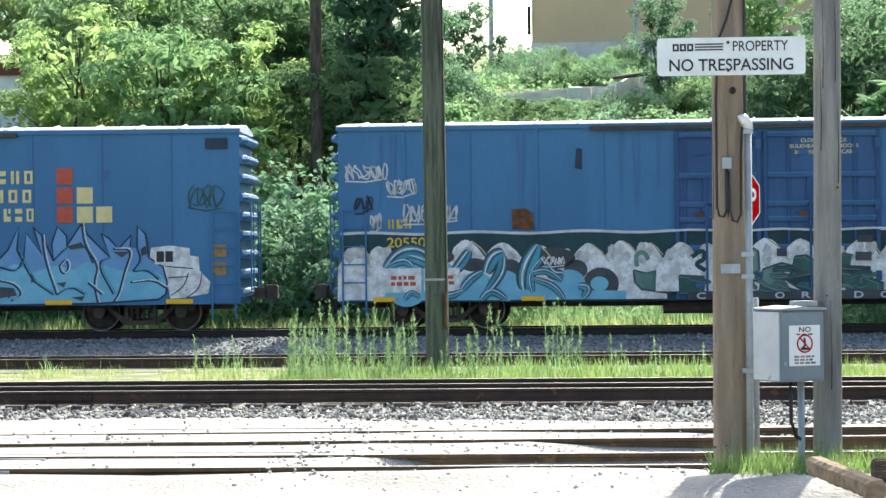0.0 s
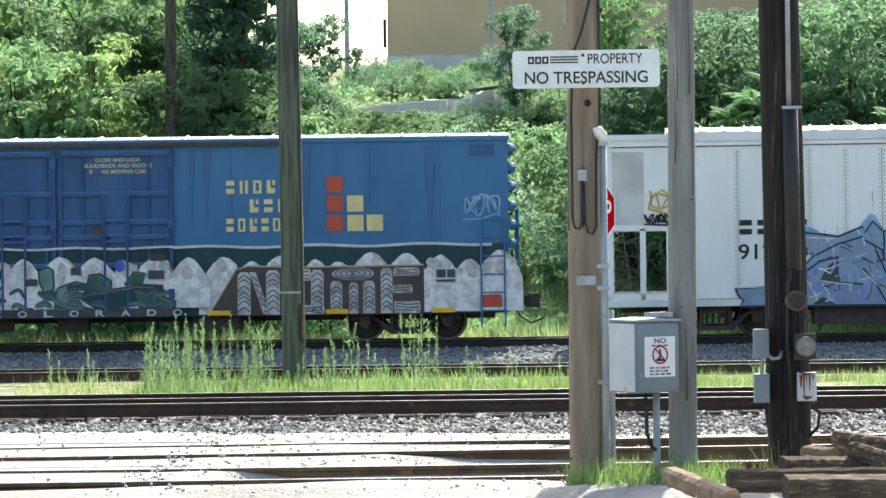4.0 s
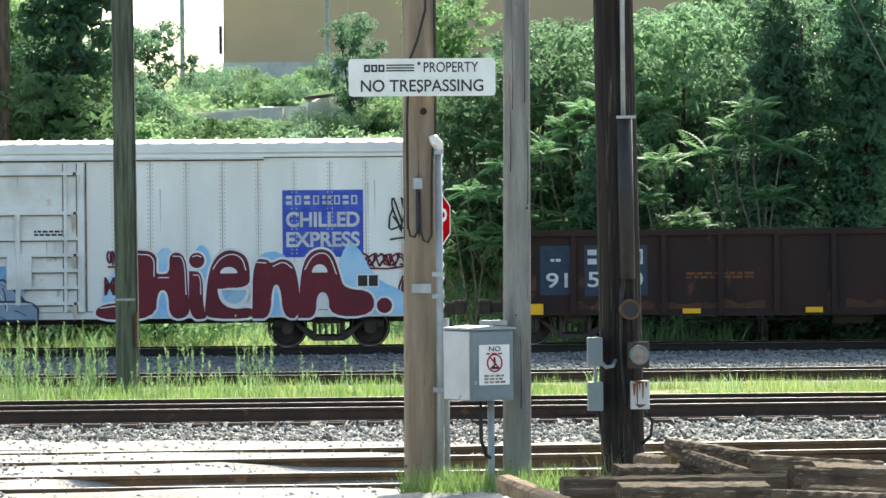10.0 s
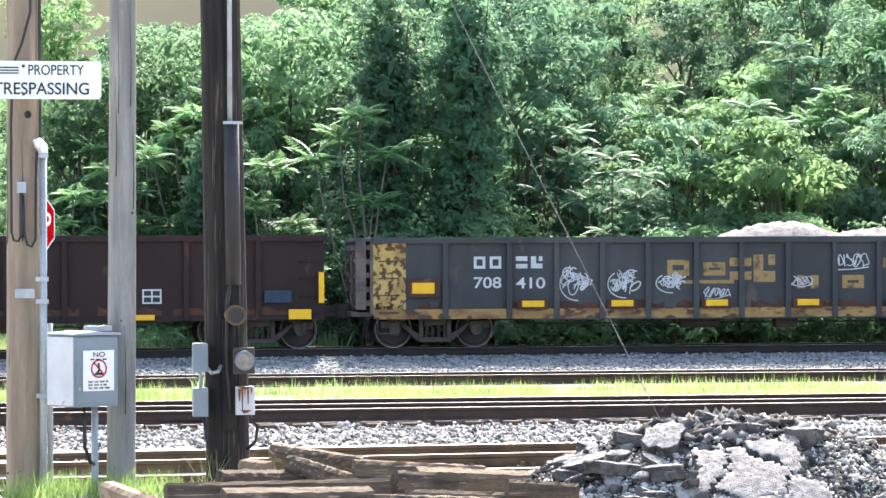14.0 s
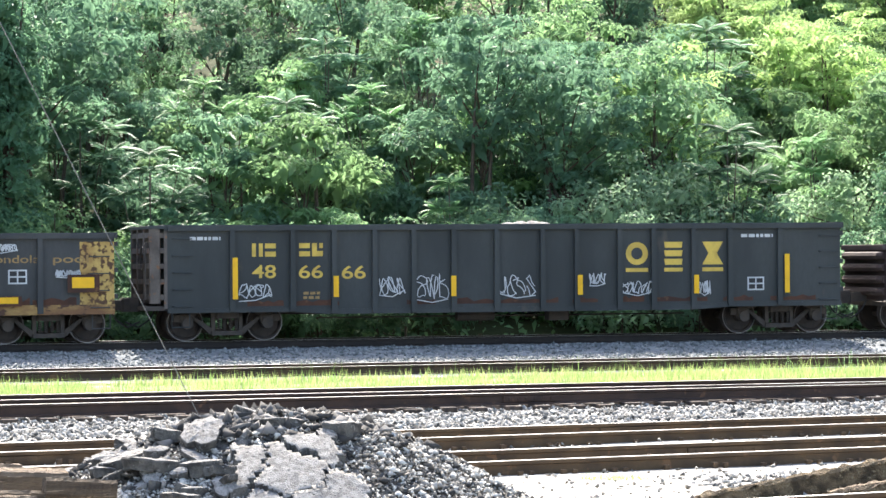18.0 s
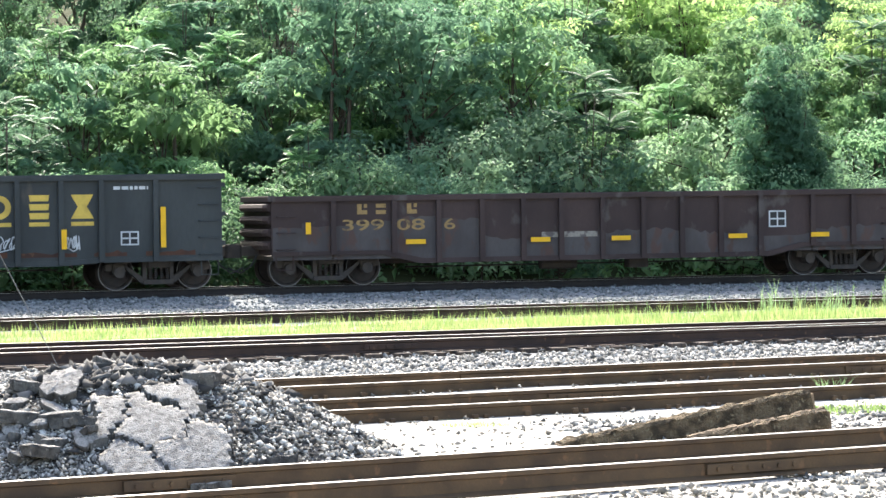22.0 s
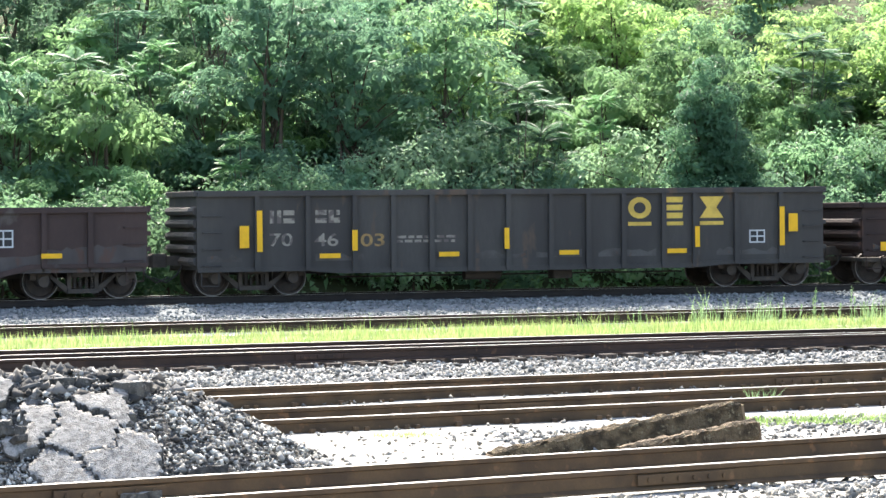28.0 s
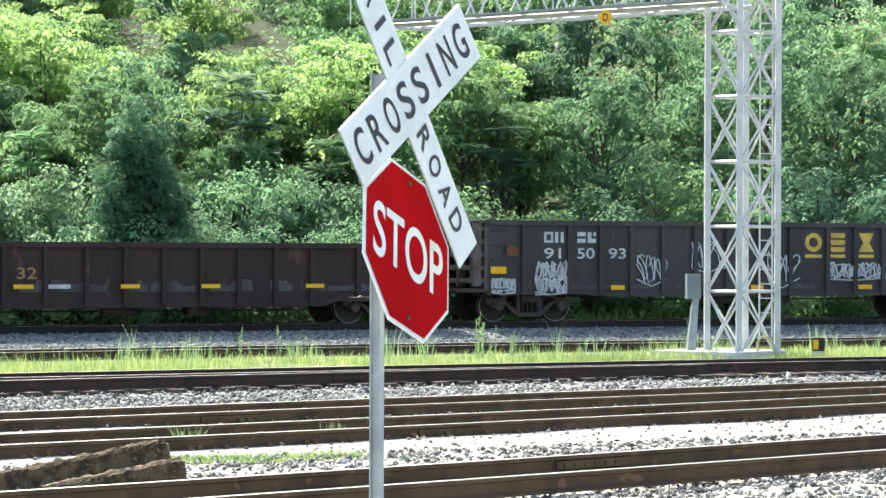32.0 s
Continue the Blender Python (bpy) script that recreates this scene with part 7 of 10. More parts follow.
# ---- hillside plants ----
def leaf_cards(rng, centres, radii, count, size, up=0.5, flatness=1.0, dome=0.0, slim=0.5):
    """Folded leaves round clump centres: arrays of corners and faces."""
    nC = len(centres)
    which = rng.integers(0, nC, count)
    d = rng.normal(size=(count, 3))
    d /= np.linalg.norm(d, axis=1)[:, None]
    over = rng.random(count) < dome
    d[over, 2] = np.abs(d[over, 2])
    rad = radii[which] * np.abs(rng.normal(0.88, 0.15, count))
    p = centres[which] + d * rad[:, None] * np.array([1, 1, flatness])
    nrm = d * 0.9 + rng.normal(size=(count, 3)) * 0.3 + np.array([0, 0, up])
    nrm /= np.linalg.norm(nrm, axis=1)[:, None]
    t = np.cross(nrm, rng.normal(size=(count, 3)))
    t /= np.linalg.norm(t, axis=1)[:, None] + 1e-9
    b = np.cross(nrm, t)
    L = size * rng.uniform(0.7, 1.4, count)
    W = L * rng.uniform(slim - 0.08, slim + 0.1, count)
    droop = -0.25 * L
    v = np.stack([p - t * L[:, None] / 2, p + b * W[:, None] / 2 + nrm * 0.12 * L[:, None], p + t * L[:, None] / 2 + np.array([0, 0, 1]) * droop[:, None], p - b * W[:, None] / 2 + nrm * 0.12 * L[:, None]], 1).reshape(-1, 3)
    k = np.arange(count) * 4
    f = np.stack([k, k + 1, k + 2, k, k + 2, k + 3], 1).reshape(-1, 3)
    return v, f


def fast_mesh(name, v, f, material):
    me = bpy.data.meshes.new(name)
    me.vertices.add(len(v))
    me.vertices.foreach_set("co", np.asarray(v, np.float32).ravel())
    me.loops.add(f.size)
    me.loops.foreach_set("vertex_index", np.asarray(f, np.int32).ravel())
    me.polygons.add(len(f))
    me.polygons.foreach_set("loop_start", np.arange(0, f.size, f.shape[1], dtype=np.int32))
    me.materials.append(material)
    me.update(calc_edges=True)
    me.validate()
    return me


def clumps(rng, n, height, width, base, shape="round"):
    """Clump centres in a crown, kept apart from one another: tiers with dark gaps between them."""
    out, rad = [], []
    tries = 0
    while len(out) < n and tries < 6000:
        tries += 1
        u = rng.uniform(-1, 1, 3)
        if not 0.4 < np.linalg.norm(u) < 1:
            continue
        z = base + (height - base) * (0.5 + 0.5 * u[2])
        k = (z - base) / (height - base)
        prof = {"round": 1.0, "cone": 1.15 - 0.75 * k, "column": 0.75, "vase": 0.5 + 0.65 * k}[shape]
        c, r = np.array((u[0] * width / 2 * prof, u[1] * width / 2 * prof, z)), rng.uniform(0.12, 0.26) * width ** 0.75
        gap = 0.62 if shape != "column" else 0.3
        if all(np.linalg.norm((c - p) * np.array([1, 1, 1.5])) > gap * (r + q) for p, q in zip(out, rad)) or tries > 4000:
            out.append(c)
            rad.append(r)
    return np.array(out), np.array(rad)


def tree(name, label, seed, height, width, leaf, shape, n, cards, size, base=0.25, stems=1, flatness=0.6, category="tree", slim=0.5):
    rng = np.random.default_rng(seed)
    rr = random.Random(seed)
    ob = thing(name, label, category)
    wood = Shape()
    c, rad = clumps(rng, n, height, width, height * base, shape)
    for k in range(stems):
        ox, oy = (rr.uniform(-0.5, 0.5) * (stems > 1) for _ in range(2))
        lean = (rr.uniform(-0.1, 0.1) * height, rr.uniform(-0.1, 0.1) * height)
        pts = [(ox + lean[0] * u * u, oy + lean[1] * u, height * 0.88 * u - 0.3 * (1 - u)) for u in (0, 0.25, 0.5, 0.75, 1)]
        wood.tube(pts, 0.03 * height ** 0.8 / stems ** 0.5, 7, 0.01)
    for i in range(min(n, 14)):
        z = c[i][2] * rr.uniform(0.45, 0.75)
        wood.tube([(0, 0, z), (c[i][0] * 0.5, c[i][1] * 0.5, z + (c[i][2] - z) * 0.6), tuple(c[i])], 0.008 * height ** 0.8, 5, 0.008)
    part("trunk", wood, M["bark"], ob)
    v, f = leaf_cards(rng, c, rad, cards, size, 0.6, flatness, 0.62, slim)
    # oversized leaf cards added deep in the crown to keep the light out
    inner = np.concatenate([c * np.array([0.55, 0.55, 0.92]), c - np.outer(rad, (0, 0, 0.12))])
    vi, fi = leaf_cards(rng, inner, np.concatenate([rad * 0.8, rad * 0.55]), cards // 6, size * 2.4, 0.5, 0.4)
    v, f = np.concatenate([v, vi]), np.concatenate([f, fi + len(v)])
    part("crown", fast_mesh("crown", v, f, M[leaf]), None, ob)
    return ob


def plume_tree(name, label, seed, heads, leaf, fronds=11, category="tree"):
    """A slender tree that forks low and bears long feathered leaves in rosettes at the branch ends."""
    rng = np.random.default_rng(seed)
    ob = thing(name, label, category)
    wood = Shape()
    V, F = [], []
    k = 0
    for h, (hx, hy, hz, size) in enumerate(heads):
        tip = np.array([hx, hy, hz])
        wood.tube([(0.1 * h, 0, -0.3), (0.1 * h + hx * 0.25, hy * 0.3, hz * 0.35), (hx * 0.75, hy * 0.75, hz * 0.75), tuple(tip)], 0.036, 6, 0.016)
        for q in range(fronds):
            a = 2 * math.pi * (q + rng.uniform(-0.3, 0.3)) / fronds
            L = size * rng.uniform(0.75, 1.1)
            rise = rng.uniform(0.45, 1.0) if q % 2 else rng.uniform(0.0, 0.4)
            dirv = np.array([math.cos(a), math.sin(a), 0.0])
            side = np.array([-math.sin(a), math.cos(a), 0.0])
            n = 11
            for j in range(n):
                u = (j + 1.5) / (n + 0.5)
                p = tip + dirv * L * u * (1 - 0.12 * u) + np.array([0, 0, L * (rise * u - 0.42 * u * u)])
                for s in (-1, 1):
                    ll = 0.33 * size * math.sin(math.pi * min(0.16 + 0.84 * u, 0.96)) + 0.03
                    e = p + side * s * ll + dirv * 0.12 * size - np.array([0, 0, 0.22 * ll])
                    mid = (p + e) / 2 + np.array([0, 0, 0.05 * ll])
                    w = dirv * 0.066 * size
                    V += [p, mid - w, e, mid + w]
                    F += [(k, k + 1, k + 2), (k, k + 2, k + 3)]
                    k += 4
    part("trunk", wood, M["bark_pale"], ob)
    part("crown", fast_mesh("crown", np.array(V), np.array(F), M[leaf]), None, ob)
    return ob


M["leaf7"] = leafmat("ivy_green", (0.075, 0.148, 0.08), (0.052, 0.112, 0.062), 0.32)
M["bark_pale"] = mat("pale_bark", (0.17, 0.15, 0.12), (0.1, 0.085, 0.07), rough=0.9, scale=6, fine=40, bump=0.4)
# leaf6 is brighter and lets more through: sunlight is put into its colour
M["leaf6"] = leafmat("leaf_green_sun_tint", (0.17, 0.258, 0.086), (0.13, 0.214, 0.073), 0.52)
M["leaf9"] = leafmat("leaf_pale_vine", (0.17, 0.26, 0.142), (0.128, 0.21, 0.115), 0.43)
# leaf8 is a darker locust green with shade put into its colour
M["leaf8"] = leafmat("leaf_blue_green_shade_tint", (0.096, 0.178, 0.106), (0.065, 0.13, 0.078), 0.37)
M["leaf5"] = leafmat("leaf_pale_green", (0.115, 0.235, 0.098), (0.085, 0.185, 0.076))
KINDS = {
    "round": [tree("tree", "leafy broad-leaved tree on the hillside", 1, 8.5, 6.8, "leaf1", "round", 46, 4500, 0.205, 0.08),
              tree("tree", "blue-green leafy tree on the hillside", 2, 9.0, 6.2, "leaf2", "vase", 42, 4500, 0.2, 0.12),
              tree("tree", "light green feathery tree on the hillside", 3, 8.0, 6.4, "leaf3", "vase", 46, 4700, 0.21, 0.2, 2, 0.34, slim=0.3),
              tree("tree", "dense dark green tree on the hillside", 4, 9.5, 6.0, "leaf4", "round", 50, 4700, 0.21, 0.05),
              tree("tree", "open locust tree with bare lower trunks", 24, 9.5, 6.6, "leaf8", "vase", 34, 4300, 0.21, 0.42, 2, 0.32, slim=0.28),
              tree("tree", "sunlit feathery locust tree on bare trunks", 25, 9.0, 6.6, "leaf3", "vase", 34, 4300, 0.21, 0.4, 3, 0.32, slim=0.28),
              tree("tree", "bright yellow-green locust tree with sunlight put into its leaf colour", 26, 9.0, 6.8, "leaf6", "vase", 44, 4300, 0.21, 0.22, 2, 0.36, slim=0.28)],
    "far": [tree("tree", "leafy tree high on the hillside", 21, 8.5, 6.8, "leaf1", "round", 40, 2700, 0.3, 0.06),
            tree("tree", "blue-green tree high on the hillside", 22, 9.0, 6.2, "leaf2", "vase", 38, 2700, 0.3, 0.08),
            tree("tree", "light green feathery tree high on the hillside", 23, 8.0, 6.4, "leaf3", "vase", 38, 3000, 0.28, 0.1, 2, 0.36, slim=0.34),
            tree("tree", "blue-green locust tree high on the hillside, shade put into its leaf colour", 27, 8.5, 6.4, "leaf8", "vase", 38, 3000, 0.28, 0.1, 2, 0.36, slim=0.32)],
    "shrub": [tree("shrub", "sunlit spreading shrub of feathery leaves", 31, 4.6, 5.0, "leaf3", "round", 30, 3600, 0.2, 0.0, 3, 0.5, "shrub", 0.34),
              tree("shrub", "blue-green spreading shrub of feathery leaves", 32, 4.8, 4.8, "leaf2", "round", 30, 3600, 0.2, 0.0, 3, 0.5, "shrub", 0.36),
              tree("shrub", "rounded mid-green shrub below the trees", 33, 4.4, 4.6, "leaf1", "round", 28, 3400, 0.19, 0.0, 3, 0.6, "shrub", 0.45),
              tree("shrub", "blue-green shrub under the locust trees, shade put into its leaf colour", 34, 4.6, 4.8, "leaf8", "round", 30, 3600, 0.19, 0.0, 3, 0.5, "shrub", 0.34)],
    "column": [tree("vine_covered_tree", "tall trunk overgrown with green vines", 5, 9.0, 3.4, "leaf7", "column", 90, 11000, 0.13, 0.0)],
    "ivy": [tree("ivy_tree", "tall leaning trunk wrapped in dense dark ivy", 15, 9.0, 2.6, "leaf7", "column", 130, 10000, 0.15, 0.0)],
    "bush": [tree("bush", "low leafy bush at the foot of the slope", 6, 2.6, 4.2, "leaf1", "round", 30, 2900, 0.118, 0.0, 3, 0.8, "bush"),
             tree("bush", "low blue-green bush at the foot of the slope", 7, 2.8, 3.8, "leaf2", "round", 28, 2900, 0.115, 0.0, 3, 0.8, "bush"),
             tree("bush", "low light green bush at the foot of the slope", 8, 2.3, 3.8, "leaf3", "round", 28, 2900, 0.112, 0.0, 3, 0.8, "bush"),
             # darker bush: the shade below the trees is put into its leaves
             tree("bush", "dark green bush with tree shade put into its leaf colour", 12, 2.6, 4.0, "leaf4", "round", 28, 2900, 0.118, 0.0, 3, 0.8, "bush"),
             tree("bush", "rounded mound of pale vines at the foot of the slope", 13, 2.4, 4.0, "leaf9", "round", 30, 4300, 0.092, 0.0, 3, 0.8, "bush", 0.6)],
    "plume": [plume_tree("sumac_tree", "slender young tree of heaven with long feathered leaves", 9, [(-0.95, -0.2, 4.5, 0.8), (0.75, 0.1, 4.6, 0.85), (0.35, -0.5, 3.5, 0.75), (0.2, 0.5, 5.5, 0.8), (-0.3, 0.4, 5.0, 0.7)], "leaf5", 12),
              plume_tree("sumac_tree", "young tree of heaven with drooping feathered leaves", 10, [(-0.5, -0.2, 3.3, 0.75), (0.4, -0.3, 2.6, 0.75), (0.1, 0.3, 4.1, 0.75), (-0.9, 0.2, 2.3, 0.65)], "leaf5", 12),
              plume_tree("sumac_tree", "spreading tree of heaven with drooping feathered leaves", 11, [(-1.4, 0, 4.2, 1.0), (-0.6, -0.6, 5.0, 1.0), (0.4, 0.2, 5.6, 1.1), (1.2, -0.4, 5.0, 1.0), (2.0, 0.1, 4.2, 1.0), (1.4, -0.7, 3.3, 0.9), (0.2, -0.8, 3.9, 1.0), (-0.9, -0.6, 3.0, 0.9), (2.6, -0.3, 3.0, 0.9)], "leaf2", 12)],
}
used = set()


def plant(kind, i, x, y, size=1.0, turn=None, sink=0.1, squash=1.0):
    src = KINDS[kind][i % len(KINDS[kind])]
    rr = random.Random(int(x * 131 + y * 17))
    z = ground_z(x, y) - sink
    m = pose(x, y, z, 0, 0, rr.uniform(0, 360) if turn is None else turn)
    if src.name not in used:
        used.add(src.name)
        src.matrix_world = m
        ob = src
    else:
        ob = copy_thing(src, m)
    ob.scale = (size, size, size * squash)
    return ob


def place(az, r):
    a = radians(az)
    return r * math.sin(a), r * math.cos(a)


def rim(az, extra):
    """A point on the hill: extra metres behind the train's track in direction az."""
    a = radians(az)
    R = RC + extra
    r = -K * math.cos(a) + math.sqrt(R * R - (K * math.sin(a)) ** 2)
    return place(az, r)


HEIGHT = {"round": (8.5, 9.0, 8.0, 9.5, 9.5, 9.0, 9.0), "shrub": (4.6, 4.8, 4.4, 4.6), "far": (8.5, 9.0, 8.0, 8.5), "bush": (2.6, 2.8, 2.3, 2.6, 2.4)}


def skyline(az):
    """How high the growth reaches over the eye, in degrees, along the hill."""
    stops = ((-7.2, 9.0), (-6.6, 5.0), (-5.6, 4.7), (-4.2, 4.2), (-3.8, 2.95), (-2.6, 2.75), (0.6, 3.0), (1.6, 3.8), (3.0, 4.9), (6.6, 5.3), (7.4, 7.0), (9.0, 12.0))
    for (a, p), (b, q) in zip(stops, stops[1:]):
        if a <= az <= b:
            return p + (q - p) * (az - a) / (b - a)
    return 9.0 if az < -7 else 12.0


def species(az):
    """Which trees prevail along the hill; brighter and darker leaf colours paint its light."""
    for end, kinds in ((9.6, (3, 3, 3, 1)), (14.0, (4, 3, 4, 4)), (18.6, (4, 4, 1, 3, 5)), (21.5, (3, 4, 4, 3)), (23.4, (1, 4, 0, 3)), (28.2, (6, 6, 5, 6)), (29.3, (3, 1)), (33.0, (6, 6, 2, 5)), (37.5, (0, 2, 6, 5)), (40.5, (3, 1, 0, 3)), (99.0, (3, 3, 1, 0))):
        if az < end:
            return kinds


def fitted(kind, i, az, x, y, size):
    """Keeps a plant under the hill's skyline, and a sunny gap in the wood free of tall trees."""
    if kind == "round" and 23.5 < az < 27.8 and off(x, y) - 63.44 < 18.5:
        kind, i, size = "shrub", 0, size * 0.8
    elif kind == "round" and 29.0 < az < 32.5 and off(x, y) - 63.44 < 13.5:
        kind, i, size = "shrub", 0, size * 0.8
    elif 23.5 < az < 27.8 and kind in ("round", "far"):
        size *= 0.8
    far = 0.9 if math.hypot(x, y) > 108 and -4 < az < 1.6 else 0.0
    low = skyline(az) if az > -12.3 or math.hypot(x, y) > 105 else 2.7
    room = 1.98 + math.hypot(x, y) * math.tan(radians(low + far)) - ground_z(x, y)
    return plant(kind, i, x, y, max(0.12, min(size, room / HEIGHT[kind][i])))


rp = random.Random(21)
ROWS = ((5.6, 1.35), (8.0, 1.6), (11.5, 1.7), (16.0, 1.8), (21.5, 2.0), (28.0, 2.2), (36.0, 2.3), (47.0, 2.3), (58.0, 2.4))
for row, (extra, step) in enumerate(ROWS):
    az = -16.0
    while az < 46:
        az += step * rp.uniform(0.65, 1.35)
        x, y = rim(az, extra + rp.uniform(-1.5, 1.5))
        edge = smooth01((az - 1.0) / 5.0)
        if 12.0 < az < 19.5 and 1 <= row <= 3:
            fitted("shrub", rp.choice((3, 3, 1)) if az < 14.5 else rp.choice((0, 1, 0, 2)), az, x, y, rp.uniform(0.65, 1.0) * (0.7 if row == 1 else 1.0))
        elif row < 2:
            if -3.0 < az < 3.0:
                rp.randrange(3), rp.random()
                continue
            fitted("bush", 3 if 4.4 < az < (20.0 if row == 0 else 10.2) else rp.choice((4, 4, 1) if az < 28.5 else (3, 3, 1)) if 20 < az < 33.5 else rp.randrange(3), az, x, y, rp.uniform(0.75, 1.2) if row == 0 else rp.uniform(1.0, 1.5))
        elif az > 10.5 and row > 5:
            fitted("far", (0, 1, 2, 3, 3, 2, 2)[rp.choice(species(az))], az, x, y, rp.uniform(0.5, 0.85))
        elif az > 1.5:
            fitted("round", rp.choice(species(az)), az, x, y, rp.uniform(0.48, 0.8) if az > 10.5 else rp.uniform(0.62, 0.95))
        elif az < -6.6:
            fitted("shrub" if row == 2 else "round", rp.choice((0, 2)) if row == 2 else rp.choice((2, 5, 6, 6)), az, x, y, rp.uniform(0.6, 0.9))
        elif row < 5 or rp.random() < 0.6:
            fitted("bush", rp.randrange(3), az, x, y, rp.uniform(0.7, 1.3))
# shrubs under and between the trees of the wood
for k in range(46):
    az = 10.5 + 0.7 * k + rp.uniform(-0.3, 0.3)
    x, y = rim(az, rp.uniform(13.5, 27.0))
    if not 23.5 < az < 27.8:
        fitted("shrub", rp.choice((3, 3, 1)) if 18.4 < az < 23.4 else rp.choice((0, 1, 2)), az, x, y, rp.uniform(0.6, 0.95))
# growth in the open part of the wood, some with sunlight in its leaf colour
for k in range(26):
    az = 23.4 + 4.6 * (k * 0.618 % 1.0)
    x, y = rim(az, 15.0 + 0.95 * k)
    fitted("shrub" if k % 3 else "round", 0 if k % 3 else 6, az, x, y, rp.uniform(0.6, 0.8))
# trees before the warehouse
for az, extra, i, s in ((-5.2, 30, 1, 0.6), (-4.5, 34, 1, 0.55), (-3.2, 24, 2, 0.42), (-0.46, 40, 1, 0.5), (1.5, 46, 2, 0.62), (-9.0, 24, 2, 0.95), (-11.5, 22, 0, 0.95), (-8.0, 22, 2, 0.9), (-10.2, 30, 0, 1.0), (-13.0, 50, 1, 1.0)):
    x, y = rim(az, extra)
    plant("round", i, x, y, s)
# low growth that covers the slope
gr_ = np.random.default_rng(3)
cu, ce = gr_.uniform(-16, 46, 3600), gr_.uniform(4.5, 66, 3600)
cc = []
for a_, e_ in zip(cu, ce):
    x, y = rim(a_, e_)
    cc.append((x, y, ground_z(x, y) + 0.15))
for key, sd in (("leaf1", 1), ("leaf3", 2)):
    sel = np.array(cc)[sd - 1::2]
    v, f = leaf_cards(np.random.default_rng(sd), sel, np.full(len(sel), 0.95), 52000, 0.24, 0.7, 0.45)
    tagged(part("undergrowth", fast_mesh("undergrowth", v, f, M[key]), None), "low green undergrowth covering the slope", "undergrowth", kind="stuff")
# trees that stand out
for az, extra, kind, i, size in ((7.6, 4.6, "plume", 0, 1.08), (5.9, 4.8, "plume", 1, 1.15), (6.4, 4.4, "plume", 1, 0.8), (4.2, 9.0, "plume", 0, 1.0), (3.4, 7.5, "plume", 1, 1.1), (3.0, 11.0, "plume", 0, 0.95), (1.9, 7.0, "plume", 1, 0.9), (5.0, 11.5, "plume", 0, 1.1), (2.6, 8.5, "plume", 1, 1.0), (-8.3, 9.0, "plume", 1, 0.8), (-9.2, 9.0, "plume", 1, 0.7), (-7.4, 7.5, "plume", 1, 0.75), (-10.4, 7.5, "plume", 1, 0.8), (-11.6, 8.0, "plume", 0, 0.62), (-12.6, 7.5, "plume", 1, 0.8), (-8.8, 13.0, "plume", 0, 0.7),
                               (24.6, 8.5, "plume", 2, 0.85), (26.4, 10.0, "plume", 1, 1.0), (19.0, 7.0, "plume", 1, 0.9), (12.8, 8.0, "plume", 2, 0.75), (32.4, 9.0, "plume", 1, 1.0),
                               (28.3, 5.4, "column", 0, 0.72), (28.75, 5.0, "ivy", 0, 0.6), (29.1, 5.6, "column", 0, 0.5), (28.55, 6.4, "column", 0, 0.7), (-6.1, 18.0, "ivy", 0, 1.4), (8.3, 7.5, "ivy", 0, 1.0), (9.9, 8.0, "ivy", 0, 1.05), (15.6, 12.0, "plume", 2, 0.8), (17.3, 14.0, "plume", 0, 0.8), (21.3, 12.5, "plume", 2, 0.9), (22.6, 9.0, "plume", 1, 0.9), (23.6, 13.0, "plume", 0, 0.9), (20.2, 17.0, "plume", 2, 0.85), (16.4, 19.0, "plume", 2, 0.85), (18.4, 20.0, "plume", 0, 0.9), (13.9, 15.0, "plume", 0, 0.8), (30.4, 14.0, "plume", 2, 0.85), (33.8, 12.0, "plume", 0, 0.85), (35.6, 11.0, "plume", 2, 0.85), (37.2, 13.0, "plume", 0, 0.85), (24.2, 20.0, "plume", 2, 0.9), (11.4, 12.0, "plume", 2, 0.8), (4.6, 7.0, "ivy", 0, 0.62), (5.3, 6.2, "ivy", 0, 0.6)):
    x, y = rim(az, extra)
    plant(kind, i, x, y, size, turn=20 * i)


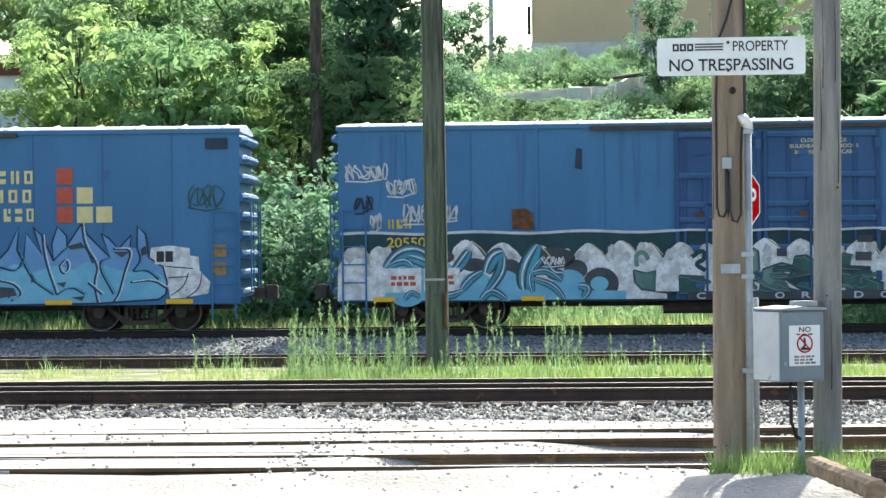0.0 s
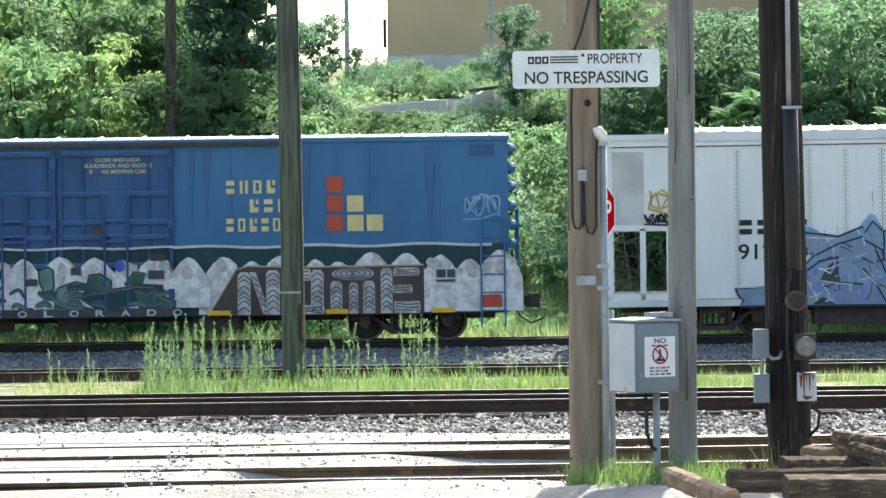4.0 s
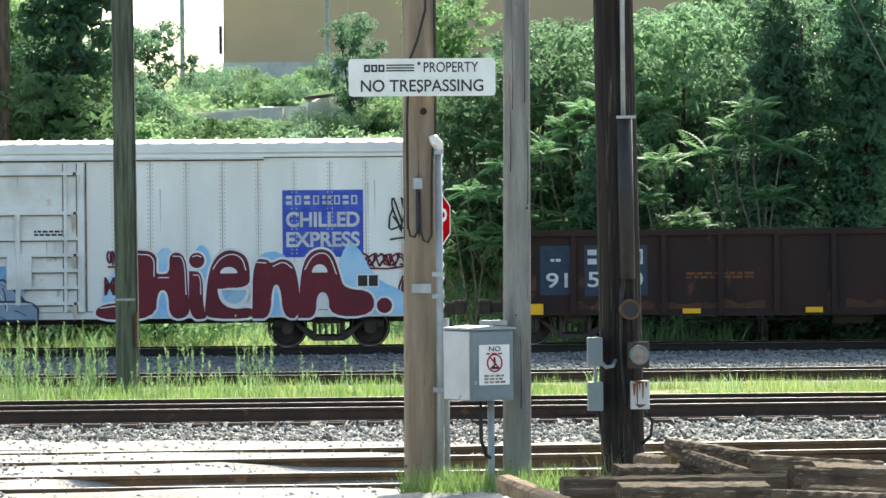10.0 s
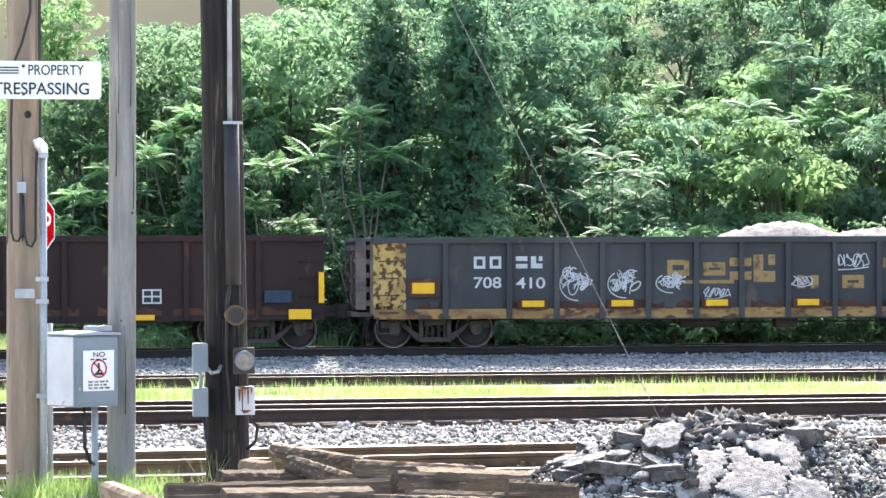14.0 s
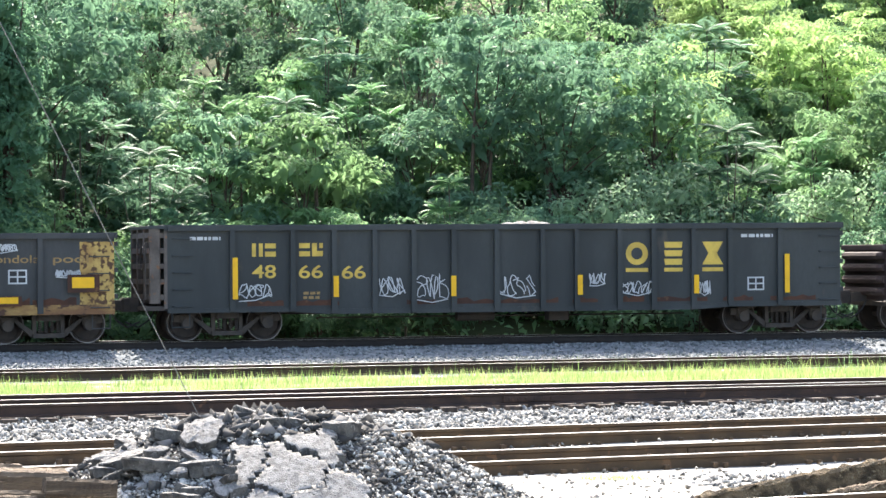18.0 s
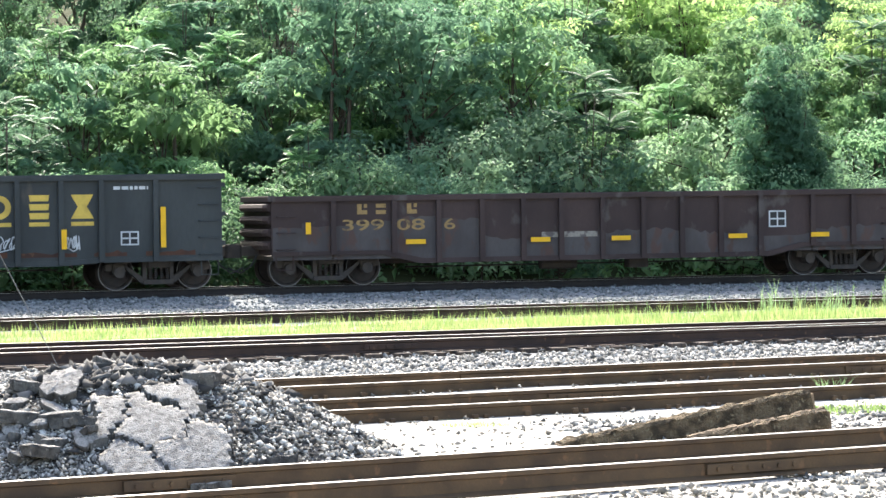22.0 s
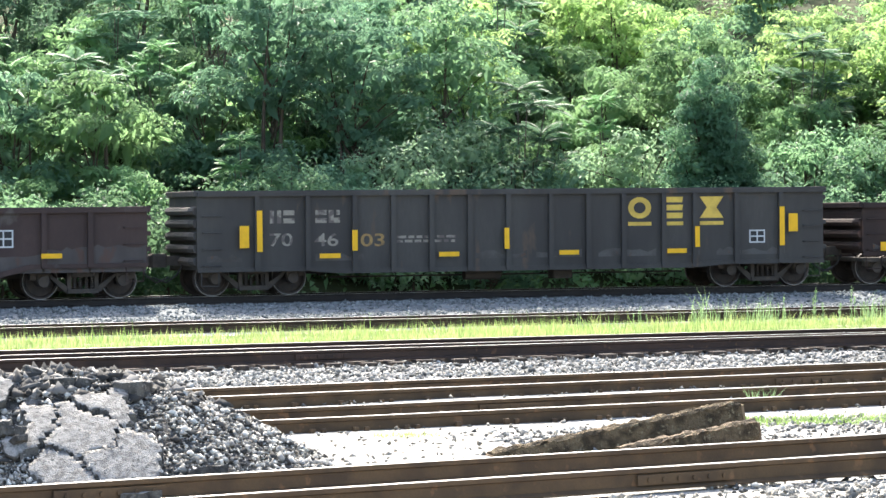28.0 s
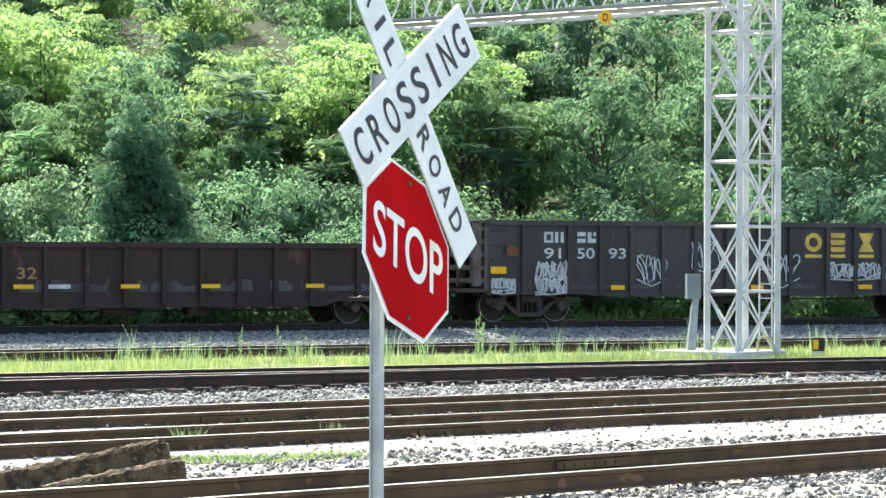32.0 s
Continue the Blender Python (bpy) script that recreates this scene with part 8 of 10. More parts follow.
# ---- poles, signs, gantry ----
def pole(name, label, x, y, z0, z1, r0, r1, m, lean=0.0, n=18, seed=1):
    """A tapered wooden shaft, slightly uneven, with drying cracks."""
    r = random.Random(seed)
    rings = []
    ph = [r.uniform(0, 6) for _ in range(4)]
    for k in range(25):
        u = k / 24
        rad = r0 + (r1 - r0) * u
        cx, cy = x + lean * u + 0.012 * math.sin(3 * u + ph[0]), y + 0.012 * math.sin(4 * u + ph[1])
        rings.append([(cx + rad * (1 + 0.02 * math.sin(3 * t + ph[2] + 2 * u)) * math.cos(t), cy + rad * (1 + 0.02 * math.sin(5 * t + ph[3])) * math.sin(t), z0 + (z1 - z0) * u) for t in [2 * math.pi * j / n for j in range(n)]])
    ob = thing(name, label, "utility pole", (0, 0, 0))
    part("shaft", Shape().loft(rings), M[m], ob, smooth=True)
    for k in range(5):
        t = r.uniform(math.pi * 1.15, math.pi * 1.85)
        a = r.uniform(z0 + 0.4, z1 * 0.55)
        rad = r0 + (r1 - r0) * (a - z0) / (z1 - z0)
        px, py = x + lean * 0.3 + (rad + 0.001) * math.cos(t), y + (rad + 0.001) * math.sin(t)
        part("drying_crack", Shape().tube([(px, py, a), (px + 0.006, py, a + 0.3), (px - 0.004, py, a + r.uniform(0.5, 1.0))], 0.0035, 4, 0.001), M["pole_dark"], ob)
    for k in range(4):
        t = r.uniform(math.pi * 1.15, math.pi * 1.85)
        a = r.uniform(z0 + 0.5, z1 * 0.55)
        rad = r0 + (r1 - r0) * (a - z0) / (z1 - z0)
        part("knot", Shape().disc((x + lean * (a - z0) / (z1 - z0) + (rad + 0.001) * math.cos(t), y + (rad + 0.001) * math.sin(t), a), (math.cos(t), math.sin(t), 0), r.uniform(0.006, 0.012), 0.012, 8), M["bark"], ob)
    return ob


def sx(px):
    return -0.21 + (px - 905) / 223.5


def sz(py):
    return 3.63 - (py - 88) / 223.5


sign_pole = pole("utility_pole", "weathered brown wooden pole carrying cables and conduit", 0.345, 22.95, -0.3, 8.6, 0.142, 0.12, "pole_brown", 0.02)
PF = 22.80
cable = Shape()
for path, r in (([(1047, -300), (1045, 0), (1030, 55), (1014, 95), (1010, 200), (1010, 395), (1014, 410), (1022, 412), (1029, 398), (1030, 330)], 0.011),
                ([(1031, 330), (1033, 400), (1038, 418), (1046, 422), (1053, 408), (1054, 300), (1056, 250)], 0.011)):
    part("cable", Shape().tube([(sx(a), PF - 0.02 - (0.02 if 300 < b < 420 else 0), sz(b)) for a, b in path], r, 6), M["rubber"], sign_pole, "looping black cable", smooth=True)
part("cable", Shape().tube([(sx(1062), 22.86, sz(-300)), (sx(1062), 22.86, sz(235))], 0.012, 6), M["rubber"], sign_pole)
part("junction_box", Shape().box(sx(1020), sx(1037), PF - 0.06, PF + 0.02, sz(325), sz(305), 0.006), M["galv"], sign_pole)
part("conduit", Shape().tube([(sx(1028), PF - 0.02, sz(325)), (sx(1028), PF - 0.02, sz(405))], 0.016, 8), M["rubber"], sign_pole)
part("number_tag", Shape().box(sx(1016), sx(1051), PF - 0.015, PF - 0.008, sz(514), sz(497)), M["galv"], sign_pole, "small grey metal tag")
part("conduit", Shape().tube([(sx(1066), 22.84, -0.2), (sx(1067), 22.84, sz(255))], 0.03, 12), M["galv"], sign_pole, "upright grey conduit", smooth=True)
part("weatherhead", Shape().tube([(sx(1067), 22.84, sz(258)), (sx(1066), 22.82, sz(241)), (sx(1060), 22.79, sz(235)), (sx(1053), 22.78, sz(238))], 0.042, 12), M["white"], sign_pole, "white conduit cap", smooth=True)
part("conduit", Shape().tube([(sx(1079), 22.95, -0.2), (sx(1079), 22.95, sz(560))], 0.022, 10), M["galv"], sign_pole, smooth=True)
for py in (480, 520, 690, 258):
    part("conduit_strap", Shape().box(sx(1053), sx(1076), 22.79, 22.815, sz(py + 4), sz(py - 4)), M["galv"], sign_pole)
part("knot", Shape().disc((sx(1040), PF - 0.003, sz(184)), (0, 1, 0), 0.03, 0.02, 10), M["pole_dark"], sign_pole)

board = thing("no_trespassing_sign", "white metal no trespassing sign with black lettering", "sign")
x0, x1, z0, z1, c = -0.21, 0.98, 3.322, 3.626, 0.03
part("plate", Shape().poly([(x0 + c, z0), (x1 - c, z0), (x1 - 0.008, z0 + 0.008), (x1, z0 + c), (x1, z1 - c), (x1 - 0.008, z1 - 0.008), (x1 - c, z1), (x0 + c, z1), (x0 + 0.008, z1 - 0.008), (x0, z1 - c), (x0, z0 + c), (x0 + 0.008, z0 + 0.008)], 22.735, 22.75), M["sign_white"], board)
part("lettering", words("NO TRESPASSING", sx(927), sz(149), 0.098, 22.732, sx(1149) - sx(927), 0.012), M["black"], board)
part("lettering", words("PROPERTY", sx(1041), sz(114), 0.083, 22.732, sx(1140) - sx(1041), 0.008), M["black"], board)
marks("emblem_shape", board, [(sx(933), sz(113)), (sx(946), sz(113)), (sx(959), sz(113))], 0.05, 0.06, 22.732, "black", "", 0.3)
for k in range(3):
    part("emblem_bar", Shape().add([(sx(973), 22.732, sz(112 - 5 * k)), (sx(1024), 22.732, sz(112 - 5 * k)), (sx(1024), 22.732, sz(109.5 - 5 * k)), (sx(973), 22.732, sz(109.5 - 5 * k))], [(0, 1, 2, 3)]), M["black"], board)
part("bolt", Shape().disc((0.36, 22.73, 3.585), (0, 1, 0), 0.014, 0.012, 8), M["rust"], board)
part("bolt", Shape().disc((0.36, 22.73, 3.36), (0, 1, 0), 0.014, 0.012, 8), M["rust"], board)

pole("utility_pole", "grey weathered wooden pole beside a meter cabinet", 1.135, 22.9, -0.3, 8.0, 0.118, 0.098, "pole_grey", 0.03, seed=2)

cab = thing("meter_cabinet", "grey steel meter cabinet with a warning notice", "electrical cabinet", (0.815, 22.5, 0), 30)
part("body", Shape().box(-0.2, 0.2, -0.2, 0.2, 0.87, 1.43, 0.012), M["box_grey"], cab)
part("lid", Shape().poly([(-0.215, 1.435), (0.215, 1.435), (0.215, 1.45), (0.0, 1.465), (-0.215, 1.45)], -0.22, 0.2), M["galv"], cab)
part("door", Shape().box(-0.19, 0.19, -0.212, -0.203, 0.89, 1.415), M["box_grey"], cab)
# this side's light is put into its paler colour; the scuffs are real
part("side_panel", Shape().box(-0.212, -0.203, -0.19, 0.19, 0.88, 1.42), M["cab_side"], cab, "scuffed side panel, painted paler where the light falls")
nt = part("notice", Shape().box(-0.135, 0.15, -0.222, -0.215, 0.995, 1.315), M["white"], cab, "white prohibition notice with a red ring")
rg = Shape()
rings = [[(0.008 + r * math.cos(t), -0.224 - e, 1.17 + r * math.sin(t)) for t in [2 * math.pi * j / 24 for j in range(24)]] for r, e in ((0.062, 0), (0.062, 0.002), (0.074, 0.002), (0.074, 0))]
rg.loft(rings, caps=False)
part("red_ring", rg, M["sign_red"], nt)
part("slash", Shape().ribbon([(-0.04, 1.22), (0.056, 1.12)], 0.012, -0.2265), M["sign_red"], nt)
part("dark_shape", Shape().ribbon([(0.004, 1.215), (0.01, 1.16), (-0.02, 1.125)], 0.02, -0.2255).ribbon([(-0.03, 1.13), (0.045, 1.13)], 0.02, -0.2257), M["black"], nt)
part("heading", words("NO", -0.045, 1.262, 0.04, -0.2245, 0.11, 0.02), M["black"], nt)
part("writing", bars(-0.07, 0.09, 1.238, 1.256, -0.2245, 1, 3, 3).add([], []), M["black"], nt)
part("writing", bars(-0.09, 0.11, 1.01, 1.085, -0.2245, 3, 5, 5), M["let_faded"], nt)
part("latch", Shape().box(-0.18, -0.16, -0.23, -0.212, 1.0, 1.03), M["galv"], cab)
part("leg", Shape().tube([(0.11, 0.0, -0.2), (0.11, 0.0, 0.87)], 0.028, 10), M["galv"], cab, smooth=True)
part("cable", Shape().tube([(-0.02, -0.05, 0.87), (-0.05, -0.1, 0.75), (-0.06, -0.12, 0.55), (0.0, -0.1, 0.43), (0.1, 0.0, 0.4)], 0.016, 8), M["rubber"], cab, "drooping black cable", smooth=True)
part("bracket", Shape().box(0.12, 0.34, 0.1, 0.18, 1.46, 1.5), M["galv"], cab)


def dx(px):
    return 2.02 + (px - 1390) / 212.0


def dz(py):
    return 0.24 + (815 - py) / 212.0


dark_pole = pole("utility_pole", "black creosoted wooden pole with conduit and meters", 2.035, 23.4, -0.3, 9.0, 0.185, 0.145, "pole_dark", -0.09, seed=3)
DF = 23.2
part("riser_pipe", Shape().tube([(dx(1397), DF - 0.02, dz(-400)), (dx(1397), DF - 0.02, dz(195))], 0.02, 8), M["galv"], dark_pole, "grey riser pipe", smooth=True)
part("riser_sleeve", Shape().tube([(dx(1399), DF - 0.02, dz(195)), (dx(1402), DF - 0.02, dz(480))], 0.065, 10), M["black"], dark_pole, "thick black cable sleeve", smooth=True)
part("sleeve_clamp", Shape().box(dx(1384), dx(1418), DF - 0.1, DF - 0.07, dz(199), dz(194)), M["galv"], dark_pole)
part("cable", Shape().tube([(dx(1400), DF - 0.05, dz(440)), (dx(1390), DF - 0.06, dz(520)), (dx(1388), DF - 0.06, dz(600)), (dx(1395), DF - 0.05, dz(700))], 0.014, 6), M["black"], dark_pole, smooth=True)
hb = Shape()
hb.tube([(dx(1404), DF - 0.16, dz(533)), (dx(1404), DF + 0.02, dz(533))], 0.085, 16)
part("pipe_bracket", hb, M["rail"], dark_pole, "rusty pipe collar")
part("pipe_mouth", Shape().disc((dx(1404), DF - 0.162, dz(533)), (0, 1, 0), 0.066, 0.004, 16), M["black"], dark_pole)
part("backboard", Shape().box(dx(1383), dx(1412), DF - 0.04, DF + 0.02, dz(735), dz(540), 0.004), M["pole_dark"], dark_pole)
mb = part("meter_base", Shape().box(dx(1400), dx(1438), DF - 0.09, DF - 0.01, dz(636), dz(590), 0.01), M["truckm"], dark_pole)
part("meter", Shape().disc((dx(1419), DF - 0.13, dz(612)), (0, 1, 0), 0.08, 0.1, 20), M["box_grey"], mb, "round glass-fronted meter", smooth=False)
part("meter_face", Shape().disc((dx(1419), DF - 0.183, dz(612)), (0, 1, 0), 0.062, 0.006, 20), M["let_faded"], mb)
part("switch_box", Shape().box(dx(1404), dx(1437), DF - 0.12, DF - 0.01, dz(707), dz(658), 0.008), M["cab_side"], dark_pole, "pale switch box streaked with rust")
for a, b, c, d in ((1406, 1434, 657, 663), (1407, 1413, 661, 684), (1413, 1417, 661, 700), (1418, 1421, 660, 676), (1423, 1427, 661, 690), (1429, 1433, 660, 671), (1411, 1431, 698, 705)):
    part("rust_streak", Shape().poly([(dx(a + (b - a) * 0.35), dz(d)), (dx(b - (b - a) * 0.3), dz(d - 2)), (dx(b), dz(c + 1)), (dx(a), dz(c))], DF - 0.124, DF - 0.1205), M["rust"], dark_pole)
for a, b in ((582, 632), (660, 710)):
    part("switch_box", Shape().box(dx(1331), dx(1357), DF - 0.05, DF + 0.1, dz(b), dz(a), 0.008), M["box_grey"], dark_pole, "small grey switch box")
part("conduit", Shape().tube([(dx(1355), DF, dz(625)), (dx(1362), DF - 0.08, dz(634)), (dx(1374), DF - 0.06, dz(632)), (dx(1380), DF, dz(622))], 0.016, 8), M["galv"], dark_pole, smooth=True)
part("conduit", Shape().tube([(dx(1344), DF, dz(632)), (dx(1344), DF, dz(660))], 0.014, 8), M["galv"], dark_pole)
part("cable", Shape().tube([(dx(1350), DF, dz(710)), (dx(1353), DF - 0.03, dz(745)), (dx(1360), DF - 0.02, dz(775)), (dx(1372), DF + 0.1, dz(790))], 0.014, 6), M["rubber"], dark_pole, smooth=True)
part("cable", Shape().tube([(dx(1430), DF, dz(707)), (dx(1443), DF - 0.03, dz(730)), (dx(1440), DF - 0.02, dz(755)), (dx(1428), DF + 0.1, dz(770))], 0.014, 6), M["rubber"], dark_pole, smooth=True)
M["wire_grey"] = mat("dull_wire_strand", (0.17, 0.175, 0.17), (0.1, 0.105, 0.105), rough=0.7, bump=0.0)
wire = thing("guy_wire", "thin grey guy wire slanting down behind the rubble", "wire")
part("strand", Shape().tube([(1.98, 23.4, 8.1), (6.79, 26.13, -0.25)], 0.0045, 5), M["wire_grey"], wire)

left_pole = pole("utility_pole", "greenish treated wooden pole in tall weeds", -4.33, 48.8, -0.6, 12.0, 0.205, 0.185, "pole_green", -0.06, seed=4)
part("cable_guard", Shape().box(-4.17, -4.13, 48.58, 48.66, 0.55, 1.15), M["rust"], left_pole, "orange-red marker strip")
part("metal_band", Shape().tube([(-4.345, 48.8, 1.35), (-4.345, 48.8, 1.39)], 0.212, 18), M["galv"], left_pole)
part("ground_wire", Shape().tube([(-4.14, 48.68, 0.5), (-4.2, 48.68, 9.0)], 0.012, 5), M["rubber"], left_pole)
x, y = place(-7.47, 78.0)
pole("utility_pole", "dark wooden pole rising from bushes", x, y, ground_z(x, y) - 0.5, 14.0, 0.17, 0.14, "bark", seed=5)


# -- octagonal and crossed signs
def octagon(w, turn=0.0, sq=1.0):
    r = w / 2 / math.cos(math.pi / 8)
    return [(r * math.cos(math.pi / 8 + k * math.pi / 4 - turn), r * math.sin(math.pi / 8 + k * math.pi / 4 - turn) * sq) for k in range(8)]


def turned(shape, ang, cx, cz):
    """Turns a flat shape in its plane, clockwise by ang degrees, and moves it."""
    a = -radians(ang)
    shape.v = [(cx + x * math.cos(a) - z * math.sin(a), y, cz + x * math.sin(a) + z * math.cos(a)) for x, y, z in shape.v]
    return shape


def stop_plate(ob, cz, w, roll, bent=(0.0, 0.0)):
    """Octagonal plate, turned in its plane by roll and bent aside and back by two angles."""
    pl = part("stop_plate", turned(Shape().poly(octagon(w), -0.004, 0.004), roll, 0, 0), M["sign_white"], ob, "red octagonal stop plate")
    part("red_field", turned(Shape().poly(octagon(w * 0.955), -0.008, -0.005), roll, 0, 0), M["sign_red"], pl)
    part("lettering", turned(words("STOP", -w * 0.41, -w * 0.17, w * 0.34, -0.011, w * 0.82, 0.012), roll, 0, 0), M["sign_white"], pl)
    for z in (0.42 * w, -0.42 * w):
        part("bolt", turned(Shape().disc((0, -0.012, z), (0, 1, 0), 0.012, 0.01, 8), roll, 0, 0), M["rust"], pl)
    pl.matrix_local = pose(0, -0.035 if bent[1] else 0.0, cz, bent[1], 0, bent[0])


XING_TURN = 28.0
xing = thing("crossing_sign", "railroad crossbuck and red stop sign on a steel post", "sign", (6.82, 10.19, 0), XING_TURN)
part("post", Shape().box(-0.02, 0.02, 0.085, 0.123, 0.0, 2.75).box(-0.034, 0.034, 0.123, 0.129, 0.0, 2.75), M["galv"], xing, "galvanised steel channel post")
stop_plate(xing, 1.979, 0.76, 20.9, (1.0, -10.9))


def blade(text_halves, L, h, ang, y, letter, at, yaw, tilt):
    """A crossbuck board about its middle at, leaning with the bent sign."""
    b = part("blade", turned(Shape().poly([(-L / 2, -h), (L / 2, -h), (L / 2, h), (-L / 2, h)], y, y + 0.006), ang, 0.0, 0.0), M["sign_white"], xing, "white crossbuck blade with black letters")
    for t, a, w in text_halves:
        for k, ch in enumerate(t):
            lw = w / len(t) * (0.2 if ch == "I" else 0.66)
            part("letter", turned(words(ch, a + w / len(t) * (k + 0.5) - lw / 2, -letter / 2, letter, y - 0.003, lw, 0.012), ang, 0.0, 0.0), M["black"], b)
    part("blade_edge", turned(Shape().poly([(-L / 2 - 0.004, -h - 0.004), (L / 2 + 0.004, -h - 0.004), (L / 2 + 0.004, h + 0.004), (-L / 2 - 0.004, h + 0.004)], y + 0.0065, y + 0.009), ang, 0.0, 0.0), M["galv"], b)
    b.matrix_local = pose(0, 0, 0, 0, 0, -XING_TURN) @ Matrix.Translation((at[0] - 6.82, at[1] - 10.19, at[2])) @ pose(0, 0, 0, 0, 0, yaw) @ pose(0, 0, 0, tilt)
    return b


blade([("RAIL", -0.7, 0.56), ("ROAD", 0.145, 0.56)], 1.62, 0.112, 60.1, -0.008, 0.115, (6.803, 10.12, 2.653), 28.1, -8.0)
blade([("CROSSING", -0.61, 1.2)], 1.27, 0.133, -29.1, -0.026, 0.165, (6.836, 10.147, 2.666), 23.7, -9.1)

far_stop = thing("stop_sign", "red stop sign half hidden behind a pole", "sign", (0.575, 31.4, 0), 46)
part("post", Shape().box(-0.03, 0.03, 0.01, 0.06, -0.2, 2.7), M["galv"], far_stop)
stop_plate(far_stop, 2.45, 0.76, 0)

# -- signal gantry over the tracks
gantry = thing("signal_gantry", "white steel lattice signal gantry over the tracks", "signal gantry", (37.85, 44.0, 0), 14.6)
M["gantry"] = mat("silver_painted_steel", (0.62, 0.63, 0.63), (0.5, 0.51, 0.52), rough=0.5, metal=0.1, scale=3, fine=25, bump=0.05)


def lattice(name, ob, legs, z0, z1, bays, r):
    """Upright lattice between four legs given in plan."""
    t = part(name, Shape().tube([(*legs[0], z0), (*legs[0], z1)], r, 4), M["gantry"], ob)
    for q in legs[1:]:
        part("leg", Shape().tube([(*q, z0), (*q, z1)], r, 4), M["gantry"], t)
    h = (z1 - z0) / bays
    for k in range(bays):
        a, b = z0 + k * h, z0 + (k + 1) * h
        for i in range(4):
            p, q = legs[i], legs[(i + 1) % 4]
            part("brace", Shape().tube([(*p, a), (*q, b)], 0.028, 4), M["gantry"], t)
            part("brace", Shape().tube([(*q, a), (*p, b)], 0.028, 4), M["gantry"], t)
            part("strut", Shape().tube([(*p, b), (*q, b)], 0.032, 4), M["gantry"], t)
    return t


LEGS = [(0.0, 0.0), (0.79, 0.6), (0.13, 1.15), (-0.66, 0.55)]


def gp(a, b):
    """Gantry plan: a to the right and b away as seen from the camera."""
    x, y, c, s = a * 0.759 + b * 0.651, -a * 0.651 + b * 0.759, math.cos(radians(14.6)), math.sin(radians(14.6))
    return x * c + y * s, -x * s + y * c



tower = lattice("tower", gantry, [gp(a, b) for a, b in LEGS], -0.2, 9.2, 7, 0.085)
lad = part("ladder", Shape().tube([(*gp(0.42, 0.5), 0.2), (*gp(0.42, 0.5), 9.0)], 0.02, 5).tube([(*gp(0.68, 0.58), 0.2), (*gp(0.68, 0.58), 9.0)], 0.02, 5), M["gantry"], gantry)
for z in np.arange(0.4, 9.0, 0.3):
    part("rung", Shape().tube([(*gp(0.42, 0.5), z), (*gp(0.68, 0.58), z)], 0.013, 5), M["gantry"], lad)
part("footing", Shape().box(-0.9, 1.2, -0.4, 1.6, -0.4, -0.08, 0.04), M["concrete"], gantry)
part("relay_box", Shape().tube([(*gp(-0.95, 0.4), 0.98), (*gp(-0.95, 0.4), 1.5)], 0.2, 4), M["box_grey"], gantry, "small grey relay box")
part("box_post", Shape().tube([(*gp(-1.0, 0.4), -0.2), (*gp(-0.9, 0.4), 0.98)], 0.13, 4, 0.09), M["galv"], gantry)
bm_ = part("beam", Shape().tube([(-0.3, 0.2, 7.05), (-0.3, 9.6, 7.05)], 0.06, 5), M["gantry"], gantry, "horizontal lattice beam with walkway")
for dxx, z in ((0.7, 7.05), (-0.3, 8.25), (0.7, 8.25)):
    part("chord", Shape().tube([(dxx, 0.2, z), (dxx, 9.6, z)], 0.055, 5), M["gantry"], bm_)
for k in range(7):
    a, b = 0.3 + 1.3 * k, 0.3 + 1.3 * (k + 1)
    for dxx in (-0.3, 0.7):
        part("brace", Shape().tube([(dxx, a, 7.05), (dxx, (a + b) / 2, 8.25)], 0.028, 4), M["gantry"], bm_)
        part("brace", Shape().tube([(dxx, (a + b) / 2, 8.25), (dxx, b, 7.05)], 0.028, 4), M["gantry"], bm_)
    part("strut", Shape().tube([(-0.3, a, 7.05), (0.7, a, 7.05)], 0.03, 4), M["gantry"], bm_)
    part("brace", Shape().tube([(-0.3, a, 7.05), (0.7, b, 7.05)], 0.022, 4), M["gantry"], bm_)
part("walkway", Shape().box(-0.9, -0.35, 0.2, 9.6, 7.1, 7.13), M["galv"], bm_)
hr = Shape()
for z in (7.65, 8.15):
    hr.tube([(-0.9, 0.2, z), (-0.9, 9.6, z)], 0.018, 5)
for k in range(6):
    hr.tube([(-0.9, 0.3 + 1.95 * k, 7.1), (-0.9, 0.3 + 1.95 * k, 8.15)], 0.018, 5)
part("handrail", hr, M["gantry"], bm_)
part("end_frame", Shape().tube([(-0.3, 9.6, 7.05), (-0.3, 9.6, 8.25), (0.7, 9.6, 8.25), (0.7, 9.6, 7.05), (-0.3, 9.6, 7.05)], 0.045, 5), M["gantry"], bm_)
ds = part("marker_disc", Shape().disc((-0.95, 2.75, 6.86), (-0.75, -0.66, 0), 0.145, 0.02, 20), M["yellow"], gantry, "round yellow marker with a letter")
dl = words("D", -0.055, -0.08, 0.16, -0.013, 0.11, 0.02)
dl.v = [(-0.95 + x * 0.66 - 0.014 * 0.75, 2.75 - x * 0.75 - 0.014 * 0.66, 6.86 + z) for x, y, z in dl.v]
part("letter", dl, M["black"], ds)
x, y = place(42.3, 59.0)
sig = thing("dwarf_signal", "small dark dwarf signal with a yellow face", "signal", (x, y, -0.2), -40)
part("head", Shape().box(-0.13, 0.13, -0.1, 0.1, 0.1, 0.38, 0.02), M["black"], sig)
part("face", Shape().box(-0.11, 0.0, -0.11, -0.102, 0.14, 0.34), M["yellow"], sig)
part("base", Shape().box(-0.1, 0.1, -0.1, 0.1, -0.1, 0.1), M["concrete"], sig)
x, y = place(41.2, 58.2)
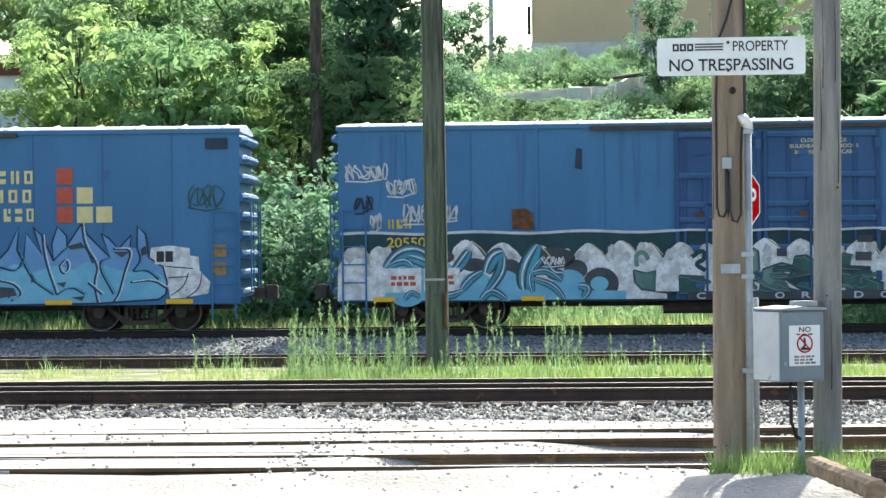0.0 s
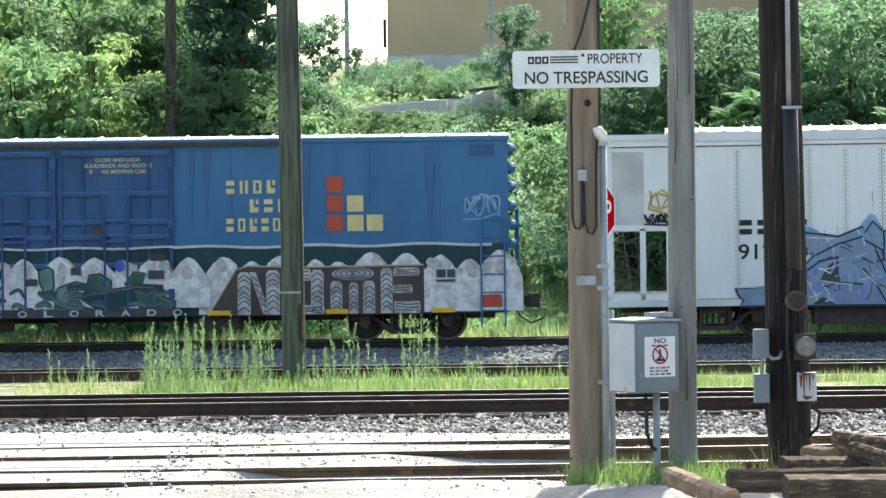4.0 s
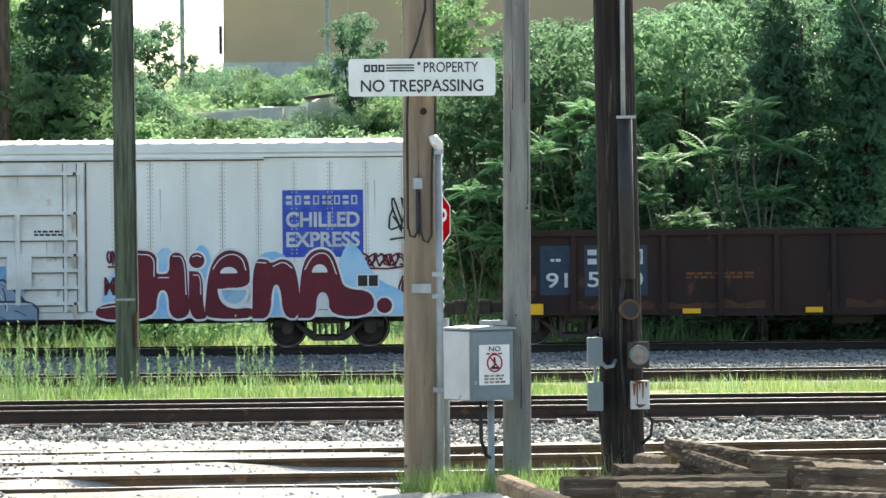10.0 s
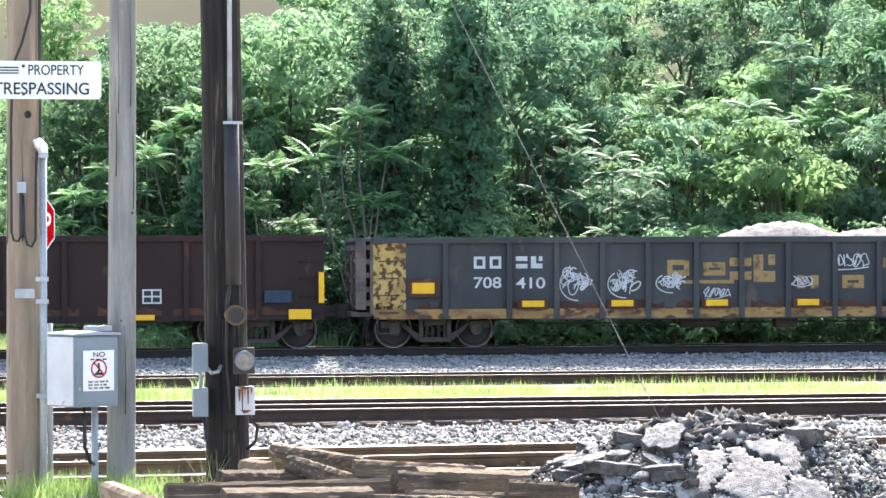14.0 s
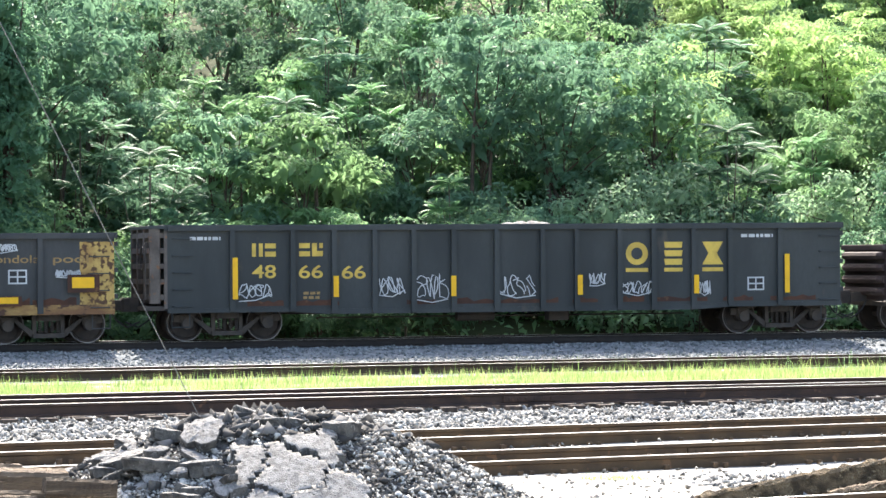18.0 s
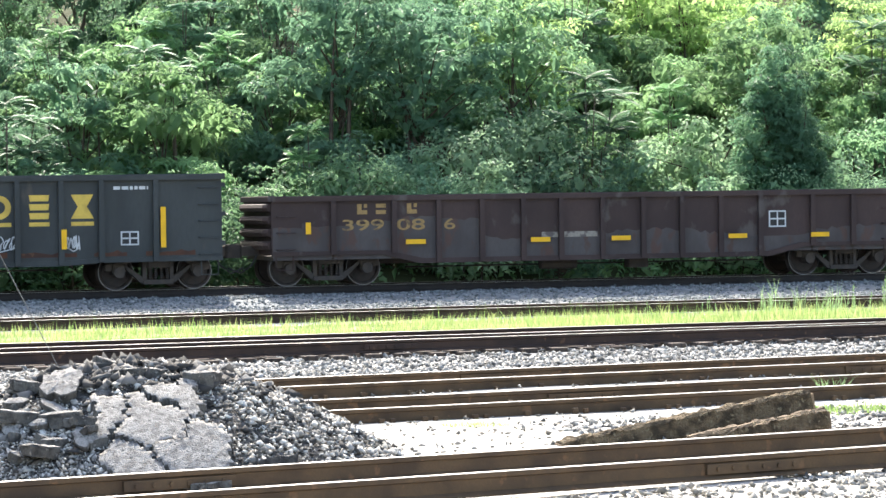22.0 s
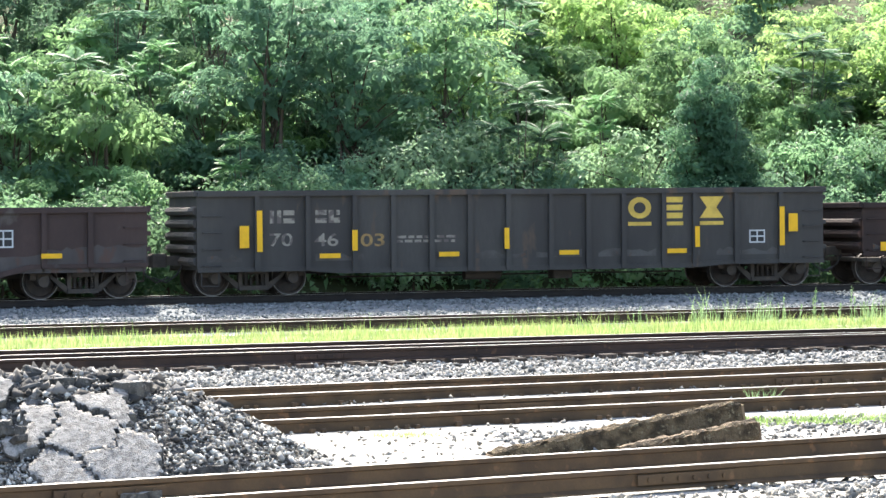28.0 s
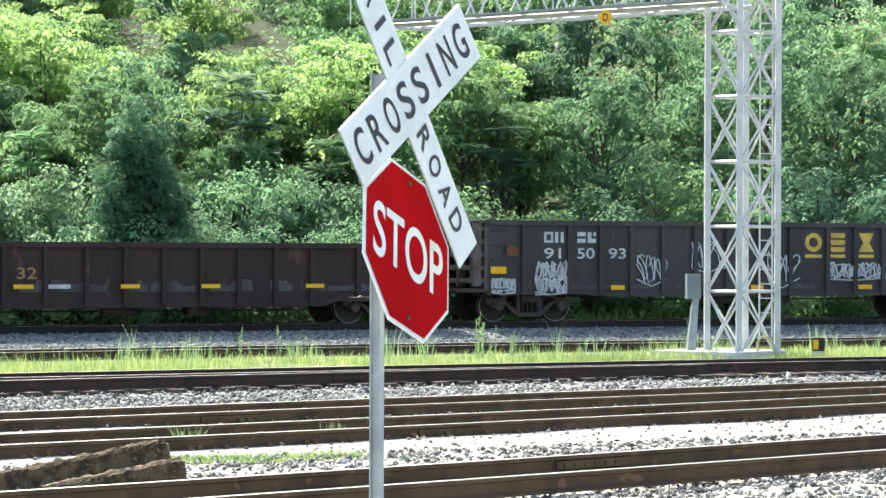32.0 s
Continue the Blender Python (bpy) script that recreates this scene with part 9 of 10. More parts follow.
yp = thing("bent_pipe", "pale yellow bent pipe standing from the ground", "pipe", (x, y, -0.2), -40)
M["pale_yellow"] = mat("pale_yellow_plastic", (0.6, 0.55, 0.3), (0.5, 0.46, 0.25), rough=0.5)
part("hoop", Shape().tube([(-0.12, 0, -0.1), (-0.12, 0, 0.3), (-0.06, 0, 0.4), (0.05, 0, 0.42), (0.16, 0, 0.34), (0.26, 0, 0.1), (0.3, 0, -0.1)], 0.03, 8), M["pale_yellow"], yp, smooth=True)


# ---- timber, rubble, crossing planks ----
def beam(name, a, b, w, h, m, label, seed=1, roll=0.0, group=""):
    """A sawn timber from a to b with worn, uneven edges."""
    a, b = Vector(a), Vector(b)
    r = random.Random(seed)
    d = (b - a).normalized()
    s = d.cross(Vector((0, 0, 1))).normalized()
    u = s.cross(d)
    s, u = s * math.cos(roll) + u * math.sin(roll), u * math.cos(roll) - s * math.sin(roll)
    rings = []
    n = 24
    for k in range(n):
        c = a + (b - a) * (k / (n - 1))
        j = lambda: r.uniform(-0.005, 0.005)
        e = 0.028
        prof = [(-w / 2 + e, -h / 2), (w / 2 - e, -h / 2), (w / 2, -h / 2 + e), (w / 2, h / 2 - e), (w / 2 - e, h / 2), (-w / 2 + e, h / 2), (-w / 2, h / 2 - e), (-w / 2, -h / 2 + e)]
        rings.append([tuple(c + s * (p + j()) + u * (q + j())) for p, q in prof])
    sh = Shape().loft(rings)
    return single(name, sh, M[m], label, "timber", group)


def fallen(a, b, w, h, m, label, seed, roll, crust):
    """A lying timber: sawn body, weathered crust along its top, split end and an old spike."""
    ob = thing("fallen_timber", label, "timber")
    body = beam("body", a, b, w, h, m, "", seed, roll)
    body.parent = ob
    tagged(body)
    a, b = Vector(a), Vector(b)
    d = (b - a).normalized()
    sd_ = d.cross(Vector((0, 0, 1))).normalized()
    up = sd_.cross(d)
    r = random.Random(seed)
    sh = Shape()
    n, k = int((b - a).length / 0.03), 9
    for i in range(n + 1):
        for q in range(k):
            v = q / (k - 1) - 0.5
            p = a + (b - a) * (0.01 + 0.98 * i / n) + sd_ * v * w * 0.98 + up * (h / 2 - 0.012 - 0.05 * abs(v) ** 3 * 8 * 0.3)
            lump = noise.noise(Vector((p.x * 9, p.y * 9, seed))) + 0.6 * noise.noise(Vector((p.x * 31, p.y * 31, seed)))
            sh.v.append(tuple(p + up * 0.034 * max(lump + 0.4, -0.3)))
    sh.f = [(i * k + q, i * k + q + 1, (i + 1) * k + q + 1, (i + 1) * k + q) for i in range(n) for q in range(k - 1)]
    part("weathered_crust", sh, M[crust], ob)
    for e, sg in ((a, -1), (b, 1)):
        part("split_end", Shape().loft([[tuple(e + d * sg * o + sd_ * x * w * 0.42 + up * z * h * 0.4) for x, z in ((-1, -1), (1, -1), (1, 0.9), (-1, 0.9))] for o in (-0.01, 0.012 + 0.02 * r.random())]), M["timber_pale"], ob, "pale split end grain")
    return ob


fallen((9.95, 22.36, -0.2), (12.25, 22.1, 0.17), 0.23, 0.2, "timber_moss", "mossy old timber leaning on another timber", 1, 0.1, "timber_moss")
fallen((10.8, 21.6, -0.14), (12.15, 21.65, 0.05), 0.2, 0.18, "timber_moss", "split weathered timber lying on gravel", 2, 0.15, "timber_pale")
fallen((11.7, 21.85, -0.08), (12.3, 21.88, -0.04), 0.18, 0.17, "timber", "short dark timber end on gravel", 3, 0.0, "timber")
STACK = [
    ((0.94, 20.88, 0.32), (1.32, 19.86, 0.23), 0.16, 0.16, 'timber_pale'),
    ((1.36, 20.86, 0.28), (3.04, 20.98, 0.28), 0.24, 0.2, 'timber'),
    ((1.82, 21.52, 0.35), (2.48, 21.76, 0.32), 0.2, 0.13, 'timber'),
    ((2.33, 22.48, 0.48), (3.01, 22.1, 0.39), 0.22, 0.15, 'timber'),
    ((2.39, 21.77, 0.44), (2.81, 21.42, 0.31), 0.2, 0.15, 'timber'),
    ((2.06, 22.1, 0.4), (2.23, 21.89, 0.39), 0.16, 0.12, 'timber_pale'),
    ((2.95, 22.0, 0.37), (3.87, 22.06, 0.27), 0.22, 0.18, 'timber'),
    ((3.09, 20.97, 0.34), (3.96, 21.13, 0.26), 0.22, 0.2, 'timber'),
    ((1.83, 20.22, 0.22), (2.26, 20.37, 0.22), 0.22, 0.2, 'timber'),
    ((2.54, 21.75, 0.29), (3.41, 21.94, 0.25), 0.2, 0.18, 'timber'),
    ((3.13, 20.56, 0.23), (3.95, 20.63, 0.18), 0.24, 0.2, 'timber'),
    ((3.27, 21.05, 0.34), (4.14, 21.1, 0.29), 0.24, 0.22, 'timber'),
    ((2.89, 21.81, 0.38), (3.93, 21.85, 0.31), 0.22, 0.18, 'timber'),
    ((3.87, 20.54, 0.3), (4.4, 20.53, 0.26), 0.22, 0.18, 'timber'),
    ((1.71, 19.93, 0.3), (2.79, 20.11, 0.28), 0.24, 0.2, 'timber'),
    ((2.75, 19.81, 0.26), (3.68, 19.96, 0.21), 0.24, 0.2, 'timber'),
]
for i, (a, b, w, h, m) in enumerate(STACK):
    beam("old_sleeper", a, b, w * 0.88, h * 0.85, m, "weathered old railway sleeper thrown on a heap" if m == "timber" else "pale split sleeper thrown on a heap", 30 + i, 0.2 * math.sin(i * 2.1), "heap of old sleepers")

# heap of broken asphalt
heap = thing("asphalt_heap", "heap of broken asphalt slabs and rubble", "rubble heap")


def heap_z(x, y):
    u, v = (x - 6.15) / 2.35, (y - 22.5) / 2.0
    r = math.sqrt(u * u + v * v)
    return -0.2 + 0.89 * max(0.0, 1 - r ** 1.7) + 0.05 * noise.noise(Vector((x * 3, y * 3, 0)))


hs = Shape()
n = 56
for j in range(n + 1):
    for i in range(n + 1):
        x, y = 3.6 + 5.1 * i / n, 20.3 + 4.4 * j / n
        hs.v.append((x, y, heap_z(x, y) + 0.05 * noise.noise(Vector((x * 9, y * 9, 2))) - (0.12 if heap_z(x, y) < -0.12 else 0)))
hs.f = [(j * (n + 1) + i, j * (n + 1) + i + 1, (j + 1) * (n + 1) + i + 1, (j + 1) * (n + 1) + i) for j in range(n) for i in range(n)]
M["crumbs"] = mat("crumbled_asphalt", (0.2, 0.19, 0.175), (0.05, 0.048, 0.045), rough=1.0, spec=0.1, scale=14, fine=70, bump=1.0, dist=0.03, spots=((0.46, 0.44, 0.4), 0.62))
part("mound", hs, M["crumbs"], heap)
rs = random.Random(77)


def plate_mesh(ring, under, over, rough):
    """A broken plate: jagged outline, undercut sides, a rough pale top."""
    n = len(ring)
    cx, cy = sum(p[0] for p in ring) / n, sum(p[1] for p in ring) / n
    s = Shape()
    for k, dz in ((0.88, under), (1.0, over - 0.015), (0.97, over), (0.6, over + 0.01), (0.28, over + 0.012)):
        s.v += [(cx + (x - cx) * k + rs.uniform(-rough, rough) * 0.4, cy + (y - cy) * k + rs.uniform(-rough, rough) * 0.4, dz + rs.uniform(-rough, rough)) for x, y in ring]
    s.v.append((cx, cy, over + 0.01))
    s.f = [tuple(range(n - 1, -1, -1))] + [(j * n + i, j * n + (i + 1) % n, (j + 1) * n + (i + 1) % n, (j + 1) * n + i) for j in range(4) for i in range(n)] + [(4 * n + i, 4 * n + (i + 1) % n, 5 * n) for i in range(n)]
    me = s.mesh("slab", M["asphalt"])
    me.materials.append(M["asphalt_top"])
    for i, f in enumerate(me.polygons):
        f.material_index = 1 if i > 2 * n else 0
    return me


def slab(x, y, size, tilt_x, tilt_y, turn, th, lift=0.0):
    k = rs.randrange(13, 19)
    flat_ = rs.uniform(0.55, 0.85)
    ring = [(size * r * math.cos(a), size * r * math.sin(a) * flat_) for a, r in [(2 * math.pi * (i + rs.uniform(-0.35, 0.35)) / k, rs.uniform(0.74, 1.1)) for i in range(k)]]
    ob = new("slab", plate_mesh(ring, -th / 2, th / 2, 0.007 * min(1.0, size * 5)))
    ob.parent = heap
    ob.matrix_world = pose(x, y, heap_z(x, y) + lift, tilt_x, tilt_y, turn)
    return ob


for x, y, size, a, b, c in ((4.45, 21.55, 0.27, 6, 4, 20), (5.0, 21.75, 0.36, 4, 10, 10), (4.55, 21.05, 0.3, -8, 34, 40), (5.05, 21.2, 0.34, 30, 8, 80), (5.42, 21.95, 0.3, 30, -34, 60), (5.3, 21.5, 0.22, 14, 8, 140), (6.12, 22.1, 0.34, 2, 6, 30), (6.55, 21.85, 0.24, 4, 4, 15),
                            (4.2, 20.75, 0.26, 12, 16, 45), (4.75, 20.55, 0.3, 20, -10, 15), (4.1, 21.3, 0.24, 10, -14, 70), (5.3, 22.3, 0.28, 8, 20, 15), (6.85, 20.75, 0.3, 30, 24, 100), (4.85, 22.2, 0.3, 0, -16, 30), (5.95, 22.45, 0.22, 18, 30, 10)):
    slab(x, y, size * 0.86, a * 0.35 - 4, b * 0.7, c, rs.uniform(0.07, 0.12), 0.05 if y < 22 else 0.0)
# one wide sheet of paving that cracked as it was tipped: plates with ragged edges
SEEDS = [(5.5, 21.35), (5.98, 21.2), (5.62, 20.7), (6.2, 20.75), (6.3, 21.5), (5.35, 20.3), (5.9, 20.25)]


def sheet_cell(x, y):
    """The plate that a spot of the sheet belongs to, or None in a crack or outside."""
    wx, wy = x + 0.13 * noise.noise(Vector((x * 4, y * 4, 1))) + 0.05 * noise.noise(Vector((x * 13, y * 13, 2))), y + 0.13 * noise.noise(Vector((x * 4, y * 4, 9))) + 0.05 * noise.noise(Vector((x * 13, y * 13, 5)))
    if not 5.5 + 0.12 * math.sin(5 * y) < wx < 6.42 - 0.05 * (21.6 - wy) + 0.1 * math.sin(7 * y) or not 20.3 < wy < 21.72 + 0.12 * math.sin(4 * x):
        return None
    d = sorted((math.hypot(wx - a, wy - b), k) for k, (a, b) in enumerate(SEEDS))
    wide = 0.012 + 0.13 * max(0.0, noise.noise(Vector((x * 2.2, y * 2.2, 4))))
    return None if d[1][0] - d[0][0] < wide else d[0][1]


step = 0.03
plates = {}
for i in range(60):
    for j in range(60):
        k = sheet_cell(4.9 + step * (i + 0.5), 20.2 + step * (j + 0.5))
        if k is not None:
            plates.setdefault(k, []).append((i, j))
for k, cells in plates.items():
    me_v, me_f, top, ids, done = [], [], {}, [], set(cells)
    ax, ay, az_ = rs.uniform(-0.05, 0.05), rs.uniform(-0.06, 0.06), rs.uniform(0.0, 0.035)
    mx = sum(c[0] for c in cells) / len(cells)
    my = sum(c[1] for c in cells) / len(cells)

    def corner(i, j):
        if (i, j) not in top:
            x, y = 4.9 + step * i, 20.2 + step * j
            zz = -0.2 + 0.89 * max(0.0, 1 - math.hypot((x - 6.15) / 2.35, (y - 22.5) / 2.0) ** 1.7) + 0.075 + az_ + ax * (i - mx) * step + ay * (j - my) * step + 0.005 * noise.noise(Vector((x * 9, y * 9, 3)))
            dx_, dy_ = 0.014 * noise.noise(Vector((x * 31, y * 31, 0))), 0.014 * noise.noise(Vector((x * 31, y * 31, 7)))
            top[(i, j)] = len(me_v)
            me_v.extend([(x + dx_, y + dy_, zz), (x + dx_ * 3.0, y + dy_ * 3.0, zz - 0.11)])
        return top[(i, j)]

    for i, j in cells:
        q = [corner(i, j), corner(i + 1, j), corner(i + 1, j + 1), corner(i, j + 1)]
        me_f.append(q)
        ids.append(1)
        for n_, (di, dj) in enumerate(((0, -1), (1, 0), (0, 1), (-1, 0))):
            if (i + di, j + dj) not in done:
                a, b = q[n_], q[(n_ + 1) % 4]
                me_f.append([a + 1, b + 1, b, a])
                ids.append(0)
    me = bpy.data.meshes.new("slab")
    me.from_pydata(me_v, [], me_f)
    me.materials.append(M["asphalt"])
    me.materials.append(M["asphalt_top"])
    me.polygons.foreach_set("material_index", ids)
    me.polygons.foreach_set("use_smooth", [bool(i) for i in ids])
    me.update()
    ob = new("slab", me)
    ob.parent = heap
for i in range(150):
    a, r = rs.uniform(0, 6.283), rs.random() ** 0.6
    x, y = 5.45 + 1.5 * r * math.cos(a), 22.4 + 1.3 * r * math.sin(a)
    if -0.1 < heap_z(x, y) < 0.42 and not (5.45 < x < 6.5 and y < 21.75):
        slab(x, y, rs.uniform(0.05, 0.17) * (0.6 if heap_z(x, y) > 0.5 else 1.0), rs.uniform(-25, 14), rs.uniform(-30, 30), rs.uniform(0, 360), rs.uniform(0.04, 0.09), rs.uniform(0.0, 0.04))


def pebbles(name, label, pts, sizes, m, parent=None, kind="stuff", category="stones"):
    """Loose stones: eight-sided lumps, one mesh."""
    rng = np.random.default_rng(len(pts))
    n = len(pts)
    base = np.array([(1, 0, 0), (0, 0.8, 0), (-1, 0, 0), (0, -0.8, 0), (0, 0, 0.65), (0, 0, -0.65)], float)
    v = base[None] * rng.uniform(0.5, 1.4, (n, 6, 1)) + rng.normal(size=(n, 6, 3)) * 0.24
    th = rng.uniform(0, 6.283, n)
    c, s = np.cos(th), np.sin(th)
    x = v[:, :, 0] * c[:, None] - v[:, :, 1] * s[:, None]
    y = v[:, :, 0] * s[:, None] + v[:, :, 1] * c[:, None]
    v = np.stack([x, y, v[:, :, 2]], 2) * np.asarray(sizes)[:, None, None] + np.asarray(pts)[:, None, :]
    f = np.array([(0, 1, 4), (1, 2, 4), (2, 3, 4), (3, 0, 4), (1, 0, 5), (2, 1, 5), (3, 2, 5), (0, 3, 5)])
    F = (f[None] + 6 * np.arange(n)[:, None, None]).reshape(-1, 3)
    ob = new(name, fast_mesh(name, v.reshape(-1, 3), F, m))
    if parent:
        ob.parent = parent
        return tagged(ob, kind=kind)
    return tagged(ob, label, category, kind=kind)


def stone_material(name, a, b, c, mid=0.5):
    """Each stone its own grey."""
    m = bpy.data.materials.new(name)
    m.use_nodes = True
    n, l = m.node_tree.nodes, m.node_tree.links
    g, r = n.new("ShaderNodeNewGeometry"), n.new("ShaderNodeValToRGB")
    r.color_ramp.elements[0].color, r.color_ramp.elements[1].color = (*a, 1), (*c, 1)
    r.color_ramp.elements.new(mid).color = (*b, 1)
    l.new(g.outputs["Random Per Island"], r.inputs[0])
    t = n.new("ShaderNodeTexNoise")
    t.inputs["Scale"].default_value = 40
    x = n.new("ShaderNodeMix")
    x.data_type, x.blend_type = "RGBA", "MULTIPLY"
    x.inputs[0].default_value = 0.4
    l.new(r.outputs[0], x.inputs[6])
    l.new(t.outputs[0], x.inputs[7])
    l.new(x.outputs[2], n["Principled BSDF"].inputs["Base Color"])
    n["Principled BSDF"].inputs["Roughness"].default_value = 0.95
    n["Principled BSDF"].inputs["Specular IOR Level"].default_value = 0.15
    return m


M["ballast"] = stone_material("ballast", (0.075, 0.074, 0.068), (0.29, 0.284, 0.262), (0.62, 0.6, 0.545))
M["ballast_blue"] = stone_material("blue_grey_ballast", (0.12, 0.132, 0.132), (0.22, 0.234, 0.23), (0.36, 0.37, 0.358))
M["rubble"] = stone_material("asphalt_rubble", (0.05, 0.048, 0.045), (0.36, 0.345, 0.31), (0.86, 0.83, 0.75), 0.5)
rng = np.random.default_rng(8)
pp, ss = [], []
while len(pp) < 14000:
    x, y = rng.uniform(4.0, 8.6), rng.uniform(20.5, 24.4)
    z = heap_z(x, y)
    if z > -0.15 and (x > 6.6 + 0.4 * rng.normal() or rng.random() < 0.42):
        pp.append((x, y, z + 0.02))
        ss.append(0.01 + 0.016 * rng.random() ** 2 + (0.032 * rng.random() if rng.random() < 0.24 else 0))
while len(pp) < 17500:
    x, y = rng.uniform(3.9, 5.5), rng.uniform(20.4, 21.7)
    if heap_z(x, y) > -0.16:
        pp.append((x, y, heap_z(x, y) + 0.02))
        ss.append(0.008 + 0.02 * rng.random() ** 2)
pebbles("rubble", "", pp, ss, M["rubble"], heap)
M["clod"] = stone_material("dark_asphalt_clods", (0.04, 0.039, 0.037), (0.1, 0.096, 0.09), (0.3, 0.285, 0.26))
pp, ss = [], []
while len(pp) < 900:
    x, y = rng.normal(6.1, 0.75), rng.normal(22.5, 0.4)
    if heap_z(x, y) > 0.2:
        pp.append((x, y, heap_z(x, y) + 0.03))
        ss.append(0.025 + 0.07 * rng.random() ** 2)
while len(pp) < 1150:
    x, y = rng.uniform(4.2, 8.4), rng.uniform(20.6, 22.6)
    if heap_z(x, y) > -0.12 and not (5.45 < x < 6.5 and y < 21.75):
        pp.append((x, y, heap_z(x, y) + 0.02))
        ss.append(0.018 + 0.05 * rng.random() ** 3)
pebbles("broken_asphalt", "", pp, ss, M["clod"], heap)


def scatter(n, u0, u1, d0, d1, zf, size, spread):
    u, d = rng.uniform(u0, u1, n), rng.uniform(d0, d1, n)
    a = u / (K + 60)
    x, y = (K + d) * np.sin(a), (K + d) * np.cos(a) - K
    z = np.array([zf(p, q) for p, q in zip(x, y)]) + rng.uniform(-0.02, 0.025, n)
    return np.stack([x, y, z], 1), np.abs(rng.normal(size, spread, n)) + 0.015


def between_ties(p, s, d_end, u0, gap):
    """Leaves out the stones that would hide the sleeper ends."""
    d = np.hypot(p[:, 0], p[:, 1] + K) - K
    u = np.arctan2(p[:, 0], p[:, 1] + K) * (K + 60)
    ok = (d < d_end) | (np.abs((u - u0 + gap / 2) % gap - gap / 2) > 0.15)
    return p[ok], s[ok]


p1, s1 = between_ties(*scatter(60000, -10, 48, 32.6, 42.0, ground_z, 0.023, 0.011), 37.9, -12, 0.52)
pebbles("ballast_stones", "grey crushed stone ballast beside the track", p1, s1, M["ballast"], category="ballast")
p1, s1 = between_ties(*scatter(36000, -16, 66, 57.0, 62.4, ground_z, 0.026, 0.011), 61.9, -22, 0.55)
pebbles("ballast_stones", "blue-grey crushed stone ballast below the train", p1, s1, M["ballast_blue"], category="ballast")
M["yard_stone"] = stone_material("pale_yard_gravel", (0.17, 0.158, 0.132), (0.36, 0.335, 0.285), (0.56, 0.525, 0.455))
p1, s1 = scatter(9000, 5, 40, 20.5, 32.5, ground_z, 0.006, 0.01)
pebbles("loose_stones", "loose pale stones scattered over the yard", p1, s1, M["yard_stone"], category="stones")
p1, s1 = scatter(17000, 3, 34, 13.5, 18.6, ground_z, 0.014, 0.012)
pebbles("loose_stones", "pale gravel beside the nearest track", p1, s1, M["yard_stone"], category="stones")

p1, s1 = scatter(15000, 12, 27, 17.0, 25.0, ground_z, 0.014, 0.01)
pebbles("loose_stones", "crushed stone between the nearest tracks", p1, s1, M["ballast"], category="stones")

# planks of the road crossing
cross = thing("crossing_planks", "dusty pale plank deck of a road crossing", "road crossing", kind="structure")
for y0, n in ((30.12, 3), (28.66, 5), (26.62, 4), (25.2, 5)):
    for k in range(n):
        for seg in range(4):
            xe = -3.45 - 0.1 * (y0 - 25) / 5 - 2.6 * seg + rs.uniform(-0.03, 0.03)
            y = y0 + 0.25 * k + 0.07 * xe
            part("plank", Shape().box(xe - 2.59, xe, y, y + 0.24, -0.14, rs.uniform(-0.016, -0.008), 0.004), M["panel"], cross)

p1, s1 = scatter(260, -14, -3, 24.9, 32.4, lambda x, y: 0.0, 0.002, 0.008)
M["pale_stone"] = stone_material("pale_crushed_stone", (0.42, 0.415, 0.4), (0.5, 0.49, 0.47), (0.66, 0.65, 0.62))
p2, s2 = scatter(1500, -4.6, 3.4, 23.9, 32.0, ground_z, 0.002, 0.007)
pebbles("loose_stones", "bright crushed stone round the half buried rails", p2, s2, M["pale_stone"], category="stones")
M["dark_stone"] = stone_material("dark_loose_stone", (0.34, 0.33, 0.31), (0.42, 0.41, 0.385), (0.52, 0.505, 0.47))
pebbles("loose_stones", "dark stones scattered over the crossing deck", p1, s1, M["dark_stone"], category="stones")

# ---- far things on the hill ----
hall = thing("warehouse", "large tan flat-roofed warehouse behind the hill", "building")
x0, y0 = place(-3.07, 170.0)
tz = ground_z(x0, y0)
part("wall", Shape().box(x0, x0 + 46, y0, y0 + 30, 12.6, 18.6), M["tan"], hall)
part("base_course", Shape().box(x0 - 0.05, x0 + 46, y0 - 0.06, y0 - 0.005, 10.0, 14.1), M["concrete"], hall, "pale concrete base course")
part("parapet", Shape().box(x0 - 0.1, x0 + 46.1, y0 - 0.1, y0 + 0.3, 18.6, 18.95), M["brick_red"], hall)
part("foundation", Shape().box(x0, x0 + 46, y0, y0 + 30, tz - 2, 12.6), M["concrete"], hall)
part("downpipe", Shape().box(x0 - 0.25, x0 - 0.06, y0 - 0.2, y0 - 0.02, 14.6, 16.3), M["black"], hall)
for k in range(1, 6):
    part("panel_joint", Shape().box(x0 + 7.5 * k, x0 + 7.5 * k + 0.06, y0 - 0.02, y0 - 0.004, 14.1, 18.6), M["concrete"], hall)
shed = thing("shed", "low white shed with a red-brown roof edge", "building")
x0, y0 = place(-14.6, 104.0)
part("wall", Shape().box(x0 - 6, x0 + 3.0, y0, y0 + 9, 3.0, 8.3), M["white"], shed)
part("roof_edge", Shape().box(x0 - 6.2, x0 + 3.2, y0 - 0.2, y0 + 9.2, 8.3, 8.75, 0.02), M["brick_red"], shed)
part("roof_pipe", Shape().tube([(x0 + 1.0, y0 + 1, 8.7), (x0 + 1.0, y0 + 1, 9.6)], 0.12, 8), M["galv"], shed)
for k in range(4):
    part("pilaster", Shape().box(x0 - 5 + 2.4 * k, x0 - 4.75 + 2.4 * k, y0 - 0.08, y0 - 0.005, 3.0, 8.3), M["concrete"], shed)
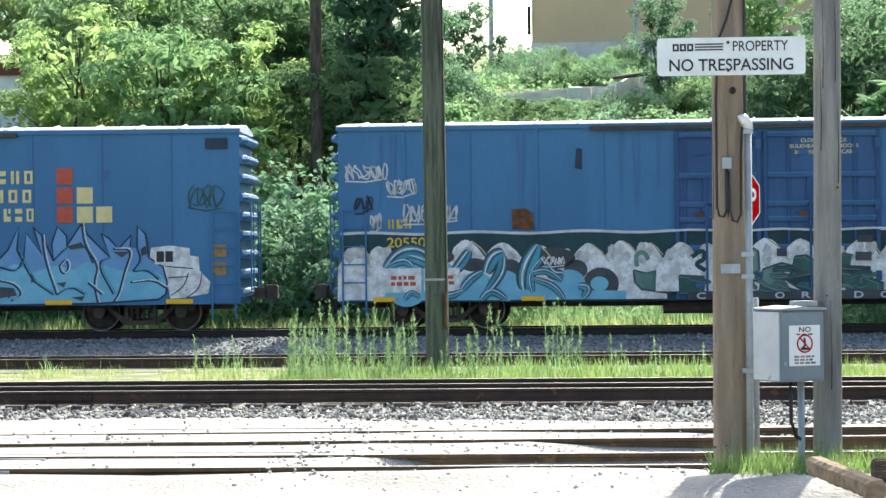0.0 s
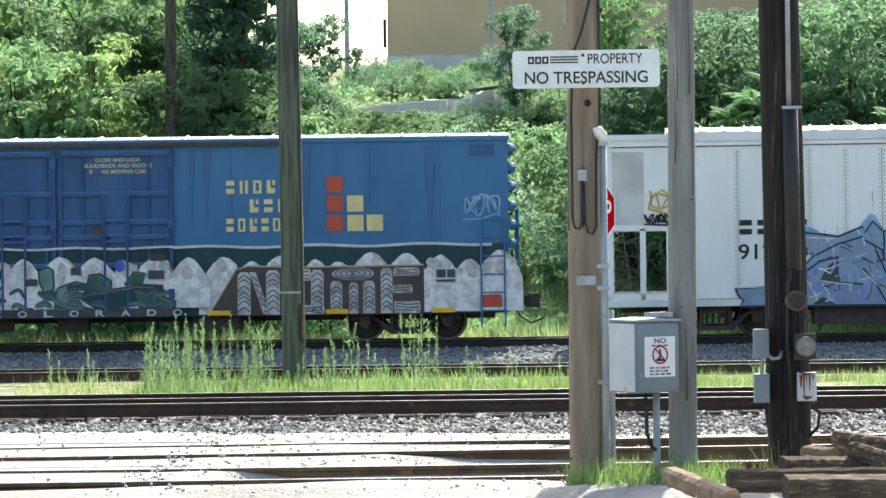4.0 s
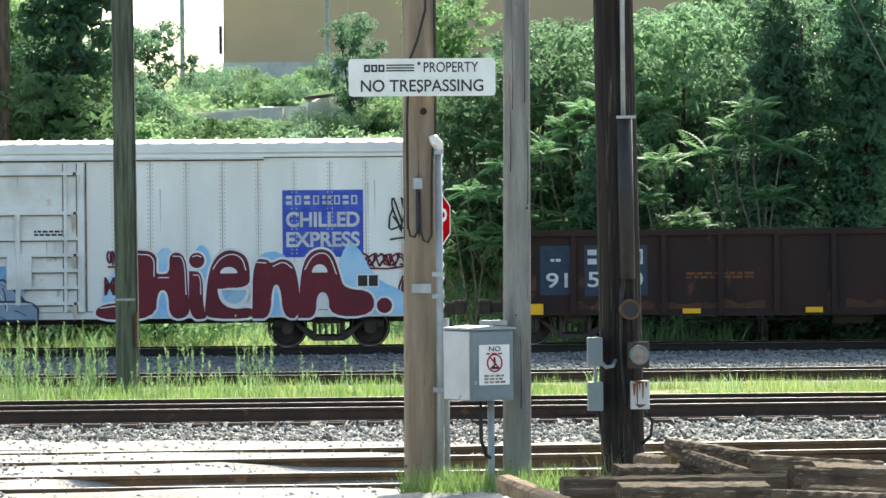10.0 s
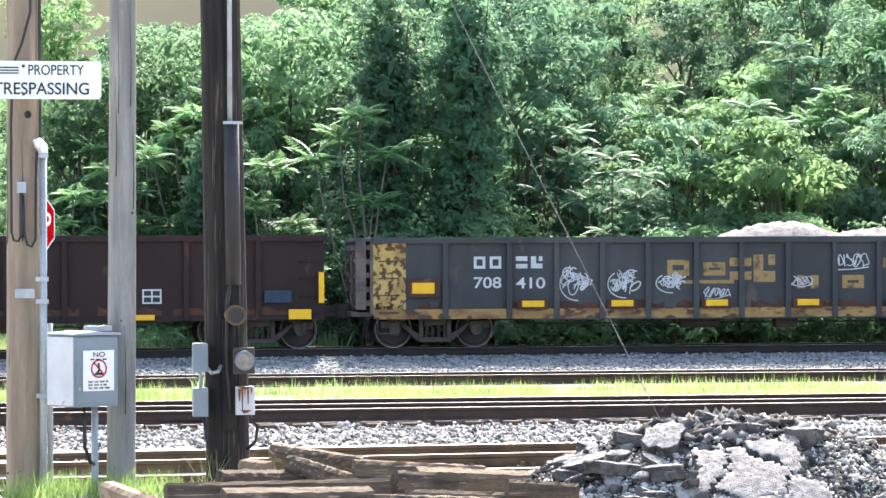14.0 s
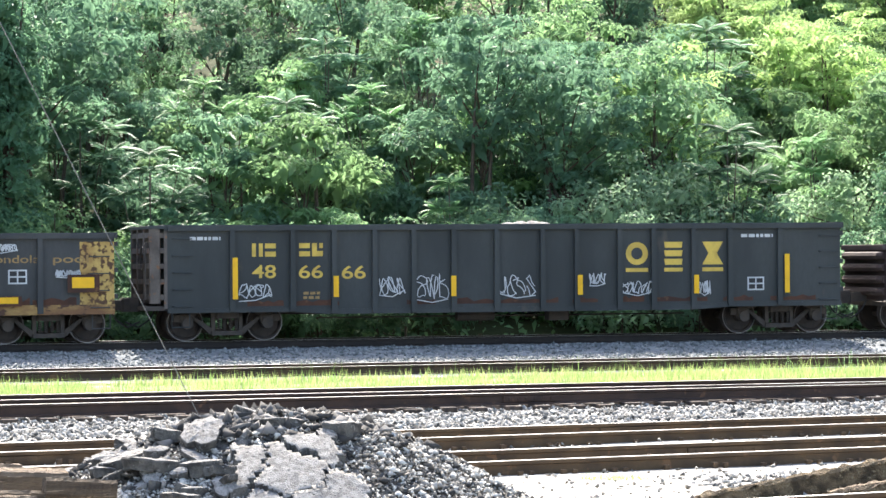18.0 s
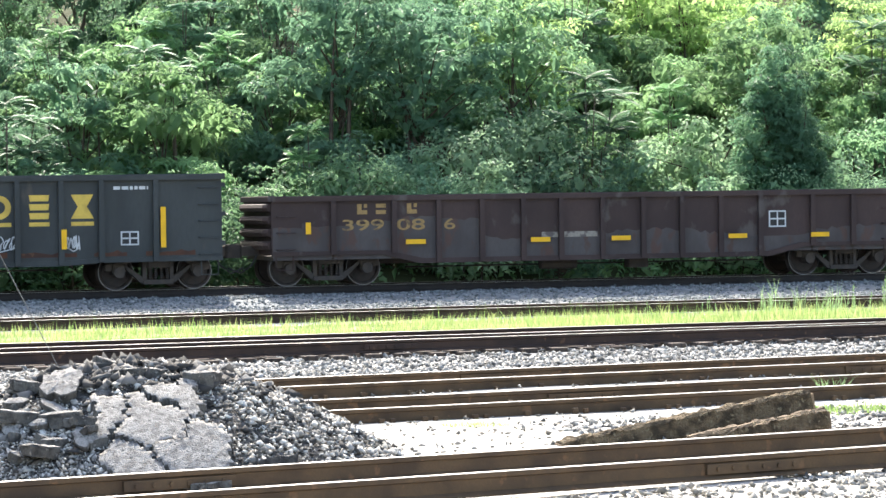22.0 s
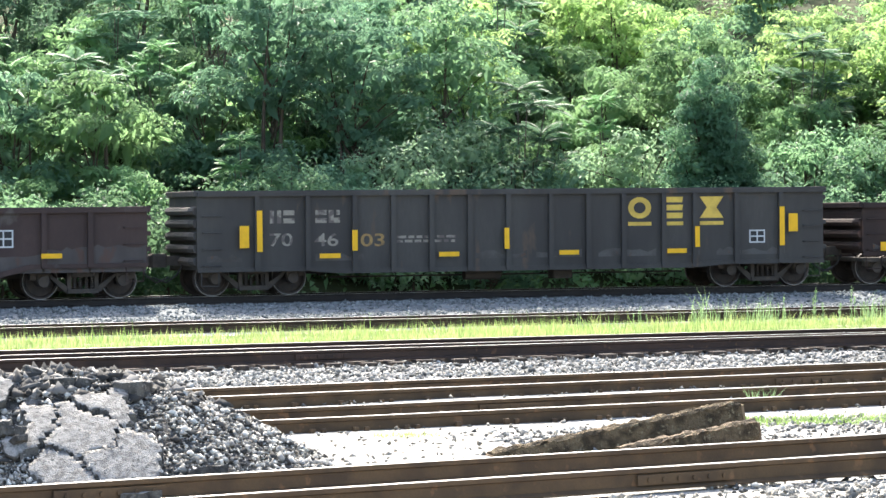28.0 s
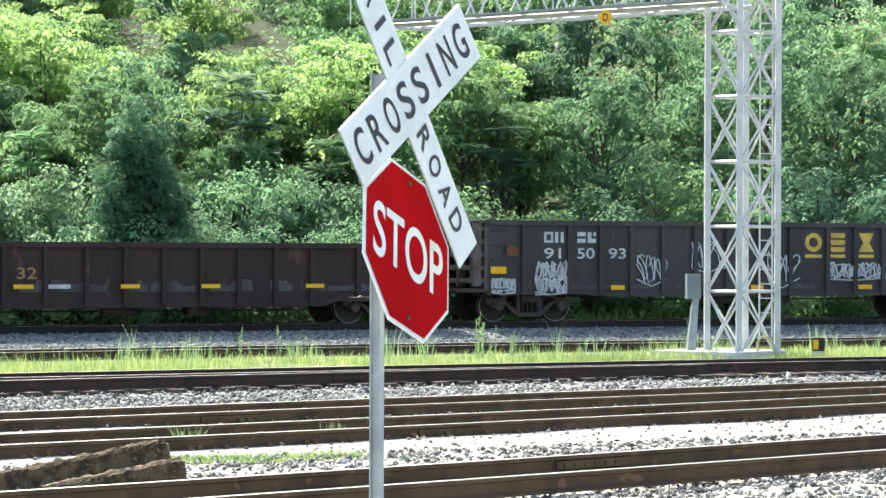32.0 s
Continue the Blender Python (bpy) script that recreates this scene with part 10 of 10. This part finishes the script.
for az, r, z1 in ((-0.96, 150, 24.0), (-3.9, 140, 22.0), (1.6, 150, 24.0), (-9.8, 120, 16.5)):
    x, y = place(az, r)
    lp = thing("lamp_post", "slim grey lamp post on the hilltop", "street lamp")
    part("mast", Shape().tube([(x, y, ground_z(x, y) - 0.5), (x, y, z1)], 0.13, 8, 0.09), M["galv"], lp)
    part("arm", Shape().tube([(x, y, z1 - 0.3), (x + 1.4, y, z1)], 0.05, 6), M["galv"], lp)
    part("lamp_head", Shape().box(x + 1.2, x + 1.9, y - 0.15, y + 0.15, z1 - 0.08, z1 + 0.08, 0.03), M["galv"], lp)
for k, (z, az0, az1) in enumerate(((15.2, -5, 9), (14.6, -5, 9), (14.0, -16, -6))):
    pts = []
    for i in range(13):
        x, y = place(az0 + (az1 - az0) * i / 12, 135)
        pts.append((x, y, z + 1.2 - 0.3 * math.sin(math.pi * i / 12) + 0.03 * (az0 + (az1 - az0) * i / 12)))
    w_ = thing("overhead_wire", "thin dark overhead wire above the hill", "wire")
    part("strand", Shape().tube(pts, 0.02, 4), M["rubber"], w_)
for az, r, L, h, turn in ((-4.0, 104, 2.4, 0.75, 4), (-3.4, 104.6, 2.0, 0.75, 2), (-2.8, 105, 1.6, 0.75, 6), (-2.3, 105.5, 1.6, 0.75, -4), (-1.8, 106, 1.5, 0.75, 3)):
    x, y = place(az, r)
    zt = 7.45 + (az + 4.1) * 0.18
    bb = thing("concrete_barrier", "pale concrete road barrier lying on the slope", "barrier", (x, y, zt - h), turn, group="barriers on the slope")
    part("block", Shape().poly([(-L / 2, -0.8), (L / 2, -0.8), (L / 2, h), (-L / 2, h)], -0.2, 0.2), M["concrete"], bb)
    part("foot", Shape().poly([(-L / 2, -0.8), (L / 2, -0.8), (L / 2, 0.15), (-L / 2, 0.15)], -0.34, 0.34), M["concrete"], bb)
for i, (az, r, s, tilt, z) in enumerate(((-0.75, 108, 0.4, 22, 7.95), (-1.1, 107.5, 0.34, -18, 7.85), (-1.35, 107, 0.3, 12, 7.7), (-1.6, 104, 0.25, 30, 7.3), (-0.5, 108.5, 0.36, 10, 8.0), (-2.2, 103, 0.3, 5, 7.3))):
    x, y = place(az, r)
    sl = thing("concrete_slab", "broken pale concrete slab dumped on the slope", "rubble", (x, y, z), 20 * i)
    q = Shape().poly([(-s, -1.0), (s * 0.9, -1.0), (s, 0.3), (s * 0.2, 0.42), (-s * 0.9, 0.34)], -0.25, 0.25)
    m_ = pose(0, 0, 0, 0, tilt, 0)
    q.v = [tuple(m_ @ Vector(v)) for v in q.v]
    part("slab", q, M["concrete"], sl)
for k in range(26):
    az = -4.3 + 0.24 * k + rs.uniform(-0.1, 0.1)
    for r, el, kind in ((100.5 + rs.uniform(-1.5, 1.5), 2.72 + 0.1 * (az + 4) + rs.uniform(-0.15, 0.2), rs.randrange(3)), (113 + rs.uniform(-2, 3), 3.35 + rs.uniform(-0.2, 0.45), rs.randrange(2))):
        x, y = place(az, r)
        room = 1.98 + r * math.tan(radians(el)) - ground_z(x, y)
        plant("bush", kind, x, y, max(0.2, min(0.9, room / HEIGHT["bush"][kind])))
for k in range(20):
    az, r = -3.9 + 0.28 * k + rs.uniform(-0.1, 0.1), rs.uniform(128, 160)
    x, y = place(az, r)
    plant("bush", rs.randrange(3), x, y, max(0.3, min(1.1, (1.98 + r * math.tan(radians(3.75 + rs.uniform(-0.2, 0.35))) - ground_z(x, y)) / 2.6)))
x, y = place(-0.9, 107.0)
pl_ = thing("fallen_pipe", "dark pipe lying across broken concrete slabs", "pipe", (x, y, 8.35), 4)
part("tube", Shape().tube([(-1.0, 0, -0.12), (1.4, 0, 0.16)], 0.07, 8), M["truckm"], pl_)


# ---- grass and weeds ----
def blades(n, place_fn, h0, h1, w, m, name, label, lean=0.5):
    V = np.zeros((n, 3, 3))
    for i in range(n):
        x, y = place_fn()
        h = rng.uniform(h0, h1)
        a = rng.uniform(0, 6.283)
        z = ground_z(x, y) - 0.02
        bx, by = math.cos(a) * w / 2, math.sin(a) * w / 2
        V[i] = ((x - bx, y - by, z), (x + bx, y + by, z), (x + rng.normal() * lean * h * 0.5, y + rng.normal() * lean * h * 0.5, z + h))
    F = np.arange(3 * n).reshape(-1, 3)
    ob = new(name, fast_mesh(name, V.reshape(-1, 3), F, m))
    return tagged(ob, label, "grass", kind="stuff")


def on_arc(u0, u1, d0, d1, patch=0.0):
    def fn():
        while True:
            u, d = rng.uniform(u0, u1), rng.uniform(d0, d1)
            a = u / (K + 60)
            x, y = (K + d) * math.sin(a), (K + d) * math.cos(a) - K
            if patch == 0 or noise.noise(Vector((x * 0.35, y * 0.5, 5))) > patch:
                return x, y
    return fn


def on_disc(cx, cy, rx, ry):
    def fn():
        a, r = rng.uniform(0, 6.283), math.sqrt(rng.random())
        return cx + rx * r * math.cos(a), cy + ry * r * math.sin(a)
    return fn


M["grass_dry"] = mat("yellowing_grass", (0.23, 0.27, 0.1), (0.16, 0.2, 0.07), rough=0.6, scale=0.5, fine=4, bump=0, trans=0.4)
blades(26000, on_arc(3, 46, 42.0, 48.9, -0.25), 0.06, 0.24, 0.024, M["grass"], "grass", "bright sunlit green grass strip between the tracks")
blades(18000, on_arc(3, 50, 42.0, 49.2, -0.2), 0.06, 0.26, 0.022, M["grass_dry"], "grass", "thin yellowing grass between the tracks")
blades(3600, on_arc(-12, 3, 42.0, 49.2, -0.05), 0.05, 0.22, 0.02, M["grass_dry"], "grass", "sparse yellowing grass on pale gravel")
blades(3500, on_arc(-7, 3, 43.5, 48.9, 0.0), 0.08, 0.34, 0.035, M["grass"], "grass", "long green grass round a pole")
blades(1500, on_arc(-12, 48, 46.0, 49.0, -0.1), 0.18, 0.5, 0.012, M["grass"], "grass", "taller wisps of grass beside the siding", 0.35)
blades(1100, on_disc(0.9, 22.4, 0.75, 0.5), 0.06, 0.26, 0.014, M["grass"], "grass", "long grass at the foot of the poles", 0.7)
blades(500, on_disc(2.2, 23.3, 0.6, 0.4), 0.08, 0.4, 0.01, M["grass_dry"], "grass", "dry grass by the black pole", 0.8)
blades(2600, on_disc(14.4, 24.3, 1.5, 0.5), 0.03, 0.1, 0.015, M["grass"], "grass", "low grass patch between the tracks", 0.6)
blades(260, on_disc(10.1, 24.7, 0.35, 0.2), 0.03, 0.09, 0.012, M["grass_dry"], "grass", "sparse grass on the gravel", 0.6)
blades(34, on_disc(15.3, 27.0, 0.22, 0.1), 0.1, 0.24, 0.014, M["weed"], "grass", "weed tuft between the rails", 0.9)
blades(24, on_disc(17.4, 27.4, 0.2, 0.1), 0.1, 0.22, 0.014, M["weed"], "grass", "weed tuft between the rails", 0.9)




def tufts(n, u0, u1, d0, d1, h0, h1, m, label):
    """Uneven clusters of long grass blades that fan out from one root."""
    V = []
    spot = on_arc(u0, u1, d0, d1, -0.05)
    for _ in range(n):
        cx, cy = spot()
        hh, wide = rng.uniform(h0, h1), rng.uniform(0.04, 0.14)
        for _ in range(int(rng.integers(7, 20))):
            x, y = cx + rng.normal() * wide, cy + rng.normal() * wide
            z, h, a = ground_z(x, y) - 0.02, hh * rng.uniform(0.45, 1.0), rng.uniform(0, 6.283)
            bx, by, lx, ly = math.cos(a) * 0.007, math.sin(a) * 0.007, rng.normal() * 0.16 * h, rng.normal() * 0.16 * h
            root, mid, tip = np.array((x, y, z)), np.array((x + lx * 0.4, y + ly * 0.4, z + h * 0.6)), np.array((x + lx * 1.5, y + ly * 1.5, z + h))
            side = np.array((bx, by, 0))
            V += [root - side, root + side, mid + side * 0.8, root - side, mid + side * 0.8, mid - side * 0.8, mid - side * 0.8, mid + side * 0.8, tip]
    V = np.array(V)
    return tagged(new("grass", fast_mesh("grass", V, np.arange(len(V)).reshape(-1, 3), m)), label, "grass", kind="stuff")


tufts(150, 14, 50, 42.6, 49.0, 0.2, 0.42, M["grass_dry"], "uneven tufts of long grass between the tracks")
tufts(46, 26, 54, 46.0, 49.2, 0.45, 1.0, M["weed"], "tall tufts of grass along the siding")
tufts(34, -12, 6, 43.0, 49.2, 0.2, 0.6, M["weed"], "tall tufts of grass round a pole")

M["grass_slope"] = mat("rough_slope_grass", (0.17, 0.25, 0.1), (0.11, 0.185, 0.07), rough=0.6, scale=0.6, fine=5, bump=0, trans=0.42)
M["herb"] = mat("low_herb_green", (0.13, 0.23, 0.09), (0.08, 0.15, 0.06), rough=0.6, scale=0.6, fine=5, bump=0, trans=0.4)
blades(6500, on_arc(-22, 8.5, 66.6, 69.8, -0.3), 0.2, 0.75, 0.07, M["herb"], "low_weeds", "low leafy weeds along the foot of the slope", 0.7)
blades(9000, on_arc(-4.6, 4.4, 67.0, 79.0, -0.3), 0.25, 0.7, 0.06, M["grass_slope"], "slope_grass", "bright rough grass on the open slope", 0.7)
blades(3800, on_arc(-22, 2, 65.2, 67.6, -0.2), 0.12, 0.45, 0.04, M["grass_dry"], "dry_grass", "dry yellowing grass beside the train", 0.8)
blades(2600, on_arc(34, 62, 67.4, 69.8, 0.0), 0.2, 0.6, 0.08, M["herb"], "low_weeds", "scattered leafy weeds along the foot of the slope", 0.9)


def weed_clump(seed, h, n, spread, bushy):
    """Upright stalks wrapped in steep narrow leaves, each with a feathery head."""
    r = random.Random(seed)
    ob = thing("tall_weeds", "clump of tall slender green weeds", "weeds")
    for k in range(n):
        x, y = r.gauss(0, spread), r.gauss(0, spread * 0.6)
        hh = h * r.uniform(0.35, 1.08)
        lx = r.uniform(-0.12, 0.12) * hh
        s = Shape().tube([(x, y, -0.05), (x + lx * 0.3, y, hh * 0.5), (x + lx, y, hh)], 0.006, 4, 0.003)
        for j in range(int(46 + 40 * bushy)):
            head = j % 3 == 0
            u = r.uniform(0.78, 1.03) if head else r.uniform(0.04, 0.95)
            a = r.uniform(0, 6.283)
            L = r.uniform(0.04, 0.085) if head else r.uniform(0.08, 0.19) * (1 - 0.35 * u) * (1 + 0.3 * bushy)
            p = Vector((x + lx * u * (0.6 + 0.4 * u), y, hh * u))
            d = Vector((math.cos(a), math.sin(a), r.uniform(0.9, 2.2) if head else r.uniform(0.8, 2.6))).normalized()
            q = d.cross(Vector((0, 0, 1))).normalized() * (0.006 if head else 0.0055 + 0.003 * bushy)
            tip = p + d * L - Vector((0, 0, 0.0 if head else 0.25 * L * r.random()))
            s.add([tuple(p), tuple(p + d * L * 0.45 + q), tuple(tip), tuple(p + d * L * 0.45 - q)], [(0, 1, 2, 3)])
        part("stalk", s, M["weed"], ob)
    return ob


WEEDS = [weed_clump(1, 1.35, 6, 0.17, 0.2), weed_clump(2, 1.1, 4, 0.16, 0.1), weed_clump(3, 1.4, 9, 0.2, 0.8)]
first = [True, True, True]
for az, r, kind, s in ((-9.9, 47, 1, 0.9), (-9.2, 46.5, 1, 0.9), (-7.9, 46, 2, 0.9), (-7.65, 45.6, 2, 0.8), (-5.9, 45.5, 2, 0.75), (-4.4, 45.8, 2, 0.7), (-7.4, 46.5, 0, 1.0), (-7.0, 46, 2, 1.0), (-6.5, 47, 0, 0.9), (-6.1, 46.3, 0, 1.0), (-5.7, 47, 2, 0.85), (-4.9, 45.5, 1, 0.8), (-3.9, 46, 0, 0.95), (-3.4, 46.4, 1, 1.0), (-2.7, 46, 0, 1.05), (-2.3, 46.5, 0, 0.95), (-1.4, 46, 1, 0.9), (-0.6, 46.5, 1, 0.8), (0.3, 46, 1, 0.7), (1.0, 46, 1, 0.6),
                       (27.0, 54, 1, 0.5), (29.9, 54, 1, 0.7), (30.6, 54.3, 1, 0.85), (31.4, 54, 1, 0.9), (32.0, 54, 1, 0.7), (35.5, 55, 2, 0.75), (36.15, 55.3, 2, 0.5), (37.5, 56, 1, 0.6), (38.2, 56, 1, 0.6), (24.5, 53, 1, 0.35), (25.8, 53, 1, 0.4), (28.2, 53.5, 1, 0.45), (33.2, 54.5, 1, 0.45)):
    x, y = place(az, r)
    m = pose(x, y, ground_z(x, y), 0, 0, 40 * az)
    if first[kind]:
        first[kind] = False
        WEEDS[kind].matrix_world = m
        ob = WEEDS[kind]
    else:
        ob = copy_thing(WEEDS[kind], m)
    ob.scale = (s, s, s)


# ---- what moves ----
def motions():
    for car, mid in CARS:
        walk(car, [(t, on_track(mid + along(t))) for t in range(0, 33)])
    # the wheels roll: 0.42 m radius, keyed every fifth of a second
    rows = [0.2 * i for i in range(161)]
    turns = [math.degrees((along(t) - along(0)) / 0.42) for t in rows]
    for w, dx in WHEELS:
        walk(w, [(t, pose(dx, 0, 0.42, 0, a, 0)) for t, a in zip(rows, turns)])


motions()
